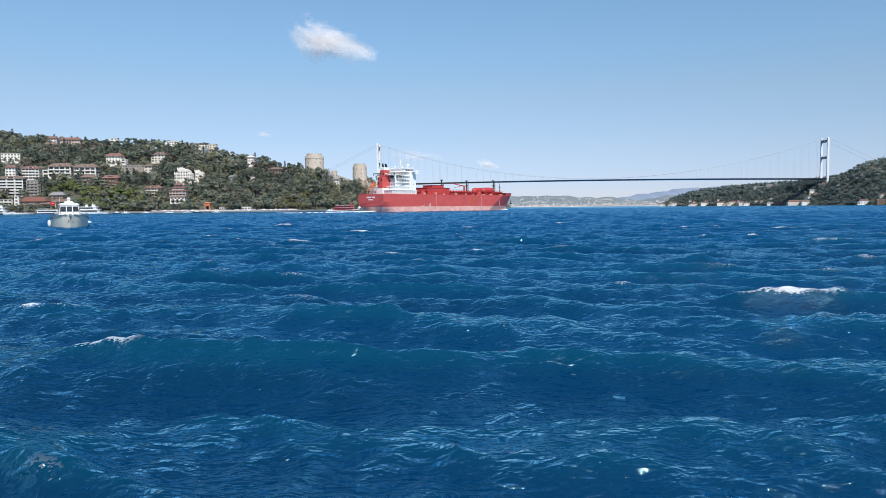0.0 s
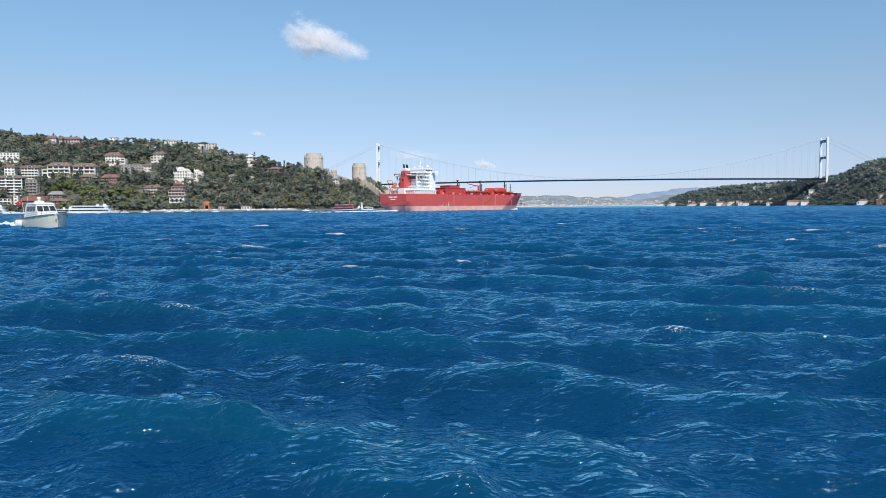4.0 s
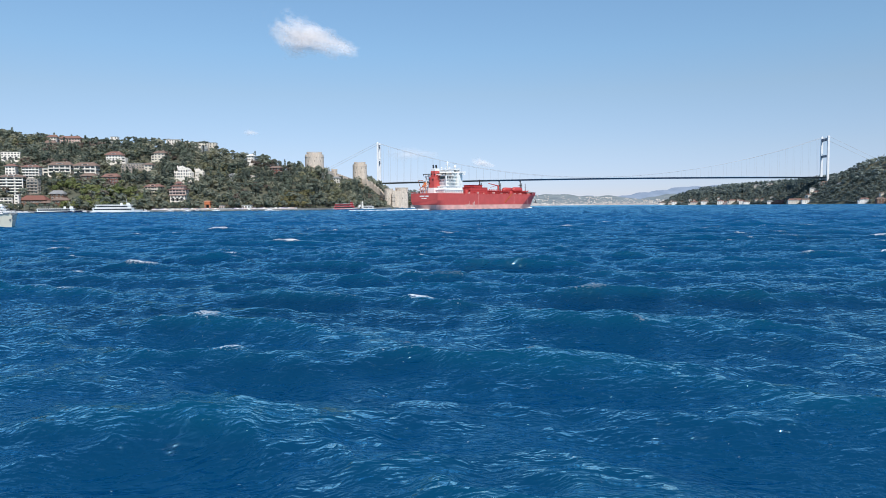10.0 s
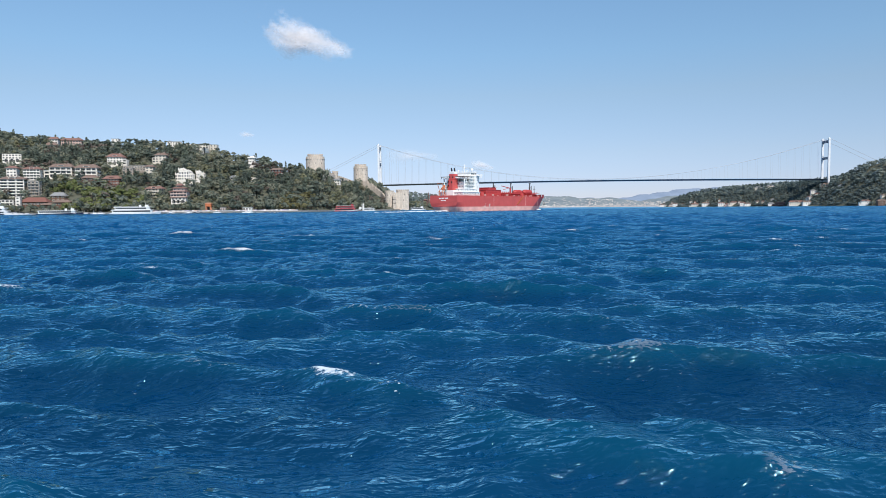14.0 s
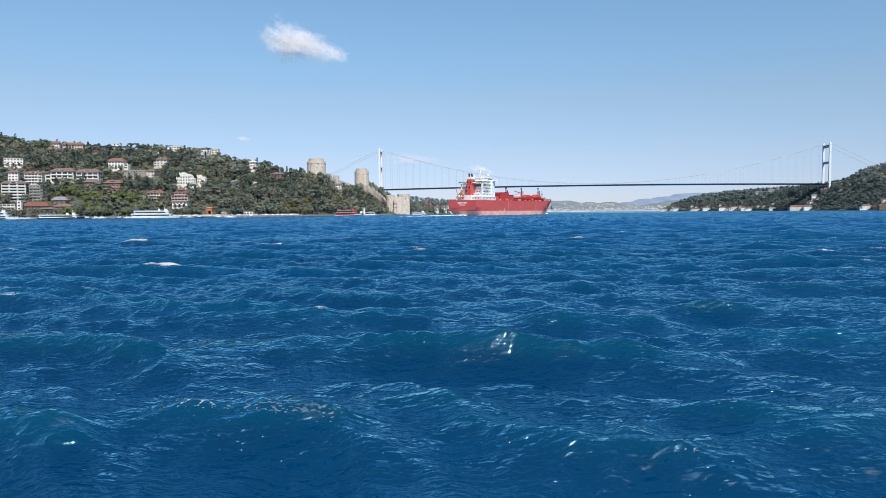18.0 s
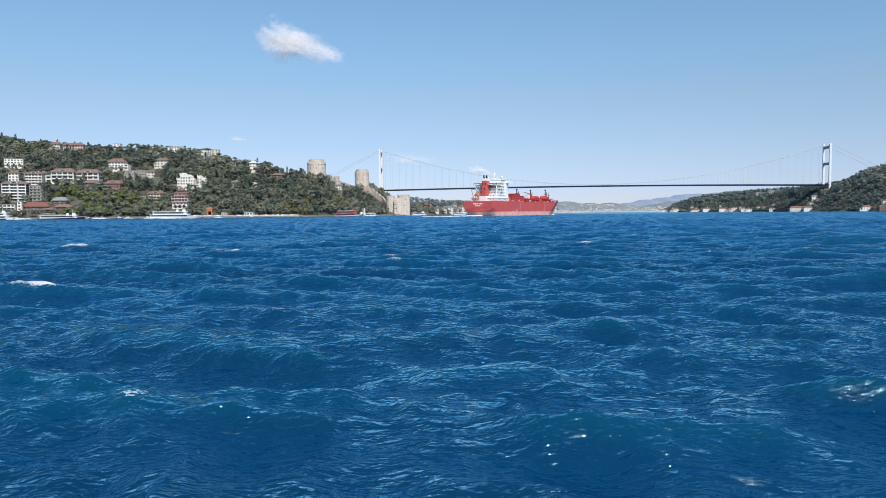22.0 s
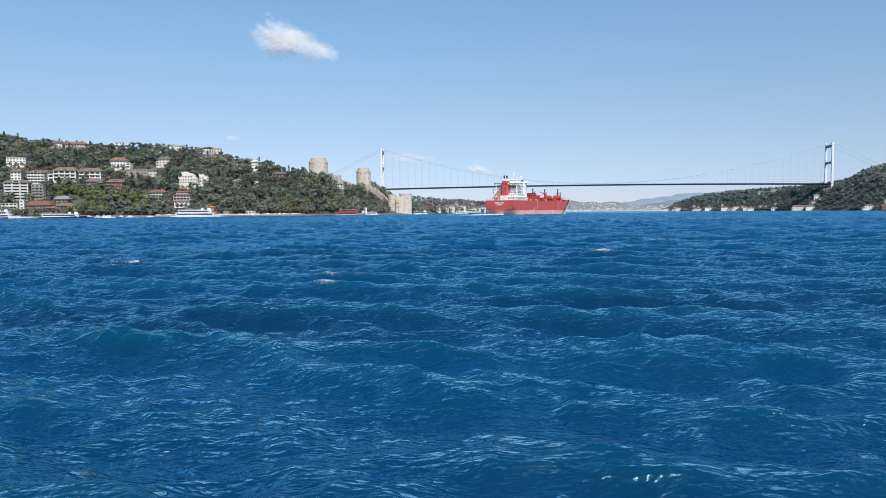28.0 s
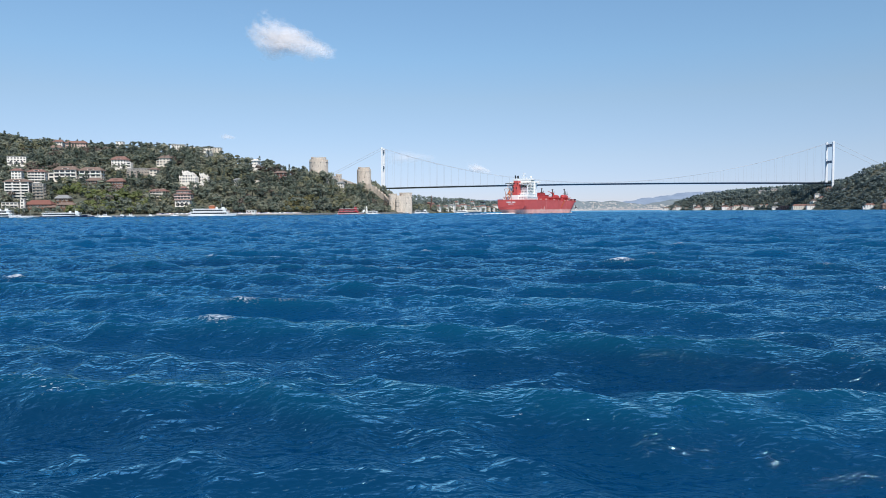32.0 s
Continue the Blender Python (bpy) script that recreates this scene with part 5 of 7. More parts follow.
# ---- far hills: a plain backdrop of distance ----
def build_far():
    # aerial haze is put into these colours, helped by a weak emission
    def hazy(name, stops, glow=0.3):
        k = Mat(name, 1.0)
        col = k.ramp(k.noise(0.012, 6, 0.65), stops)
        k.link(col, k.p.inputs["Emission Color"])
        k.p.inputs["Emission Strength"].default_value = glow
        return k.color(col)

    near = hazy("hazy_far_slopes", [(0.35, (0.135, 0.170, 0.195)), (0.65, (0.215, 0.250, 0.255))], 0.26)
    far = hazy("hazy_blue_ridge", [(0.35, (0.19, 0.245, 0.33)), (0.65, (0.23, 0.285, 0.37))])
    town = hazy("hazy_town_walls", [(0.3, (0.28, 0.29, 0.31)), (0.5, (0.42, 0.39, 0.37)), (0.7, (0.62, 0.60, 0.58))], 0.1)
    rng = np.random.default_rng(5)
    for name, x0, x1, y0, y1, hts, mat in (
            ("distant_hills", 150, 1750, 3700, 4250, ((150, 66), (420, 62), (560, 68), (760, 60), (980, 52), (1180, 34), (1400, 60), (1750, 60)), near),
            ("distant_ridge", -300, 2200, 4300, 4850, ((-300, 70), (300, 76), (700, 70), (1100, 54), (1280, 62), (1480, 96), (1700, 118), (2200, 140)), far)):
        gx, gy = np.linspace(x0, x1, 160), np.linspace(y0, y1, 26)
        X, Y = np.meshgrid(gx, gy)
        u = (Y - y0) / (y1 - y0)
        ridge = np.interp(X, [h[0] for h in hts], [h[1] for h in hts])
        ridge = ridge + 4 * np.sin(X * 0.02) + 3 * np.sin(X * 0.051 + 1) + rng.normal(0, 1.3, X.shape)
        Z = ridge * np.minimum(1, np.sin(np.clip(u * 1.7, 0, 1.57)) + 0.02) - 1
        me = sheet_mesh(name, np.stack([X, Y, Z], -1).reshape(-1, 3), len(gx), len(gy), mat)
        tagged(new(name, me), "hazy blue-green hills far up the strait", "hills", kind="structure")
    V, T, n = [], [], 0
    cube = np.array([[-1, -1, 0], [1, -1, 0], [1, 1, 0], [-1, 1, 0], [-1, -1, 1], [1, -1, 1], [1, 1, 1], [-1, 1, 1], [0, -.3, 1.5], [0, .3, 1.5]], float)
    tris = np.array([[0, 1, 5], [0, 5, 4], [1, 2, 6], [1, 6, 5], [2, 3, 7], [2, 7, 6], [3, 0, 4], [3, 4, 7], [4, 5, 8], [5, 6, 9], [5, 9, 8], [6, 7, 9], [7, 4, 8], [7, 8, 9]])
    for i in range(1500):
        x, u = rng.uniform(200, 1300), rng.random() ** 4.5
        h = np.interp(x, [150, 420, 560, 760, 980, 1180, 1400], [66, 62, 68, 60, 52, 34, 60])
        y = 3700 + 320 * u
        z = h * math.sin(min(1.57, u * 320 / 550 * 1.7)) - 2
        w, hh = rng.uniform(1.5, 5), rng.uniform(2, 5)
        V.append(cube * np.array([w, 5, hh]) + np.array([x, y, z]))
        T.append(tris + n)
        n += len(cube)
    tagged(soup("distant_town", np.concatenate(V), np.concatenate(T), town), "pale specks of a town on the far shore", "town", kind="stuff")


build_far()


# ---- cars parked along the waterfront road ----
def parked_car(material, label):
    e = empty("parked_car", pose(0, 0, -40), label, "car", "cars along the quay")
    b = box(B(), 0, 0, 0.28, 1.75, 4.3, 0.62, bev=0.12)
    part("body", b, material, e)
    b = B()
    loft(b, [[(-0.82, -1.7, 0.88), (0.82, -1.7, 0.88), (0.82, 1.0, 0.88), (-0.82, 1.0, 0.88)], [(-0.66, -1.2, 1.45), (0.66, -1.2, 1.45), (0.66, 0.35, 1.45), (-0.66, 0.35, 1.45)]])
    part("glasshouse", b, M["glass"], e)
    part("roof_panel", box(B(), 0, -0.43, 1.44, 1.34, 1.6, 0.06, bev=0.02), material, e)
    for sx in (-0.8, 0.8):
        for sy in (-1.35, 1.35):
            part("wheel", rod(B(), (sx - 0.1, sy, 0.32), (sx + 0.1, sy, 0.32), 0.32, 12), M["black"], e)
    return e


def park():
    kinds = [parked_car(M["boat_white"], "small white car parked by the quay"), parked_car(M["steel"], "grey car parked along the waterfront"),
             parked_car(M["navy"], "dark blue car parked along the waterfront"), parked_car(M["boat_red"], "red car parked by the quay")]
    rng = random.Random(19)
    used = set()
    for i in range(22):
        x = -300 + i * 6.0 + rng.uniform(-0.6, 0.6)
        j = rng.choice((0, 0, 1, 2, 1, 3))
        y0, y1 = float(np.interp(x - 2, W_X, W_SHORE)), float(np.interp(x + 2, W_X, W_SHORE))
        m = pose(x, (y0 + y1) / 2 + 2.6, 2.02, 0, 0, math.degrees(math.atan2(y1 - y0, 4)) - 90)
        if j in used:
            copy_thing(kinds[j], m)
        else:
            used.add(j)
            kinds[j].matrix_basis = m


park()


# ---- gas carrier: +y is forward, origin at the stern on the waterline ----
SHIP_L, SHIP_D = 184.0, 14.2


def hull_half(y, z, L=SHIP_L):
    ys, yb = max(0.0, 5.5 - z) ** 1.2 * 0.4, L - 7 + 5 * max(z, 0) / SHIP_D
    hb0 = 14.6 * min(1.0, max(0.05, (z + 5.0) / 13.0)) ** 0.42
    f = min(1.0, max(0.0, (y - ys) / 11))
    hb = hb0 + (15.2 - hb0) * f * f * (3 - 2 * f)
    db = max(0.0, yb - y)
    return hb * min(1.0, db / (46 - 1.2 * z)) ** (0.80 - 0.022 * z), ys, yb


def hull_shell(z0, z1, nz, ny=56):
    b = B()
    rings = []
    for i in range(ny + 1):
        s = i / ny
        ring = []
        for side in (-1, 1):
            zs = [z1 + (z0 - z1) * j / nz for j in range(nz + 1)]
            for z in (zs if side < 0 else zs[::-1]):
                _, ys, yb = hull_half(0, z)
                y = ys + (yb - ys) * s
                ring.append((side * max(0.02, hull_half(y, z)[0]), y, z))
        rings.append(ring)
    loft(b, rings, close=False, caps=False)
    b.faces.new([b.verts[k] for k in range(len(rings[0]))][::-1]) if b.verts.ensure_lookup_table() is None else None
    bmesh.ops.recalc_face_normals(b, faces=b.faces[:])
    return b


def rail(bm, pts, h=1.1, gap=2.5, r=0.05):
    """Posts and two bars along a line of points."""
    for p, q in zip(pts, pts[1:]):
        p, q = Vector(p), Vector(q)
        n = max(1, int((q - p).length / gap))
        for i in range(n + 1):
            c = p + (q - p) * i / n
            rod(bm, c, c + Vector((0, 0, h)), r, 4)
        for k2 in (0.5, 1.0):
            rod(bm, p + Vector((0, 0, h * k2)), q + Vector((0, 0, h * k2)), r, 4)
    return bm


def build_ship():
    e = empty("gas_carrier", pose(-65, 550, 0), "large red gas carrier with white superstructure under way", "ship")
    hull = part("hull", hull_shell(4.3, SHIP_D, 8), M["ship_red"], e, smooth=False)
    part("boot_topping", hull_shell(-1.5, 4.3, 6), M["boot"], e, "faded pink antifouling band")
    b = B()
    dk = [[(-hull_half(182 * i / 60, SHIP_D)[0], 182 * i / 60, SHIP_D - 0.25), (hull_half(182 * i / 60, SHIP_D)[0], 182 * i / 60, SHIP_D - 0.25)] for i in range(60)]
    part("deck", loft(b, dk, close=False, caps=False), M["ship_deck_red"], e)
    for side in (-1, 1):
        b = B()
        pts = [(side * (hull_half(y, SHIP_D)[0] - 0.3), y, SHIP_D - 0.2) for y in np.linspace(0.5, 158, 40)]
        part("deck_rail", rail(b, pts, 1.2, 2.0, 0.07), M["ship_deck_red"], e)
        b = B()
        for y in np.linspace(8, 172, 34):
            hb = hull_half(y, SHIP_D)[0]
            box(b, side * (hb + 0.02), y, SHIP_D - 1.3, 0.25, 0.5, 1.3)
        part("fender_stub", b, M["ship_deck_red"], hull)
    # worn paint and ladder on the starboard side
    b = box(B(), 0, 0, 0, 0.25, 0.9, 15.5)
    for i in range(14):
        box(b, 0.1, 0, 0.6 + i * 1.1, 0.3, 1.1, 0.15)
    lad = part("accommodation_ladder", b, M["orange"], e, "long sloping accommodation ladder")
    lad.matrix_basis = pose(15.5, 104, 6.2, -57, 0, 0)
    for y in (60, 121, 149):
        part("hull_streak", box(B(), hull_half(y, 9)[0] + 0.03, y, 4.6, 0.08, 0.35, 9.2), M["boot"], hull)
    for i, (y, w, h0, h1) in enumerate(((44, 3, 2.6, 7.2), (48, 4, 2.2, 6.0), (52, 2.5, 2.4, 8.0), (40, 5, 2.0, 4.9), (95, 6, 1.8, 4.0), (101, 4, 2.0, 4.6))):
        b = B()
        for j in range(16):
            f = (j * 0.618 + i * 0.37) % 1.0
            y2 = y - w / 2 + w * f
            box(b, max(hull_half(y2, 5)[0], hull_half(y2, 7)[0]) + 0.04, y2, h0 + 1.6 * ((f * 7.3) % 1.0), 0.08, 0.08 + 0.22 * ((f * 3.7) % 1.0), (h1 - h0) * (0.15 + 0.75 * f * ((f * 5.1) % 1.0)))
        part("worn_patch", b, M["worn"], hull)
    # name on the transom and draught marks, as plain bars
    for i in range(11):
        if i != 6:
            part("name_bar", box(B(), -4.4 + i * 0.88, -0.05, 11.2, 0.62, 0.1, 1.1), M["ship_white"], hull)
    for i in range(7):
        part("port_bar", box(B(), -2.4 + i * 0.78, -0.05, 9.5, 0.55, 0.1, 0.75), M["ship_white"], hull)
    # accommodation
    Z = SHIP_D

    def block(name, y0, y1, w, z0, z1, mat="ship_white", win=True, over=0.5, parent=e):
        o = part(name, box(B(), 0, (y0 + y1) / 2, z0, w, y1 - y0, z1 - z0, bev=0.08), M[mat], parent)
        slab = box(B(), 0, (y0 + y1) / 2, z1 - 0.15, w + 2 * over, (y1 - y0) + 2 * over, 0.22)
        part("deck_edge", slab, M[mat], o)
        if win:
            b = B()
            for k2 in range(int((y1 - y0) / 2.6)):
                for s in (-1, 1):
                    box(b, s * w / 2, y0 + 1.6 + k2 * 2.6, z0 + (z1 - z0) * 0.45, 0.12, 0.8, 0.8)
            for k2 in range(int(w / 2.8)):
                for yy in (y0, y1):
                    box(b, -w / 2 + 1.6 + k2 * 2.8, yy, z0 + (z1 - z0) * 0.45, 0.8, 0.12, 0.8)
            part("porthole", b, M["glass"], o)
        return o

    block("deckhouse", 11, 38.5, 27, Z, Z + 3.2)
    block("deckhouse", 15, 37.5, 25, Z + 3.2, Z + 6.2)
    front = part("front_house", box(B(), 0, 35.1, Z + 3.2, 25.6, 6.6, 14.8, bev=0.15), M["ship_white"], e)
    b = B()
    for k2 in range(5):
        for s in (-1, 1):
            box(b, s * 12.8, 33.7 + 1.5 * (k2 % 2), Z + 4.6 + 2.9 * k2, 0.1, 0.6, 0.7)
        for k3 in range(8):
            box(b, -9.8 + 2.8 * k3, 38.4, Z + 4.6 + 2.9 * k2, 0.7, 0.12, 0.8)
    part("porthole", b, M["glass"], front)
    for i in range(4):
        z0 = Z + 6.2 + i * 2.9
        block("accommodation_tier", 26.0 + 0.4 * i, 32.1, 21.5, z0, z0 + 2.9, over=1.6)
        b = B()
        y1 = 27 - 6.5 + 1.2 * i
        slab = box(B(), 0, (y1 + 28) / 2, z0 + 2.75, 25, 28.6 - y1, 0.2)
        sl = part("aft_deck", slab, M["ship_white"], e)
        part("aft_rail", rail(B(), [(-12.4, 28, z0 + 2.9), (-12.4, y1, z0 + 2.9), (12.4, y1, z0 + 2.9), (12.4, 28, z0 + 2.9)], 1.1, 2.0, 0.06), M["ship_white"], sl)
        for s in (-1, 1):
            part("stanchion", rod(B(), (s * 12, y1 + 0.4, z0 - 0.1), (s * 12, y1 + 0.4, z0 + 2.8), 0.16, 6), M["ship_white"], sl)
            st = box(B(), s * 9.5, y1 + 3.0, z0 + 0.1, 0.9, 4.4, 0.2)
            part("stairs", st, M["steel"], sl)
    zb = Z + 6.2 + 11.6
    wh = block("wheelhouse", 28.5, 38.3, 20, zb, zb + 3.1, win=False, over=0.7)
    b = B()
    for i in range(9):
        box(b, -8.6 + i * 2.15, 38.35, zb + 1.2, 1.7, 0.12, 1.1)
        if i < 4:
            for s in (-1, 1):
                box(b, s * 10.05, 30.1 + i * 2.15, zb + 1.2, 0.12, 1.7, 1.1)
    part("bridge_window", b, M["glass"], wh)
    for s in (-1, 1):
        b = box(B(), s * 13.2, 35.7, zb - 0.1, 7.0, 4.2, 1.5)
        box(b, s * 16.0, 35.7, zb - 1.6, 1.2, 3.2, 1.6)
        part("bridge_wing", b, M["ship_white"], wh)
    # monkey island: mast, radar, domes
    b = B()
    rod(b, (0, 33.5, zb + 3.1), (0, 33.5, zb + 11), 0.45, 8, 0.3)
    rod(b, (-3, 33.5, zb + 8.2), (3, 33.5, zb + 8.2), 0.16, 5)
    box(b, 0, 34.1, zb + 7.2, 4.2, 0.4, 0.4)
    box(b, 0, 34.1, zb + 9.6, 3.0, 0.35, 0.35)
    for s in (-1, 1):
        rod(b, (0, 33.5, zb + 9), (s * 1.8, 32.0, zb + 3.2), 0.14, 5)
    part("radar_mast", b, M["ship_white"], e)
    for x, y, r in ((7.5, 34.5, 1.35), (-6.5, 33.5, 0.8), (4.0, 31.5, 0.6)):
        b = rod(B(), (x, y, zb + 3.0), (x, y, zb + 4.4), 0.3, 6)
        part("dome", ball(b, x, y, zb + 4.4 + r, r, 2), M["ship_white"], e, smooth=True)
    part("top_rail", rail(B(), [(-10, 29.5, zb + 3.2), (10, 29.5, zb + 3.2), (10, 39, zb + 3.2), (-10, 39, zb + 3.2), (-10, 29.5, zb + 3.2)], 1.1, 2.2, 0.06), M["ship_white"], e)
    for z0, z1, y0, w in ((Z + 6.2, Z + 9.4, 18.2, 21), (Z + 9.4, Z + 12.4, 19.0, 19)):
        block("aft_house", y0, 27, w, z0, z1, over=1.2)
    b = box(B(), 0, 20.5, Z + 15.2, 23, 10, 0.25)
    plat = part("boat_deck", b, M["ship_white"], e)
    for x in (-11, 11):
        for y in (16, 20, 25):
            part("stanchion", rod(B(), (x, y, Z + 12.4), (x, y, Z + 15.2), 0.18, 6), M["ship_white"], plat)
    part("deck_rail_aft", rail(B(), [(-11.4, 25, Z + 15.4), (-11.4, 15.6, Z + 15.4), (11.4, 15.6, Z + 15.4), (11.4, 25, Z + 15.4)], 1.1, 2.0, 0.07), M["ship_white"], plat)
    # funnel
    part("engine_casing", box(B(), 0, 14.6, Z + 4.8, 5.6, 8.4, 9.3, bev=0.3), M["ship_red"], e)
    part("casing_house", box(B(), 0, 14.4, Z - 0.1, 7.4, 9.6, 4.9, bev=0.15), M["ship_white"], e, "white deckhouse under the engine casing")
    fun = part("funnel", box(B(), 0, 15.6, Z + 14.1, 5.8, 6.4, 5.2, bev=0.4, taper=0.95), M["ship_red"], e, "red funnel with dark top")
    part("funnel_top", box(B(), 0, 15.6, Z + 19.3, 5.2, 5.6, 2.2, bev=0.2), M["ship_white"], fun)
    for x, y, h in ((-1.5, 15.4, 3.0), (1.4, 15.6, 2.7), (0, 17.8, 2.4)):
        b = rod(B(), (x, y, Z + 21.8), (x, y - 0.6, Z + 21.8 + h), 0.75, 10, 0.62)
        part("exhaust_pipe", b, M["black"], fun)
    for x, z in ((-1.8, 15.9), (1.6, 15.6), (-1.9, 11.6), (1.7, 11.2), (-1.9, 8.2)):
        part("louvre", box(B(), x, 10.25 if z < 14 else 12.45, Z + z, 1.0, 0.3, 1.4), M["black"], fun)
    # dark bar on short posts across the boat deck
    boom = rod(B(), (-12.5, 14.6, Z + 16.9), (12.5, 14.6, Z + 16.9), 0.32, 6)
    for x in (-12.2, -5.0, 5.0, 12.2):
        rod(boom, (x, 14.6, Z + 15.3), (x, 14.6, Z + 17.2), 0.22, 6)
    part("dark_crossbar", boom, M["dark_trim"], e, "dark beam across the boat deck")
    # provisions cranes and the free-fall lifeboat with its frame
    for s in (-1, 1):
        b = B()
        rod(b, (s * 11, 17, Z + 3), (s * 11, 17, Z + 15.5), 0.55, 8)
        rod(b, (s * 11, 17, Z + 15.0), (s * 3.5, 13, Z + 16.4), 0.35, 6)
        part("stores_crane", b, M["ship_white"], e)
    beams = [((-6.7, 8, 5.6), (-3.3, 8, 5.6)), ((-7.6, 1.5, 11), (-2.4, 1.5, 11))]
    for q in (-1, 1):
        beams += [((q * 1.7 - 5, 12, 9.5), (q * 1.7 - 5, 1.0, 3.0)), ((q * 1.7 - 5, 11, 0), (q * 1.7 - 5, 11, 9.3)), ((q * 1.7 - 5, 3, 0), (q * 1.7 - 5, 3, 4.2)), ((q * 2.6 - 5, 7, 0), (q * 2.6 - 5, 1.5, 11))]
    for p, q in beams:
        part("davit_beam", rod(B(), (p[0], p[1], Z + p[2]), (q[0], q[1], Z + q[2]), 0.26, 6), M["orange_dull"], e)
    rings = []
    for i in range(9):
        y = -4.4 + 8.8 * i / 8
        r = 1.55 * max(0.06, 1 - abs(y / 4.4) ** 2.6) ** 0.5
        rings.append([(r * math.cos(a), y, r * 0.95 * math.sin(a)) for a in np.linspace(0, 2 * math.pi, 13)[:-1]])
    lb = loft(B(), rings)
    box(lb, 0, 2.2, 1.0, 1.6, 1.8, 0.9, bev=0.1)
    life = part("lifeboat", lb, M["orange"], e, "orange enclosed lifeboat on its slip")
    life.matrix_basis = pose(-5, 6.6, Z + 7.2, 34, 0, 0) @ Matrix.Diagonal((0.72, 0.78, 0.72, 1))
    # cargo gear
    block("compressor_house", 58, 86, 15, Z, Z + 6.0, "ship_deck_red", False)
    block("motor_room", 66, 80, 11, Z + 6.0, Z + 8.2, "ship_deck_red", False, parent=e)
    for y, h in ((84, 12.5), (118, 12.5), (158, 13.5)):
        b = rod(B(), (0, y, Z), (0, y, Z + h), 0.75, 8, 0.5)
        rod(b, (1.8, y, Z), (1.8, y, Z + h * 0.86), 0.4, 8)
        rod(b, (-1.8, y, Z + h * 0.7), (1.8, y, Z + h * 0.7), 0.25, 6)
        rod(b, (0, y, Z + h), (0, y, Z + h + 1.0), 1.05, 8)
        part("vent_mast", b, M["dark_trim"], e)
    for x, y in ((-5.5, 142), (5.5, 142)):
        rings = []
        for i in range(9):
            yy = -9 + 18 * i / 8
            r = 2.7 * max(0.05, 1 - abs(yy / 9) ** 6) ** 0.5
            rings.append([(x + r * math.cos(a), y + yy, Z + 4.6 + r * math.sin(a)) for a in np.linspace(0, 2 * math.pi, 15)[:-1]])
        tank = part("deck_tank", loft(B(), rings), M["ship_deck_red"], e)
        for yy in (-5, 5):
            part("saddle", box(B(), x, y + yy, Z - 0.2, 4.2, 0.8, 3.0), M["ship_deck_red"], tank)
    for i, (x, z, r) in enumerate(((-3.2, 2.2, 0.4), (-2.0, 2.6, 0.5), (-0.6, 2.9, 0.45), (0.8, 2.6, 0.4), (2.2, 2.2, 0.5), (3.4, 3.2, 0.35))):
        part("cargo_pipe", rod(B(), (x, 50, Z + z), (x, 168, Z + z), r, 8), M["ship_deck_red"], e)
    b = B()
    for y in np.arange(52, 168, 7.0):
        box(b, 0, y, Z - 0.2, 8.2, 0.4, 2.0)
    part("pipe_rack", b, M["ship_deck_red"], e)
    for y in (92, 96, 100, 104, 108, 112):
        b = rod(B(), (-14, y, Z + 2.6), (14, y, Z + 2.6), 0.45, 8)
        rod(b, (14, y, Z + 2.6), (14.1, y, Z + 2.6), 0.8, 8)
        rod(b, (3, y, Z), (3, y, Z + 4.6), 0.3, 6)
        part("manifold_pipe", b, M["ship_deck_red"], e)
    b = rod(B(), (4, 110, Z), (4, 110, Z + 8.5), 1.0, 10, 0.8)
    rod(b, (4, 110, Z + 8.2), (4, 93, Z + 10.2), 0.5, 8, 0.3)
    rod(b, (4, 108, Z + 8.5), (4, 96, Z + 6.5), 0.2, 6)
    part("hose_crane", b, M["ship_deck_red"], e)
    for x, y in ((-8, 126), (8, 126), (-7, 52), (7, 52)):
        part("tank_dome", rod(B(), (x, y, Z), (x, y, Z + 3.2), 2.3, 12, 1.9), M["ship_deck_red"], e)
    part("catwalk", rail(box(B(), 7, 108, Z + 3.4, 1.4, 116, 0.15), [(6.3, 52, Z + 3.5), (6.3, 164, Z + 3.5)], 1.1, 3.0, 0.06), M["ship_deck_red"], e)
    # valves, vents and lockers along the deck edges
    rng = random.Random(8)
    for i in range(52):
        y, side = 48 + i * 2.2, -1 if i % 2 else 1
        x = side * (hull_half(y, SHIP_D)[0] - rng.uniform(1.6, 5.0))
        if i % 3:
            b = rod(B(), (x, y, Z - 0.2), (x, y, Z + rng.uniform(1.2, 2.6)), 0.22, 6)
            box(b, x, y, Z + 1.1, 0.8, 0.8, 0.5, bev=0.1)
            part("deck_valve", b, M["ship_deck_red"], e)
        else:
            part("deck_locker", box(B(), x, y, Z - 0.2, rng.uniform(1.0, 2.0), rng.uniform(1.2, 2.6), rng.uniform(1.0, 1.9), bev=0.08), M["ship_deck_red" if i % 6 else "worn"], e)
    # forecastle
    b = B()
    rings = [[(sx * (hull_half(y, SHIP_D)[0] + 0.15 * (z > Z)), y if z < Z + 1 else y + 1.2, z) for sx, z in ((-1, Z - 0.3), (-1, Z + 2.2), (1, Z + 2.2), (1, Z - 0.3))] for y in (158, 164, 170, 175, 178.5, 180.6)]
    part("forecastle", loft(b, rings, close=False, caps=False), M["ship_red"], e)
    b = rod(B(), (0, 168, Z), (0, 168, Z + 11.5), 0.45, 8, 0.25)
    rod(b, (-1.5, 168, Z + 8), (1.5, 168, Z + 8), 0.15, 5)
    part("foremast", b, M["dark_trim"], e)
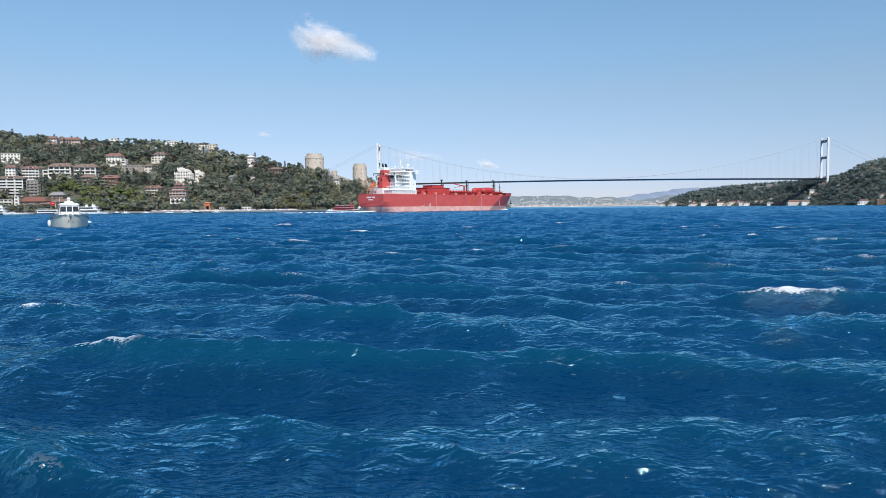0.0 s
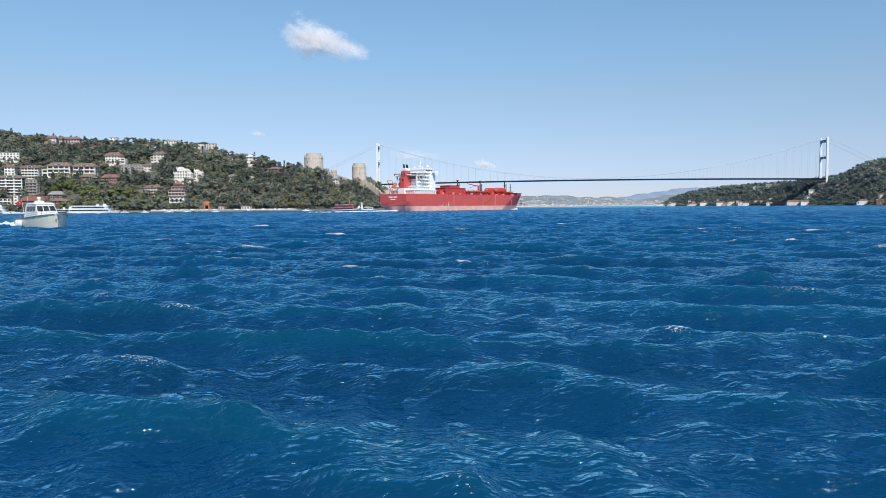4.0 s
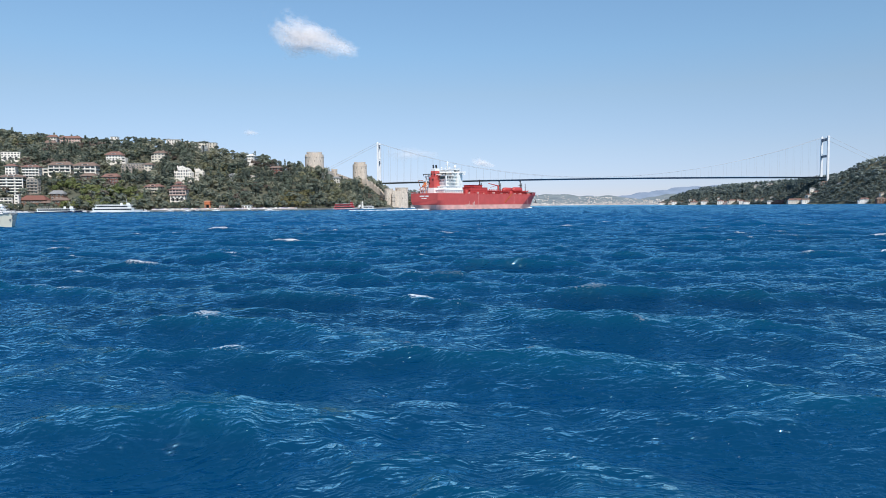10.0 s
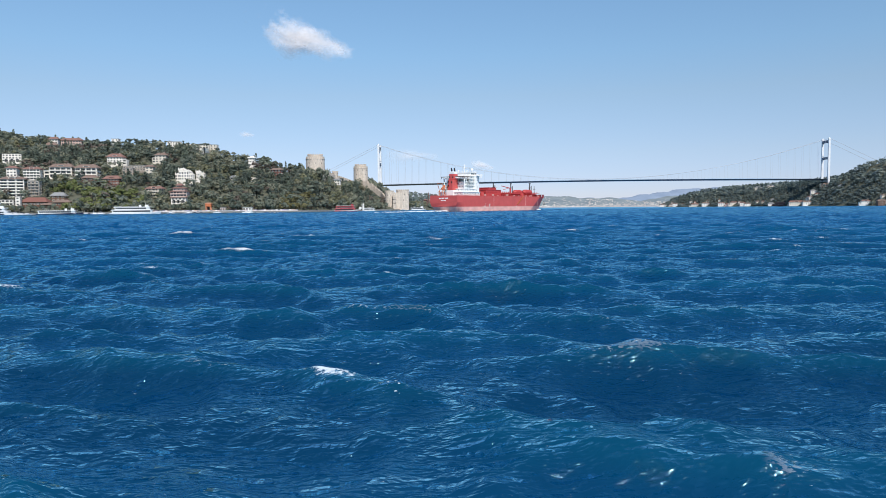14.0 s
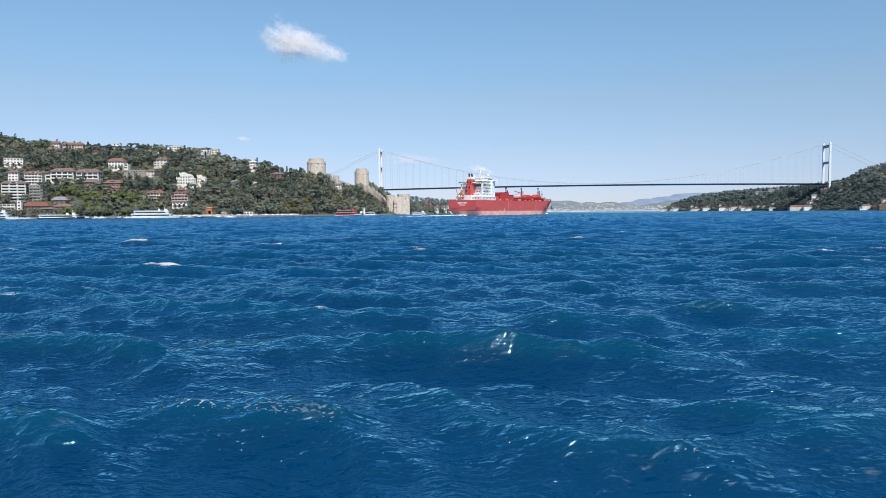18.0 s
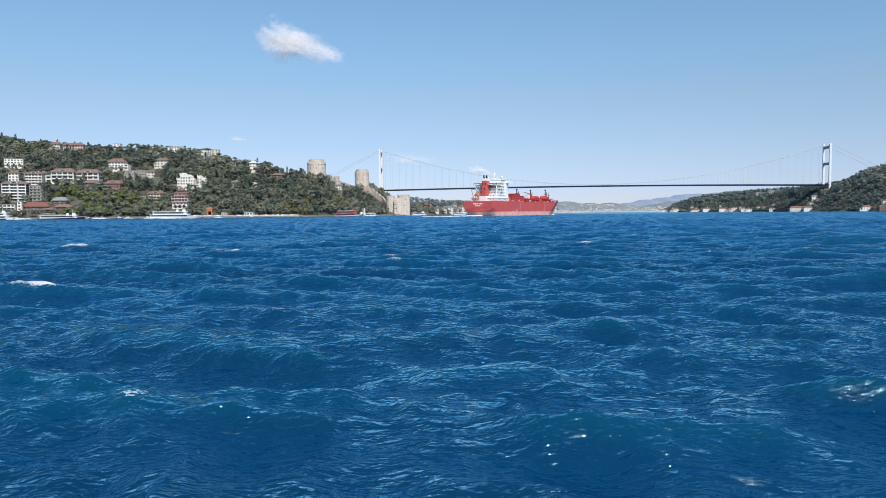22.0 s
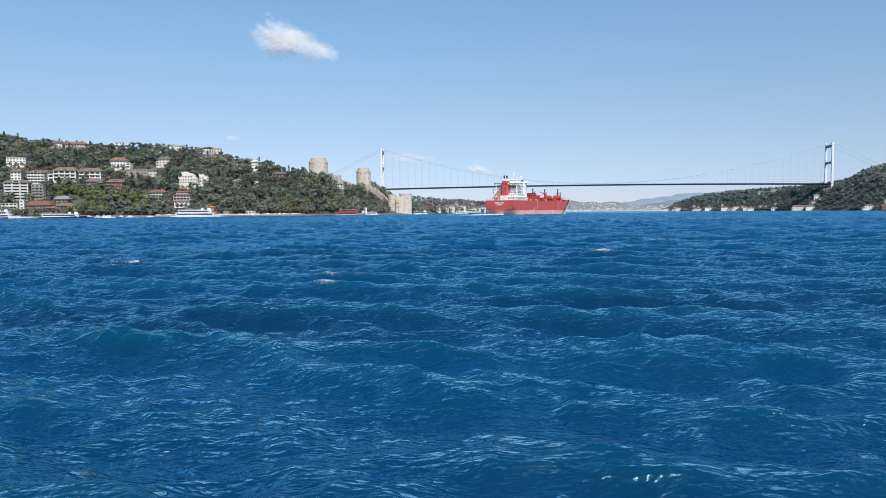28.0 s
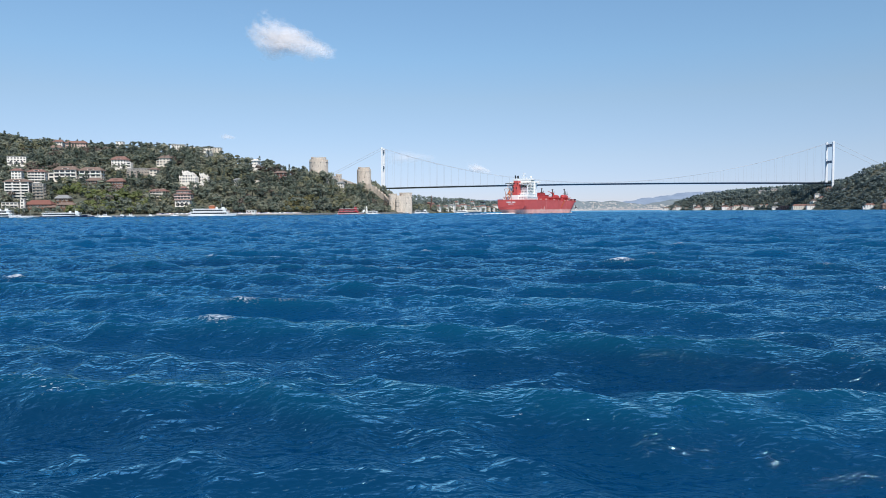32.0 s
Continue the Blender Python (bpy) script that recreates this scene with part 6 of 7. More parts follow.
    for s in (-1, 1):
        part("windlass", box(rod(B(), (s * 4 - 1.5, 172, Z + 1.2), (s * 4 + 1.5, 172, Z + 1.2), 1.1, 10), s * 4, 172, Z - 0.2, 1.2, 2.4, 1.2), M["ship_deck_red"], e)
        part("anchor", box(rod(B(), (s * 8.6, 173.5, 9.6), (s * 9.0, 174, 6.6), 0.35, 6), s * 8.9, 174.0, 6.0, 2.2, 1.4, 0.8), M["dark_trim"], hull)
    # foam at the stem, along the side and in the wake
    rng = np.random.default_rng(17)
    for name, n, fx in (("bow_wave", 90, lambda f: (1.5 + 7 * f, 176 - 26 * f, 1.9 * (1 - f))), ("wake_foam", 190, lambda f: (3 + 10 * f, 4 - 85 * f, 1.2 * (1 - f)))):
        b = B()
        for i in range(n):
            f = rng.random() ** (1.4 if name == "bow_wave" else 1.8)
            x, y, h = fx(f)
            s = rng.choice((-1, 1))
            x = s * x * (1 if name == "bow_wave" else rng.random())
            r = rng.uniform(0.8, 2.2)
            ball(b, x, y + rng.normal(0, 1.2), 0.35, r, 1, min(0.6, (0.25 + h * 0.5) / r))
        tagged(part(name, b, M["foam"], e), "churned white foam", kind="stuff")
    b = B()
    for i in range(110):
        y = rng.uniform(6, 172)
        for s in (-1, 1):
            ball(b, s * (hull_half(y, 0.3)[0] + 0.3), y, 0.0, rng.uniform(0.4, 1.1), 1, 0.3)
    tagged(part("side_foam", b, M["foam"], e), "thin foam along the waterline", kind="stuff")
    return e


ship = build_ship()


# ---- small craft: +y is forward, origin at the stern on the waterline ----
def boat_hull(L, beam, free_bow, free_stern, deep=0.6, n=22, nz=5):
    """A round-bilged hull with raked stem, sheer and transom."""
    b = B()
    rings = []
    for i in range(n + 1):
        s = i / n
        sheer = free_stern + (free_bow - free_stern) * s ** 2
        ring = []
        for side in (-1, 1):
            for j in (range(nz + 1) if side < 0 else range(nz, -1, -1)):
                v = 1 - j / nz
                z = -deep + (sheer + deep) * v
                full = (1 - max(0, (s - 0.45) / 0.55) ** (2.4 + 0.3 * v)) ** (0.74 - 0.05 * v)
                hb = beam / 2 * full * (0.84 + 0.16 * v ** 0.6) * (0.93 + 0.07 * min(1, s * 4))
                y = s * (L * 0.96 + L * 0.04 * v)
                ring.append((side * max(0.015, hb), y, z))
        rings.append(ring)
    loft(b, rings, close=False, caps=False)
    b.verts.ensure_lookup_table()
    b.faces.new([b.verts[i] for i in range(len(rings[0]))])
    top = [(r[0], r[-1]) for r in rings]
    b2 = [[(p[0] * 0.97, p[1], p[2] - 0.12), (q[0] * 0.97, q[1], q[2] - 0.12)] for p, q in top]
    loft(b, b2, close=False, caps=False)
    bmesh.ops.recalc_face_normals(b, faces=b.faces[:])
    return b


def hull_line(L, beam, free_bow, free_stern, side, n=16, inset=0.12):
    out = []
    for i in range(n + 1):
        s = i / n * 0.985
        hb = beam / 2 * (1 - max(0, (s - 0.45) / 0.55) ** 2.9) ** 0.65 * (0.93 + 0.07 * min(1, s * 4))
        out.append((side * max(0.02, hb - inset), s * L, free_stern + (free_bow - free_stern) * s ** 2))
    return out


def cabin(y0, y1, w, z0, h, lean_f=0.8, lean_b=0.2, top=0.88):
    """A deckhouse with raked front and back."""
    b = B()
    loft(b, [[(-w / 2, y0, z0), (w / 2, y0, z0), (w / 2 * 0.9, y1, z0), (-w / 2 * 0.9, y1, z0)],
             [(-w / 2 * top, y0 + lean_b, z0 + h), (w / 2 * top, y0 + lean_b, z0 + h), (w / 2 * top * 0.86, y1 - lean_f, z0 + h), (-w / 2 * top * 0.86, y1 - lean_f, z0 + h)]])
    return b


def motor_yacht():
    L, W = 18.5, 6.9
    e = empty("motor_yacht", pose(-70, 140, 0), "cream-white motor yacht with flybridge mast, fenders and red flag", "boat")
    part("hull", boat_hull(L, W, 2.75, 1.75, 0.7), M["boat_cream"], e, smooth=True)
    b = B()
    for s in (-1, 1):
        for p, q in zip(hull_line(L, W, 2.75, 1.75, s, inset=-0.03), hull_line(L, W, 2.75, 1.75, s, inset=-0.03)[1:]):
            rod(b, p, q, 0.09, 5)
    part("rubbing_strake", b, M["steel"], e)
    for s in (-1, 1):
        for y in (10.6, 12.0, 13.4):
            hb = W / 2 * (1 - max(0, (y / L - 0.45) / 0.55) ** 2.6) ** 0.7
            part("porthole", ball(B(), s * (hb - 0.12), y, 1.75 + 0.02 * y, 0.24, 1, 0.6), M["glass"], e)
    sal = part("deckhouse", cabin(4.0, 12.6, 4.5, 1.8, 2.9, 2.4, 0.3, 0.84), M["boat_white"], e)
    b = B()
    for s in (-1, 1):
        for y0, y1 in ((5.2, 6.9), (7.1, 8.7), (8.9, 10.2)):
            loft(b, [[(s * (2.34 - 0.045 * y0), y0, 3.3), (s * (2.34 - 0.045 * y1), y1, 3.3)], [(s * (2.22 - 0.048 * y0), y0, 4.3), (s * (2.22 - 0.048 * y1), y1, 4.3)]], close=False, caps=False)
    part("side_window", b, M["glass"], sal)
    b = B()
    for x0, x1 in ((-1.70, -0.64), (-0.5, 0.5), (0.64, 1.70)):
        loft(b, [[(x0, 11.42, 3.3), (x1, 11.42, 3.3)], [(x0 * 0.93, 10.55, 4.35), (x1 * 0.93, 10.55, 4.35)]], close=False, caps=False)
    part("windscreen", b, M["glass"], sal)
    part("cabin_roof", box(B(), 0, 7.2, 4.62, 4.0, 6.9, 0.42, bev=0.2, taper=0.8), M["boat_white"], e)
    b = box(B(), 0, 6.4, 4.9, 2.0, 1.3, 0.55, bev=0.1, taper=0.75)
    box(b, 0, 6.4, 5.4, 0.5, 0.5, 0.35, bev=0.1)
    part("radar_pylon", b, M["boat_white"], e)
    part("radar_dome", ball(B(), 0, 6.4, 5.95, 0.4, 2, 0.8), M["boat_white"], e, smooth=True)
    part("aerial", rod(B(), (1.6, 5, 4.4), (1.7, 4.6, 6.6), 0.025, 4), M["boat_white"], e)
    for s in (-1, 1):
        part("guard_rail", rail(B(), hull_line(L, W, 2.75, 1.75, s)[5:], 0.75, 1.6, 0.03), M["steel"], e)
    part("flagstaff", rod(B(), (2.2, 4.4, 1.9), (2.5, 3.8, 5.5), 0.03, 4), M["boat_white"], e)
    b = B()
    loft(b, [[(2.5 + 0.22 * i, 3.8 + 0.12 * math.sin(i * 1.1), z - 0.04 * i) for z in (4.75, 5.1, 5.42)] for i in range(5)], close=False, caps=False)
    part("flag", b, M["flag"], e, "red flag with a pale emblem")
    part("flag_emblem", ball(B(), 2.9, 3.83, 5.05, 0.13, 1, 1.0), M["boat_white"], e)
    for y in (4.2, 5.6, 7.0):
        for s in (1,):
            b = B()
            rings = []
            for i in range(7):
                z = 0.25 + 1.35 * i / 6
                r = 0.36 * max(0.15, 1 - abs(i / 3 - 1) ** 3) ** 0.5
                rings.append([(s * (W / 2 * 0.97 + 0.3) + r * math.cos(a), y + r * math.sin(a), z) for a in np.linspace(0, 6.283, 9)[:-1]])
            part("fender", loft(b, rings), M["boat_white"], e, smooth=True)
    b = box(B(), 0, L - 0.35, 2.5, 0.5, 1.0, 0.35)
    rod(b, (0, L + 0.1, 2.6), (0, L - 0.4, 1.6), 0.14, 6)
    box(b, 0, L - 0.5, 1.35, 0.9, 0.25, 0.4)
    part("anchor", b, M["steel"], e)
    rng = np.random.default_rng(9)
    b = B()
    for i in range(60):
        f = rng.random()
        s = rng.choice((-1, 1))
        ball(b, s * (0.2 + 3.3 * f ** 0.6), 17.2 - 17 * f, 0.42, rng.uniform(0.3, 0.6), 1, 0.6)
    for i in range(80):
        f = rng.random() ** 1.5
        ball(b, rng.normal(0, 0.8 + 1.2 * f), -0.5 - 40 * f, 0.42, rng.uniform(0.35, 0.9), 1, 0.4)
    tagged(part("wake_foam", b, M["foam"], e), "white foam round the hull", kind="stuff")
    return e


def passenger_boat(kind, label, L, W, decks, hull_mat, house_mat, funnel=True, band=None, wake=0, group="passenger boats"):
    """A double- or triple-decked strait boat: hull, window bands with posts, rails, wheelhouse, mast."""
    e = empty(kind, pose(0, 0, -60), label, "boat", group)
    fb, fs = 0.042 * L + 0.4, 0.020 * L + 0.35
    part("hull", boat_hull(L, W, fb, fs, 0.8), M[hull_mat], e, smooth=True)
    if band:
        b = B()
        for s in (-1, 1):
            pts = hull_line(L, W, fb, fs, s, inset=-0.05)
            for p, q in zip(pts, pts[1:]):
                rod(b, (p[0], p[1], p[2] - 0.1), (q[0], q[1], q[2] - 0.1), 0.28, 5)
        part("rubbing_band", b, M[band], e)
    z = fs + 0.05
    y0, y1 = L * 0.05, L * 0.84
    for k2 in range(decks):
        w = W * (0.86 - 0.05 * k2)
        coat = M[house_mat]
        o = part("deckhouse", cabin(y0, y1, w, z, 2.35, 1.2, 0.3, 0.97), coat, e)
        n = int((y1 - y0 - 3) / 1.9)
        pane = None
        for i in range(n):
            for s in (-1, 1):
                m = pose(s * (w / 2 * 0.965 + 0.02), y0 + 1.8 + i * 1.9, z + 0.95)
                if pane is None:
                    pane = part("pane", box(B(), 0, 0, 0, 0.12, 1.74, 1.4), M["glass"], o)
                    pane.matrix_basis = m
                else:
                    again(pane, m)
        b = box(B(), 0, (y0 + y1) / 2 - 0.4, z + 2.3, w + 0.7, y1 - y0 + 0.9, 0.4)
        part("deck_edge", b, M[house_mat], o)
        part("rail", rail(B(), [(-w / 2 - 0.2, y1, z + 2.5), (-w / 2 - 0.2, y0, z + 2.5), (w / 2 + 0.2, y0, z + 2.5), (w / 2 + 0.2, y1, z + 2.5)], 1.0, 1.8, 0.05), M["boat_white"], e)
        z += 2.7
        y0 += L * (0.03 if k2 else 0.05)
        y1 -= L * 0.05
    wy = y1 + L * 0.02
    wh = part("wheelhouse", cabin(wy - 3.4, wy, W * 0.5, z, 2.2, 0.6, 0.1, 0.94), M[house_mat], e)
    b = box(B(), 0, wy - 0.22, z + 1.0, W * 0.40, 0.5, 0.8)
    part("wheelhouse_window", b, M["glass"], wh)
    b = rod(B(), (0, wy - 3, z + 2.2), (0, wy - 3.8, z + 6.5), 0.14, 6, 0.06)
    rod(b, (-1, wy - 3.4, z + 4.4), (1, wy - 3.4, z + 4.4), 0.07, 5)
    part("mast", b, M["boat_white"], e)
    if funnel:
        part("funnel", box(B(), 0, wy - 8, z, 1.6, 2.4, 2.2, bev=0.2, taper=0.85), M[house_mat], e)
    b = B()
    for i in range(4):
        rod(b, (-W * 0.34, L * 0.13 + i * L * 0.05, fs + 2.5), (-W * 0.34, L * 0.13 + i * L * 0.05, fs + 4.7), 0.06, 4)
        rod(b, (W * 0.34, L * 0.13 + i * L * 0.05, fs + 2.5), (W * 0.34, L * 0.13 + i * L * 0.05, fs + 4.7), 0.06, 4)
    part("awning_post", b, M["boat_white"], e)
    part("awning", box(B(), 0, L * 0.21, fs + 4.7, W * 0.78, L * 0.2, 0.14, bev=0.04), M["boat_white"], e)
    for s in (-1, 1):
        part("bow_rail", rail(B(), hull_line(L, W, fb, fs, s)[12:], 0.9, 1.5, 0.05), M["boat_white"], e)
    if wake:
        rng = np.random.default_rng(int(L * 10))
        b = B()
        for i in range(wake):
            f = rng.random() ** 1.5
            ball(b, rng.normal(0, 1.0 + 2 * f), L * 0.02 - 40 * f, 0.05, rng.uniform(0.3, 0.9), 1, 0.35)
        for i in range(wake // 2):
            f = rng.random()
            ball(b, rng.choice((-1, 1)) * (0.3 + W * 0.5 * f ** 0.5), L * (0.93 - 0.5 * f), 0.05, rng.uniform(0.3, 0.8), 1, 0.5)
        tagged(part("wake_foam", b, M["foam"], e), "white bow wave and wake", kind="stuff")
    return e


def launch(label, L, W, mat, wake=0):
    e = empty("motor_launch", pose(0, 0, -60), label, "boat", "small boats")
    part("hull", boat_hull(L, W, 0.09 * L + 0.35, 0.06 * L + 0.3, 0.4), M[mat], e, smooth=True)
    c = part("cabin", cabin(L * 0.3, L * 0.72, W * 0.72, 0.07 * L + 0.3, 1.5, 1.1, 0.2), M["boat_white"], e)
    b = B()
    for s in (-1, 1):
        box(b, s * W * 0.335, L * 0.47, 0.07 * L + 0.95, 0.1, L * 0.28, 0.5)
    part("side_window", b, M["glass"], c)
    part("mast", rod(B(), (0, L * 0.4, 1.8), (0, L * 0.37, 4.0), 0.06, 5), M["boat_white"], e)
    if wake:
        rng = np.random.default_rng(31)
        b = B()
        for i in range(wake):
            f = rng.random() ** 1.4
            ball(b, rng.normal(0, 0.8 + 1.8 * f), 1 - 34 * f, 0.05, rng.uniform(0.35, 1.0), 1, 0.45)
        for i in range(wake // 2):
            f = rng.random()
            ball(b, rng.choice((-1, 1)) * (0.3 + W * 0.6 * f ** 0.6), L * (0.95 - 0.7 * f), 0.1, rng.uniform(0.3, 0.8), 1, 0.6)
        tagged(part("wake_foam", b, M["foam"], e), "tall white wake", kind="stuff")
    return e


def sailboat(label, L):
    e = empty("sailing_boat", pose(0, 0, -60), label, "boat", "moored boats")
    part("hull", boat_hull(L, L * 0.3, 1.5, 1.1, 0.5), M["boat_white"], e, smooth=True)
    part("coachroof", cabin(L * 0.3, L * 0.66, L * 0.17, 1.2, 0.6, 0.8, 0.1), M["boat_white"], e)
    part("mast", rod(B(), (0, L * 0.55, 1.2), (0, L * 0.55, 1.2 + L * 0.95), 0.09, 6, 0.06), M["steel"], e)
    part("boom", rod(B(), (0, L * 0.55, 2.6), (0, L * 0.15, 2.7), 0.12, 6), M["navy"], e)
    return e


yacht = motor_yacht()
ferry = passenger_boat("ferry", "white two-deck passenger ferry with dark window bands", 45, 10, 2, "boat_white", "boat_white", wake=70)
red_boat = passenger_boat("excursion_boat", "red-hulled excursion boat with dark windows and white rails", 31, 8.5, 2, "boat_red", "boat_red", funnel=False, band="boat_white")
big_yacht = passenger_boat("moored_yacht", "white triple-deck yacht with navy hull moored at the quay", 44, 9, 2, "navy", "boat_white", band="boat_white")
long_yacht = passenger_boat("moored_yacht", "long white yacht with navy hull lying at the quay", 42, 8, 1, "navy", "boat_white")
shore_boat = passenger_boat("tour_boat", "white tour boat moored below the fortress", 26, 6.5, 1, "boat_white", "boat_white", funnel=False)
dark_ferry = passenger_boat("ferry", "dark-hulled city ferry with cream decks", 40, 9, 2, "navy", "cream", band="boat_white")
speedboat = launch("small white motor launch trailing a tall wake", 11, 3.4, "boat_white", wake=90)
dinghy = launch("small white cabin launch moored at the quay", 8, 2.8, "boat_white")
skiff = launch("navy-blue cabin launch moored at the quay", 9, 3.0, "navy")
sail = sailboat("white sailing boat moored with bare mast", 11)


def shore_y(x, off):
    return float(np.interp(x, W_X, W_SHORE)) - off


def moor():
    """Craft that lie still along the western shore."""
    def put(ob, x, off, rz, used=set()):
        m = pose(x, shore_y(x, off), 0.0, 0, 0, rz)
        if ob.name in used:
            return copy_thing(ob, m)
        used.add(ob.name)
        ob.matrix_basis = m
        return ob

    put(red_boat, -129, 34, -84)
    put(big_yacht, -452, 14, -75)
    put(long_yacht, -396, 12, -76)
    for x, off, rz in ((-408, 14, 150), (-404, 15, 160), (-400, 14, 170), (-412, 15, 155)):
        put(sail, x, off, rz)
    for x, off, rz in ((-352, 9, -80), (-340, 9, 95), (-268, 9, -70), (-98, 12, -60), (-88, 10, 110), (-243, 9, -75), (-378, 8, -78), (-371, 9, 98), (-346, 10, -82), (-324, 9, -74), (-316, 10, 100), (-306, 9, -80), (-284, 9, -72), (-276, 10, 104)):
        put(dinghy, x, off, rz)
    for x, off, rz in ((-360, 9, -80), (-332, 9, -75), (-252, 10, 100), (-60, 11, -60)):
        put(skiff, x, off, rz)
    for x, off, rz in ((-48, 12, -60), (-90, 12, 115), (18, 24, -75)):
        put(shore_boat, x, off, rz)
    put(dark_ferry, 28, 60, -84)


moor()


# ---- clouds: lumpy translucent shells far behind everything ----
def cloud(label, a, c, layers, seed, thick=1.0):
    e = empty("cloud", pose(0, 4400, 900), label, "cloud", "fair-weather clouds")
    k = Mat("cloud_vapour", 1.0)
    k.p.inputs["Specular IOR Level"].default_value = 0.0
    sep = k.n("ShaderNodeSeparateXYZ")
    k.link(k.co.outputs["Object"], sep.inputs["Vector"])
    ex = k.math("DIVIDE", sep.outputs["X"], a)
    ez = k.math("DIVIDE", k.math("DIVIDE", sep.outputs["Z"], c), k.math("SUBTRACT", 0.95, k.math("MULTIPLY", ex, 0.55)))
    dist = k.math("SQRT", k.math("ADD", k.math("MULTIPLY", ex, ex), k.math("MULTIPLY", ez, ez)))
    billow = k.math("ADD", k.math("MULTIPLY", k.noise(2.4 / a, 6, 0.62, stretch=(1.0, 1.0, 1.5)), 1.7), k.math("MULTIPLY", k.noise(7.0 / a, 5, 0.55), 0.35))
    dens = k.math("SUBTRACT", billow, k.math("ADD", k.math("MULTIPLY", dist, 0.95), 0.42))
    fade = k.ramp(dens, [(0.0, (0, 0, 0)), (1.0, (thick, thick, thick))])
    k.link(fade, k.p.inputs["Alpha"])
    k.p.inputs["Base Color"].default_value = (0.78, 0.76, 0.78, 1)
    for i in range(layers):
        u = np.linspace(-1.25, 1.25, 44)
        U, V = np.meshgrid(u, u)
        bulge = np.clip(1 - (U * U + V * V) / 1.6, 0, 1)
        rng = np.random.default_rng(seed + i)
        lump = sum(np.sin(U * f + rng.random() * 6) * np.cos(V * f * 1.3 + rng.random() * 6) / f for f in (3, 5, 8, 13))
        depth = (i - (layers - 1) / 2) * c * 0.35 - bulge * c * 0.25 + lump * c * 0.10
        pts = np.stack([U * a, depth, V * c], -1)
        layer = new("vapour_layer", sheet_mesh("vapour_layer", pts.reshape(-1, 3), 44, 44, k.m))
        layer.parent = e
        layer.visible_shadow = True
    return e


main_cloud = cloud("single white fluffy cloud with frayed edges", 420, 165, 3, 40)
low_cloud = cloud("faint small cloud above the ship", 115, 46, 2, 50, 0.7)
wisp_a = cloud("thin wisp of cloud over the wooded ridge", 75, 30, 2, 60, 0.5)
wisp_b = cloud("faint cloud wisps beside the bridge tower", 260, 70, 2, 70, 0.28)


# ---- what moves ----
def from_bow(x, y, heading, L):
    """Pose of a craft whose stem is at x, y and that heads so many degrees clockwise of +y."""
    a = radians(heading)
    return pose(x - L * math.sin(a), y - L * math.cos(a), 0, 0, 0, -heading)


def from_middle(x, y, heading, L):
    a = radians(heading)
    return pose(x - L / 2 * math.sin(a), y - L / 2 * math.cos(a), 0, 0, 0, -heading)


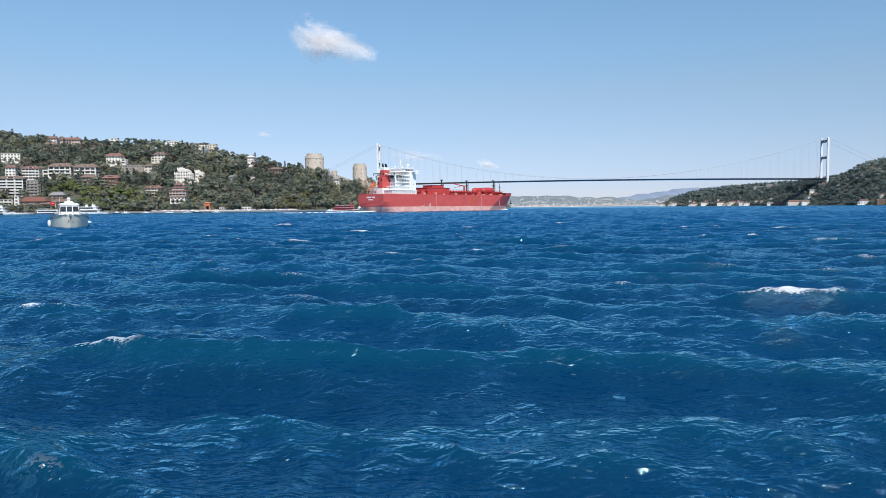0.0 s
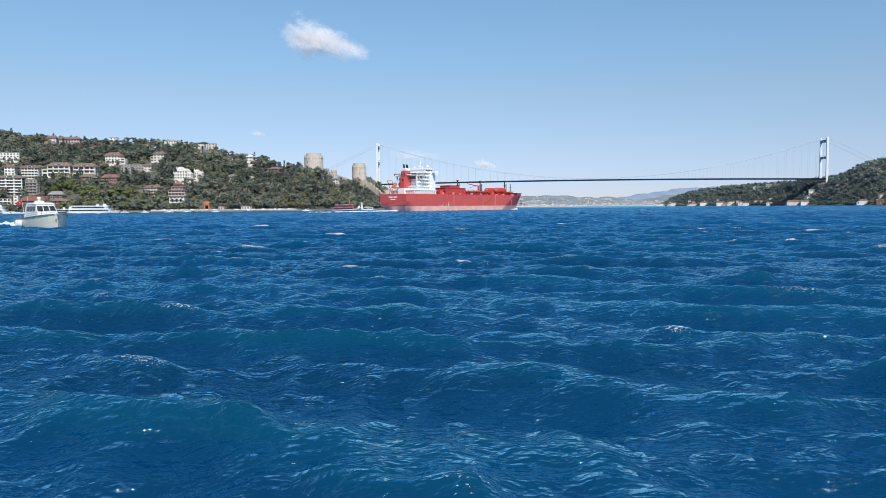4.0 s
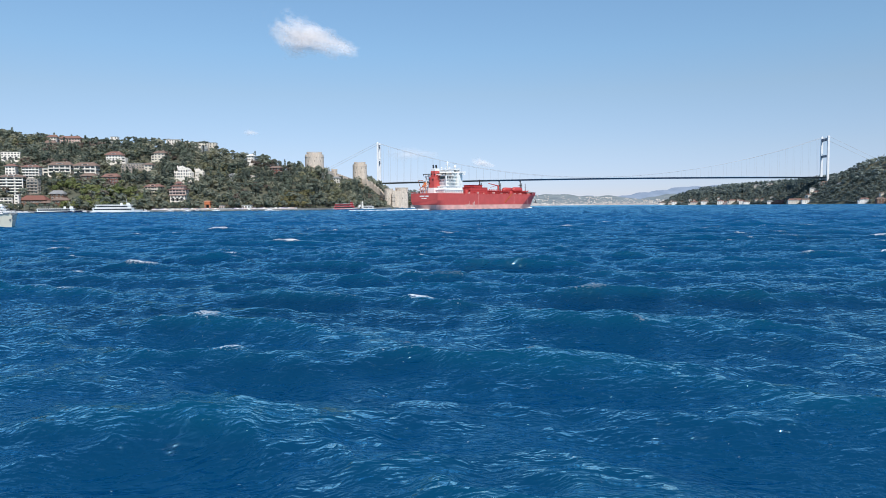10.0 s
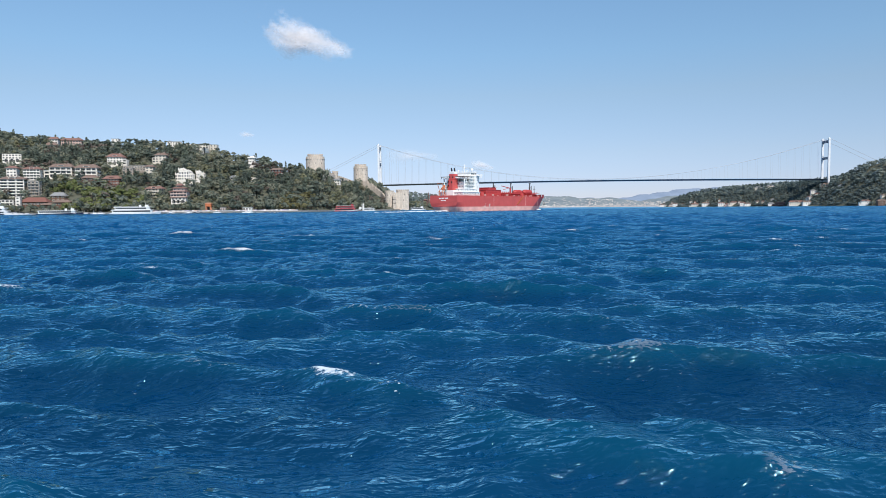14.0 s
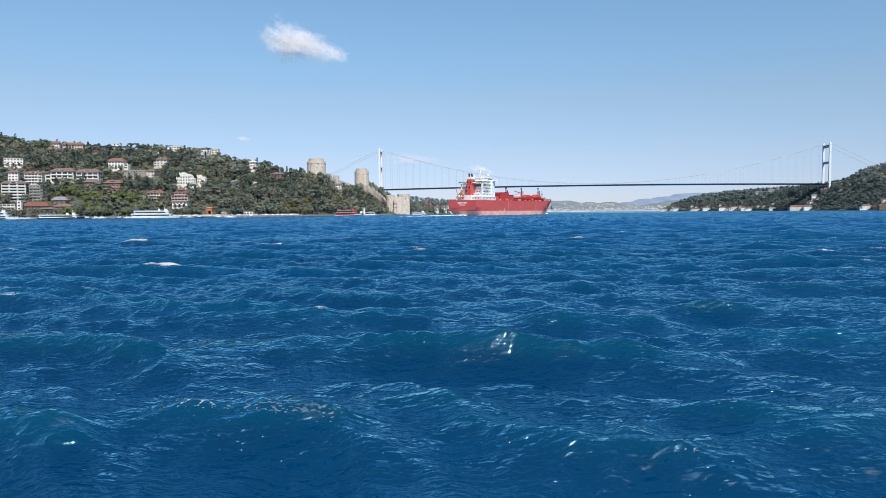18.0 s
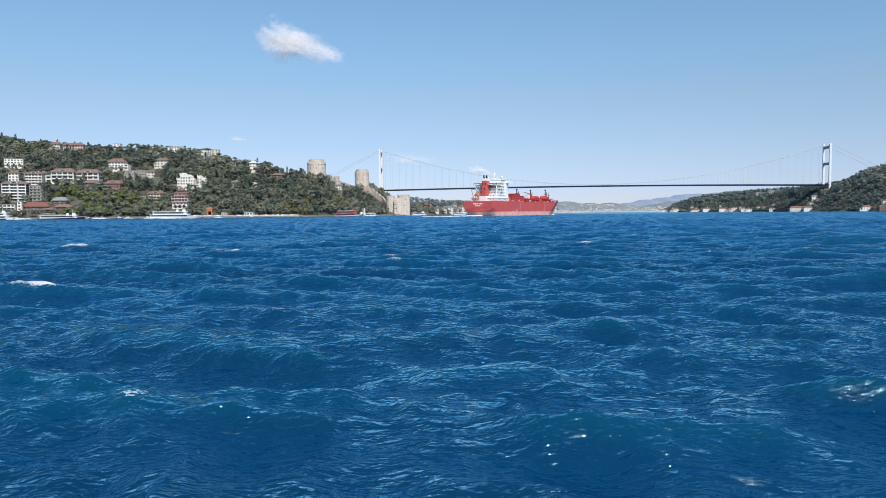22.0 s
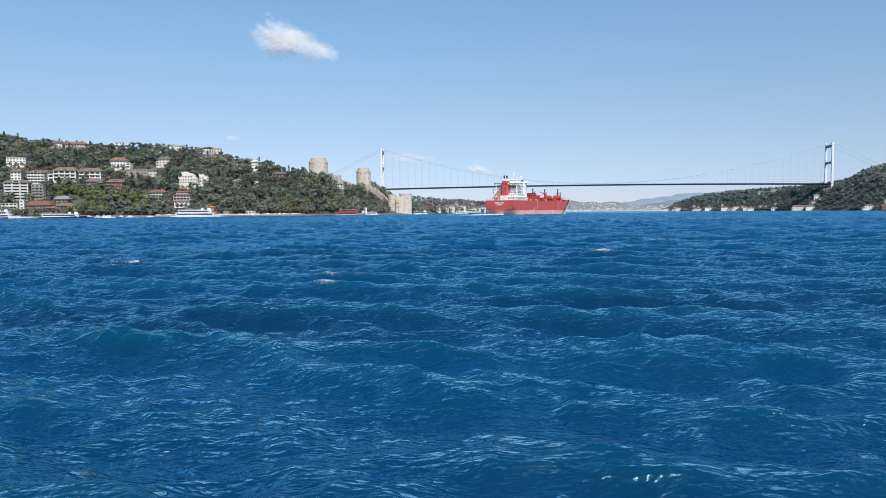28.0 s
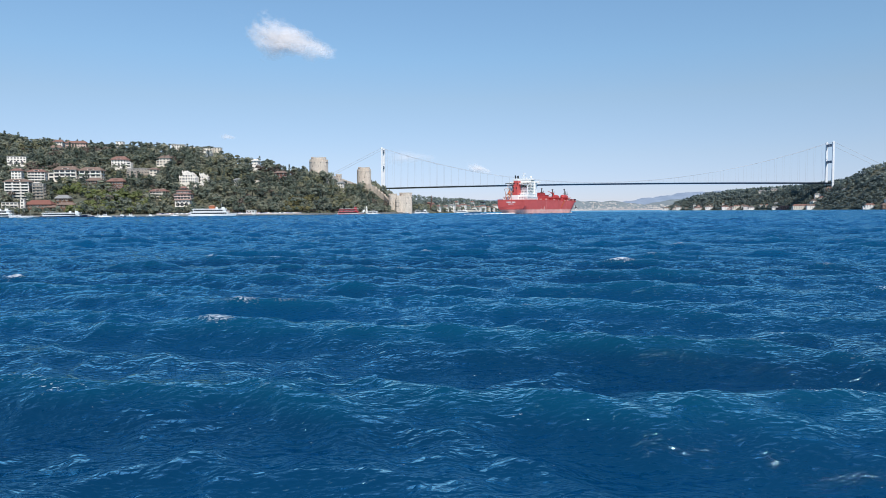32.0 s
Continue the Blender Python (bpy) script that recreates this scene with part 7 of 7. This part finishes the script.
def motions():
    walk(water, [(0, pose(0, 0, 0)), (8, pose(SEA_SPEED[0] * 8, SEA_SPEED[1] * 8, 0)), (16, pose(SEA_SPEED[0] * 16, SEA_SPEED[1] * 16, 0)),
                 (24, pose(SEA_SPEED[0] * 24, SEA_SPEED[1] * 24, 0)), (32, pose(SEA_SPEED[0] * 32, SEA_SPEED[1] * 32, 0))])
    walk(ship, [(0, pose(-56.1, 550.0, 0, 0, 0, -41.9)), (4, pose(-39.2, 567.1, 0, 0, 0, -40.1)), (8, pose(-23.0, 584.7, 0, 0, 0, -38.3)),
                (12, pose(-7.2, 602.8, 0, 0, 0, -36.5)), (16, pose(8.8, 621.4, 0, 0, 0, -34.4)), (20, pose(24.6, 640.3, 0, 0, 0, -32.2)),
                (24, pose(38.8, 659.5, 0, 0, 0, -30.9)), (28, pose(52.4, 679.0, 0, 0, 0, -29.9)), (32, pose(65.2, 698.7, 0, 0, 0, -29.1))])
    walk(yacht, [(0, from_bow(-72.0, 135, 151, 18.5)), (1.5, from_bow(-72.8, 135, 146, 18.5)), (3.5, from_bow(-73.8, 135, 137, 18.5)), (6, from_bow(-76.2, 135, 128, 18.5)),
                 (8, from_bow(-79.5, 135, 122, 18.5)), (10, from_bow(-83.1, 135, 118, 18.5)), (14, from_bow(-94.3, 136, 114, 18.5)), (20, from_bow(-111.3, 138, 110, 18.5)), (32, from_bow(-144.3, 142, 106, 18.5))])
    walk(ferry, [(0, from_middle(-333, 646, 75, 45)), (6, from_middle(-317.7, 650, 75, 45)), (13, from_middle(-293.9, 658, 75, 45)), (19, from_middle(-270.9, 664, 75, 45)),
                 (23, from_middle(-255.4, 668, 75, 45)), (28, from_middle(-239, 673, 75, 45)), (32, from_middle(-227, 677, 75, 45))])
    walk(speedboat, [(0, from_middle(-121.5, 760, 222, 11)), (3.5, from_middle(-138.8, 735, 224, 11)), (8, from_middle(-161.9, 715, 228, 11)), (13, from_middle(-189.5, 690, 232, 11)),
                     (20, from_middle(-225, 660, 240, 11)), (23, from_middle(-272, 640, 248, 11)), (28, from_middle(-303, 625, 250, 11)), (32, from_middle(-306, 623, 250, 11))])
    walk(main_cloud, [(0, pose(-694, 4400, 1034, 0, 20, 0)), (13, pose(-847, 4400, 1057, 0, 20, 0)), (19, pose(-900, 4400, 1063, 0, 20, 0)), (32, pose(-987, 4400, 1076, 0, 20, 0))])
    walk(low_cloud, [(0, pose(287, 4450, 274, 0, 18, 0)), (13, pose(246, 4450, 273, 0, 18, 0)), (32, pose(204, 4450, 272, 0, 18, 0))])
    walk(wisp_a, [(0, pose(-1137, 4480, 478, 0, 10, 0)), (32, pose(-1397, 4480, 488, 0, 10, 0))])
    walk(wisp_b, [(0, pose(-182, 4520, 334, 0, 5, 0)), (32, pose(-261, 4520, 354, 0, 5, 0))])


motions()
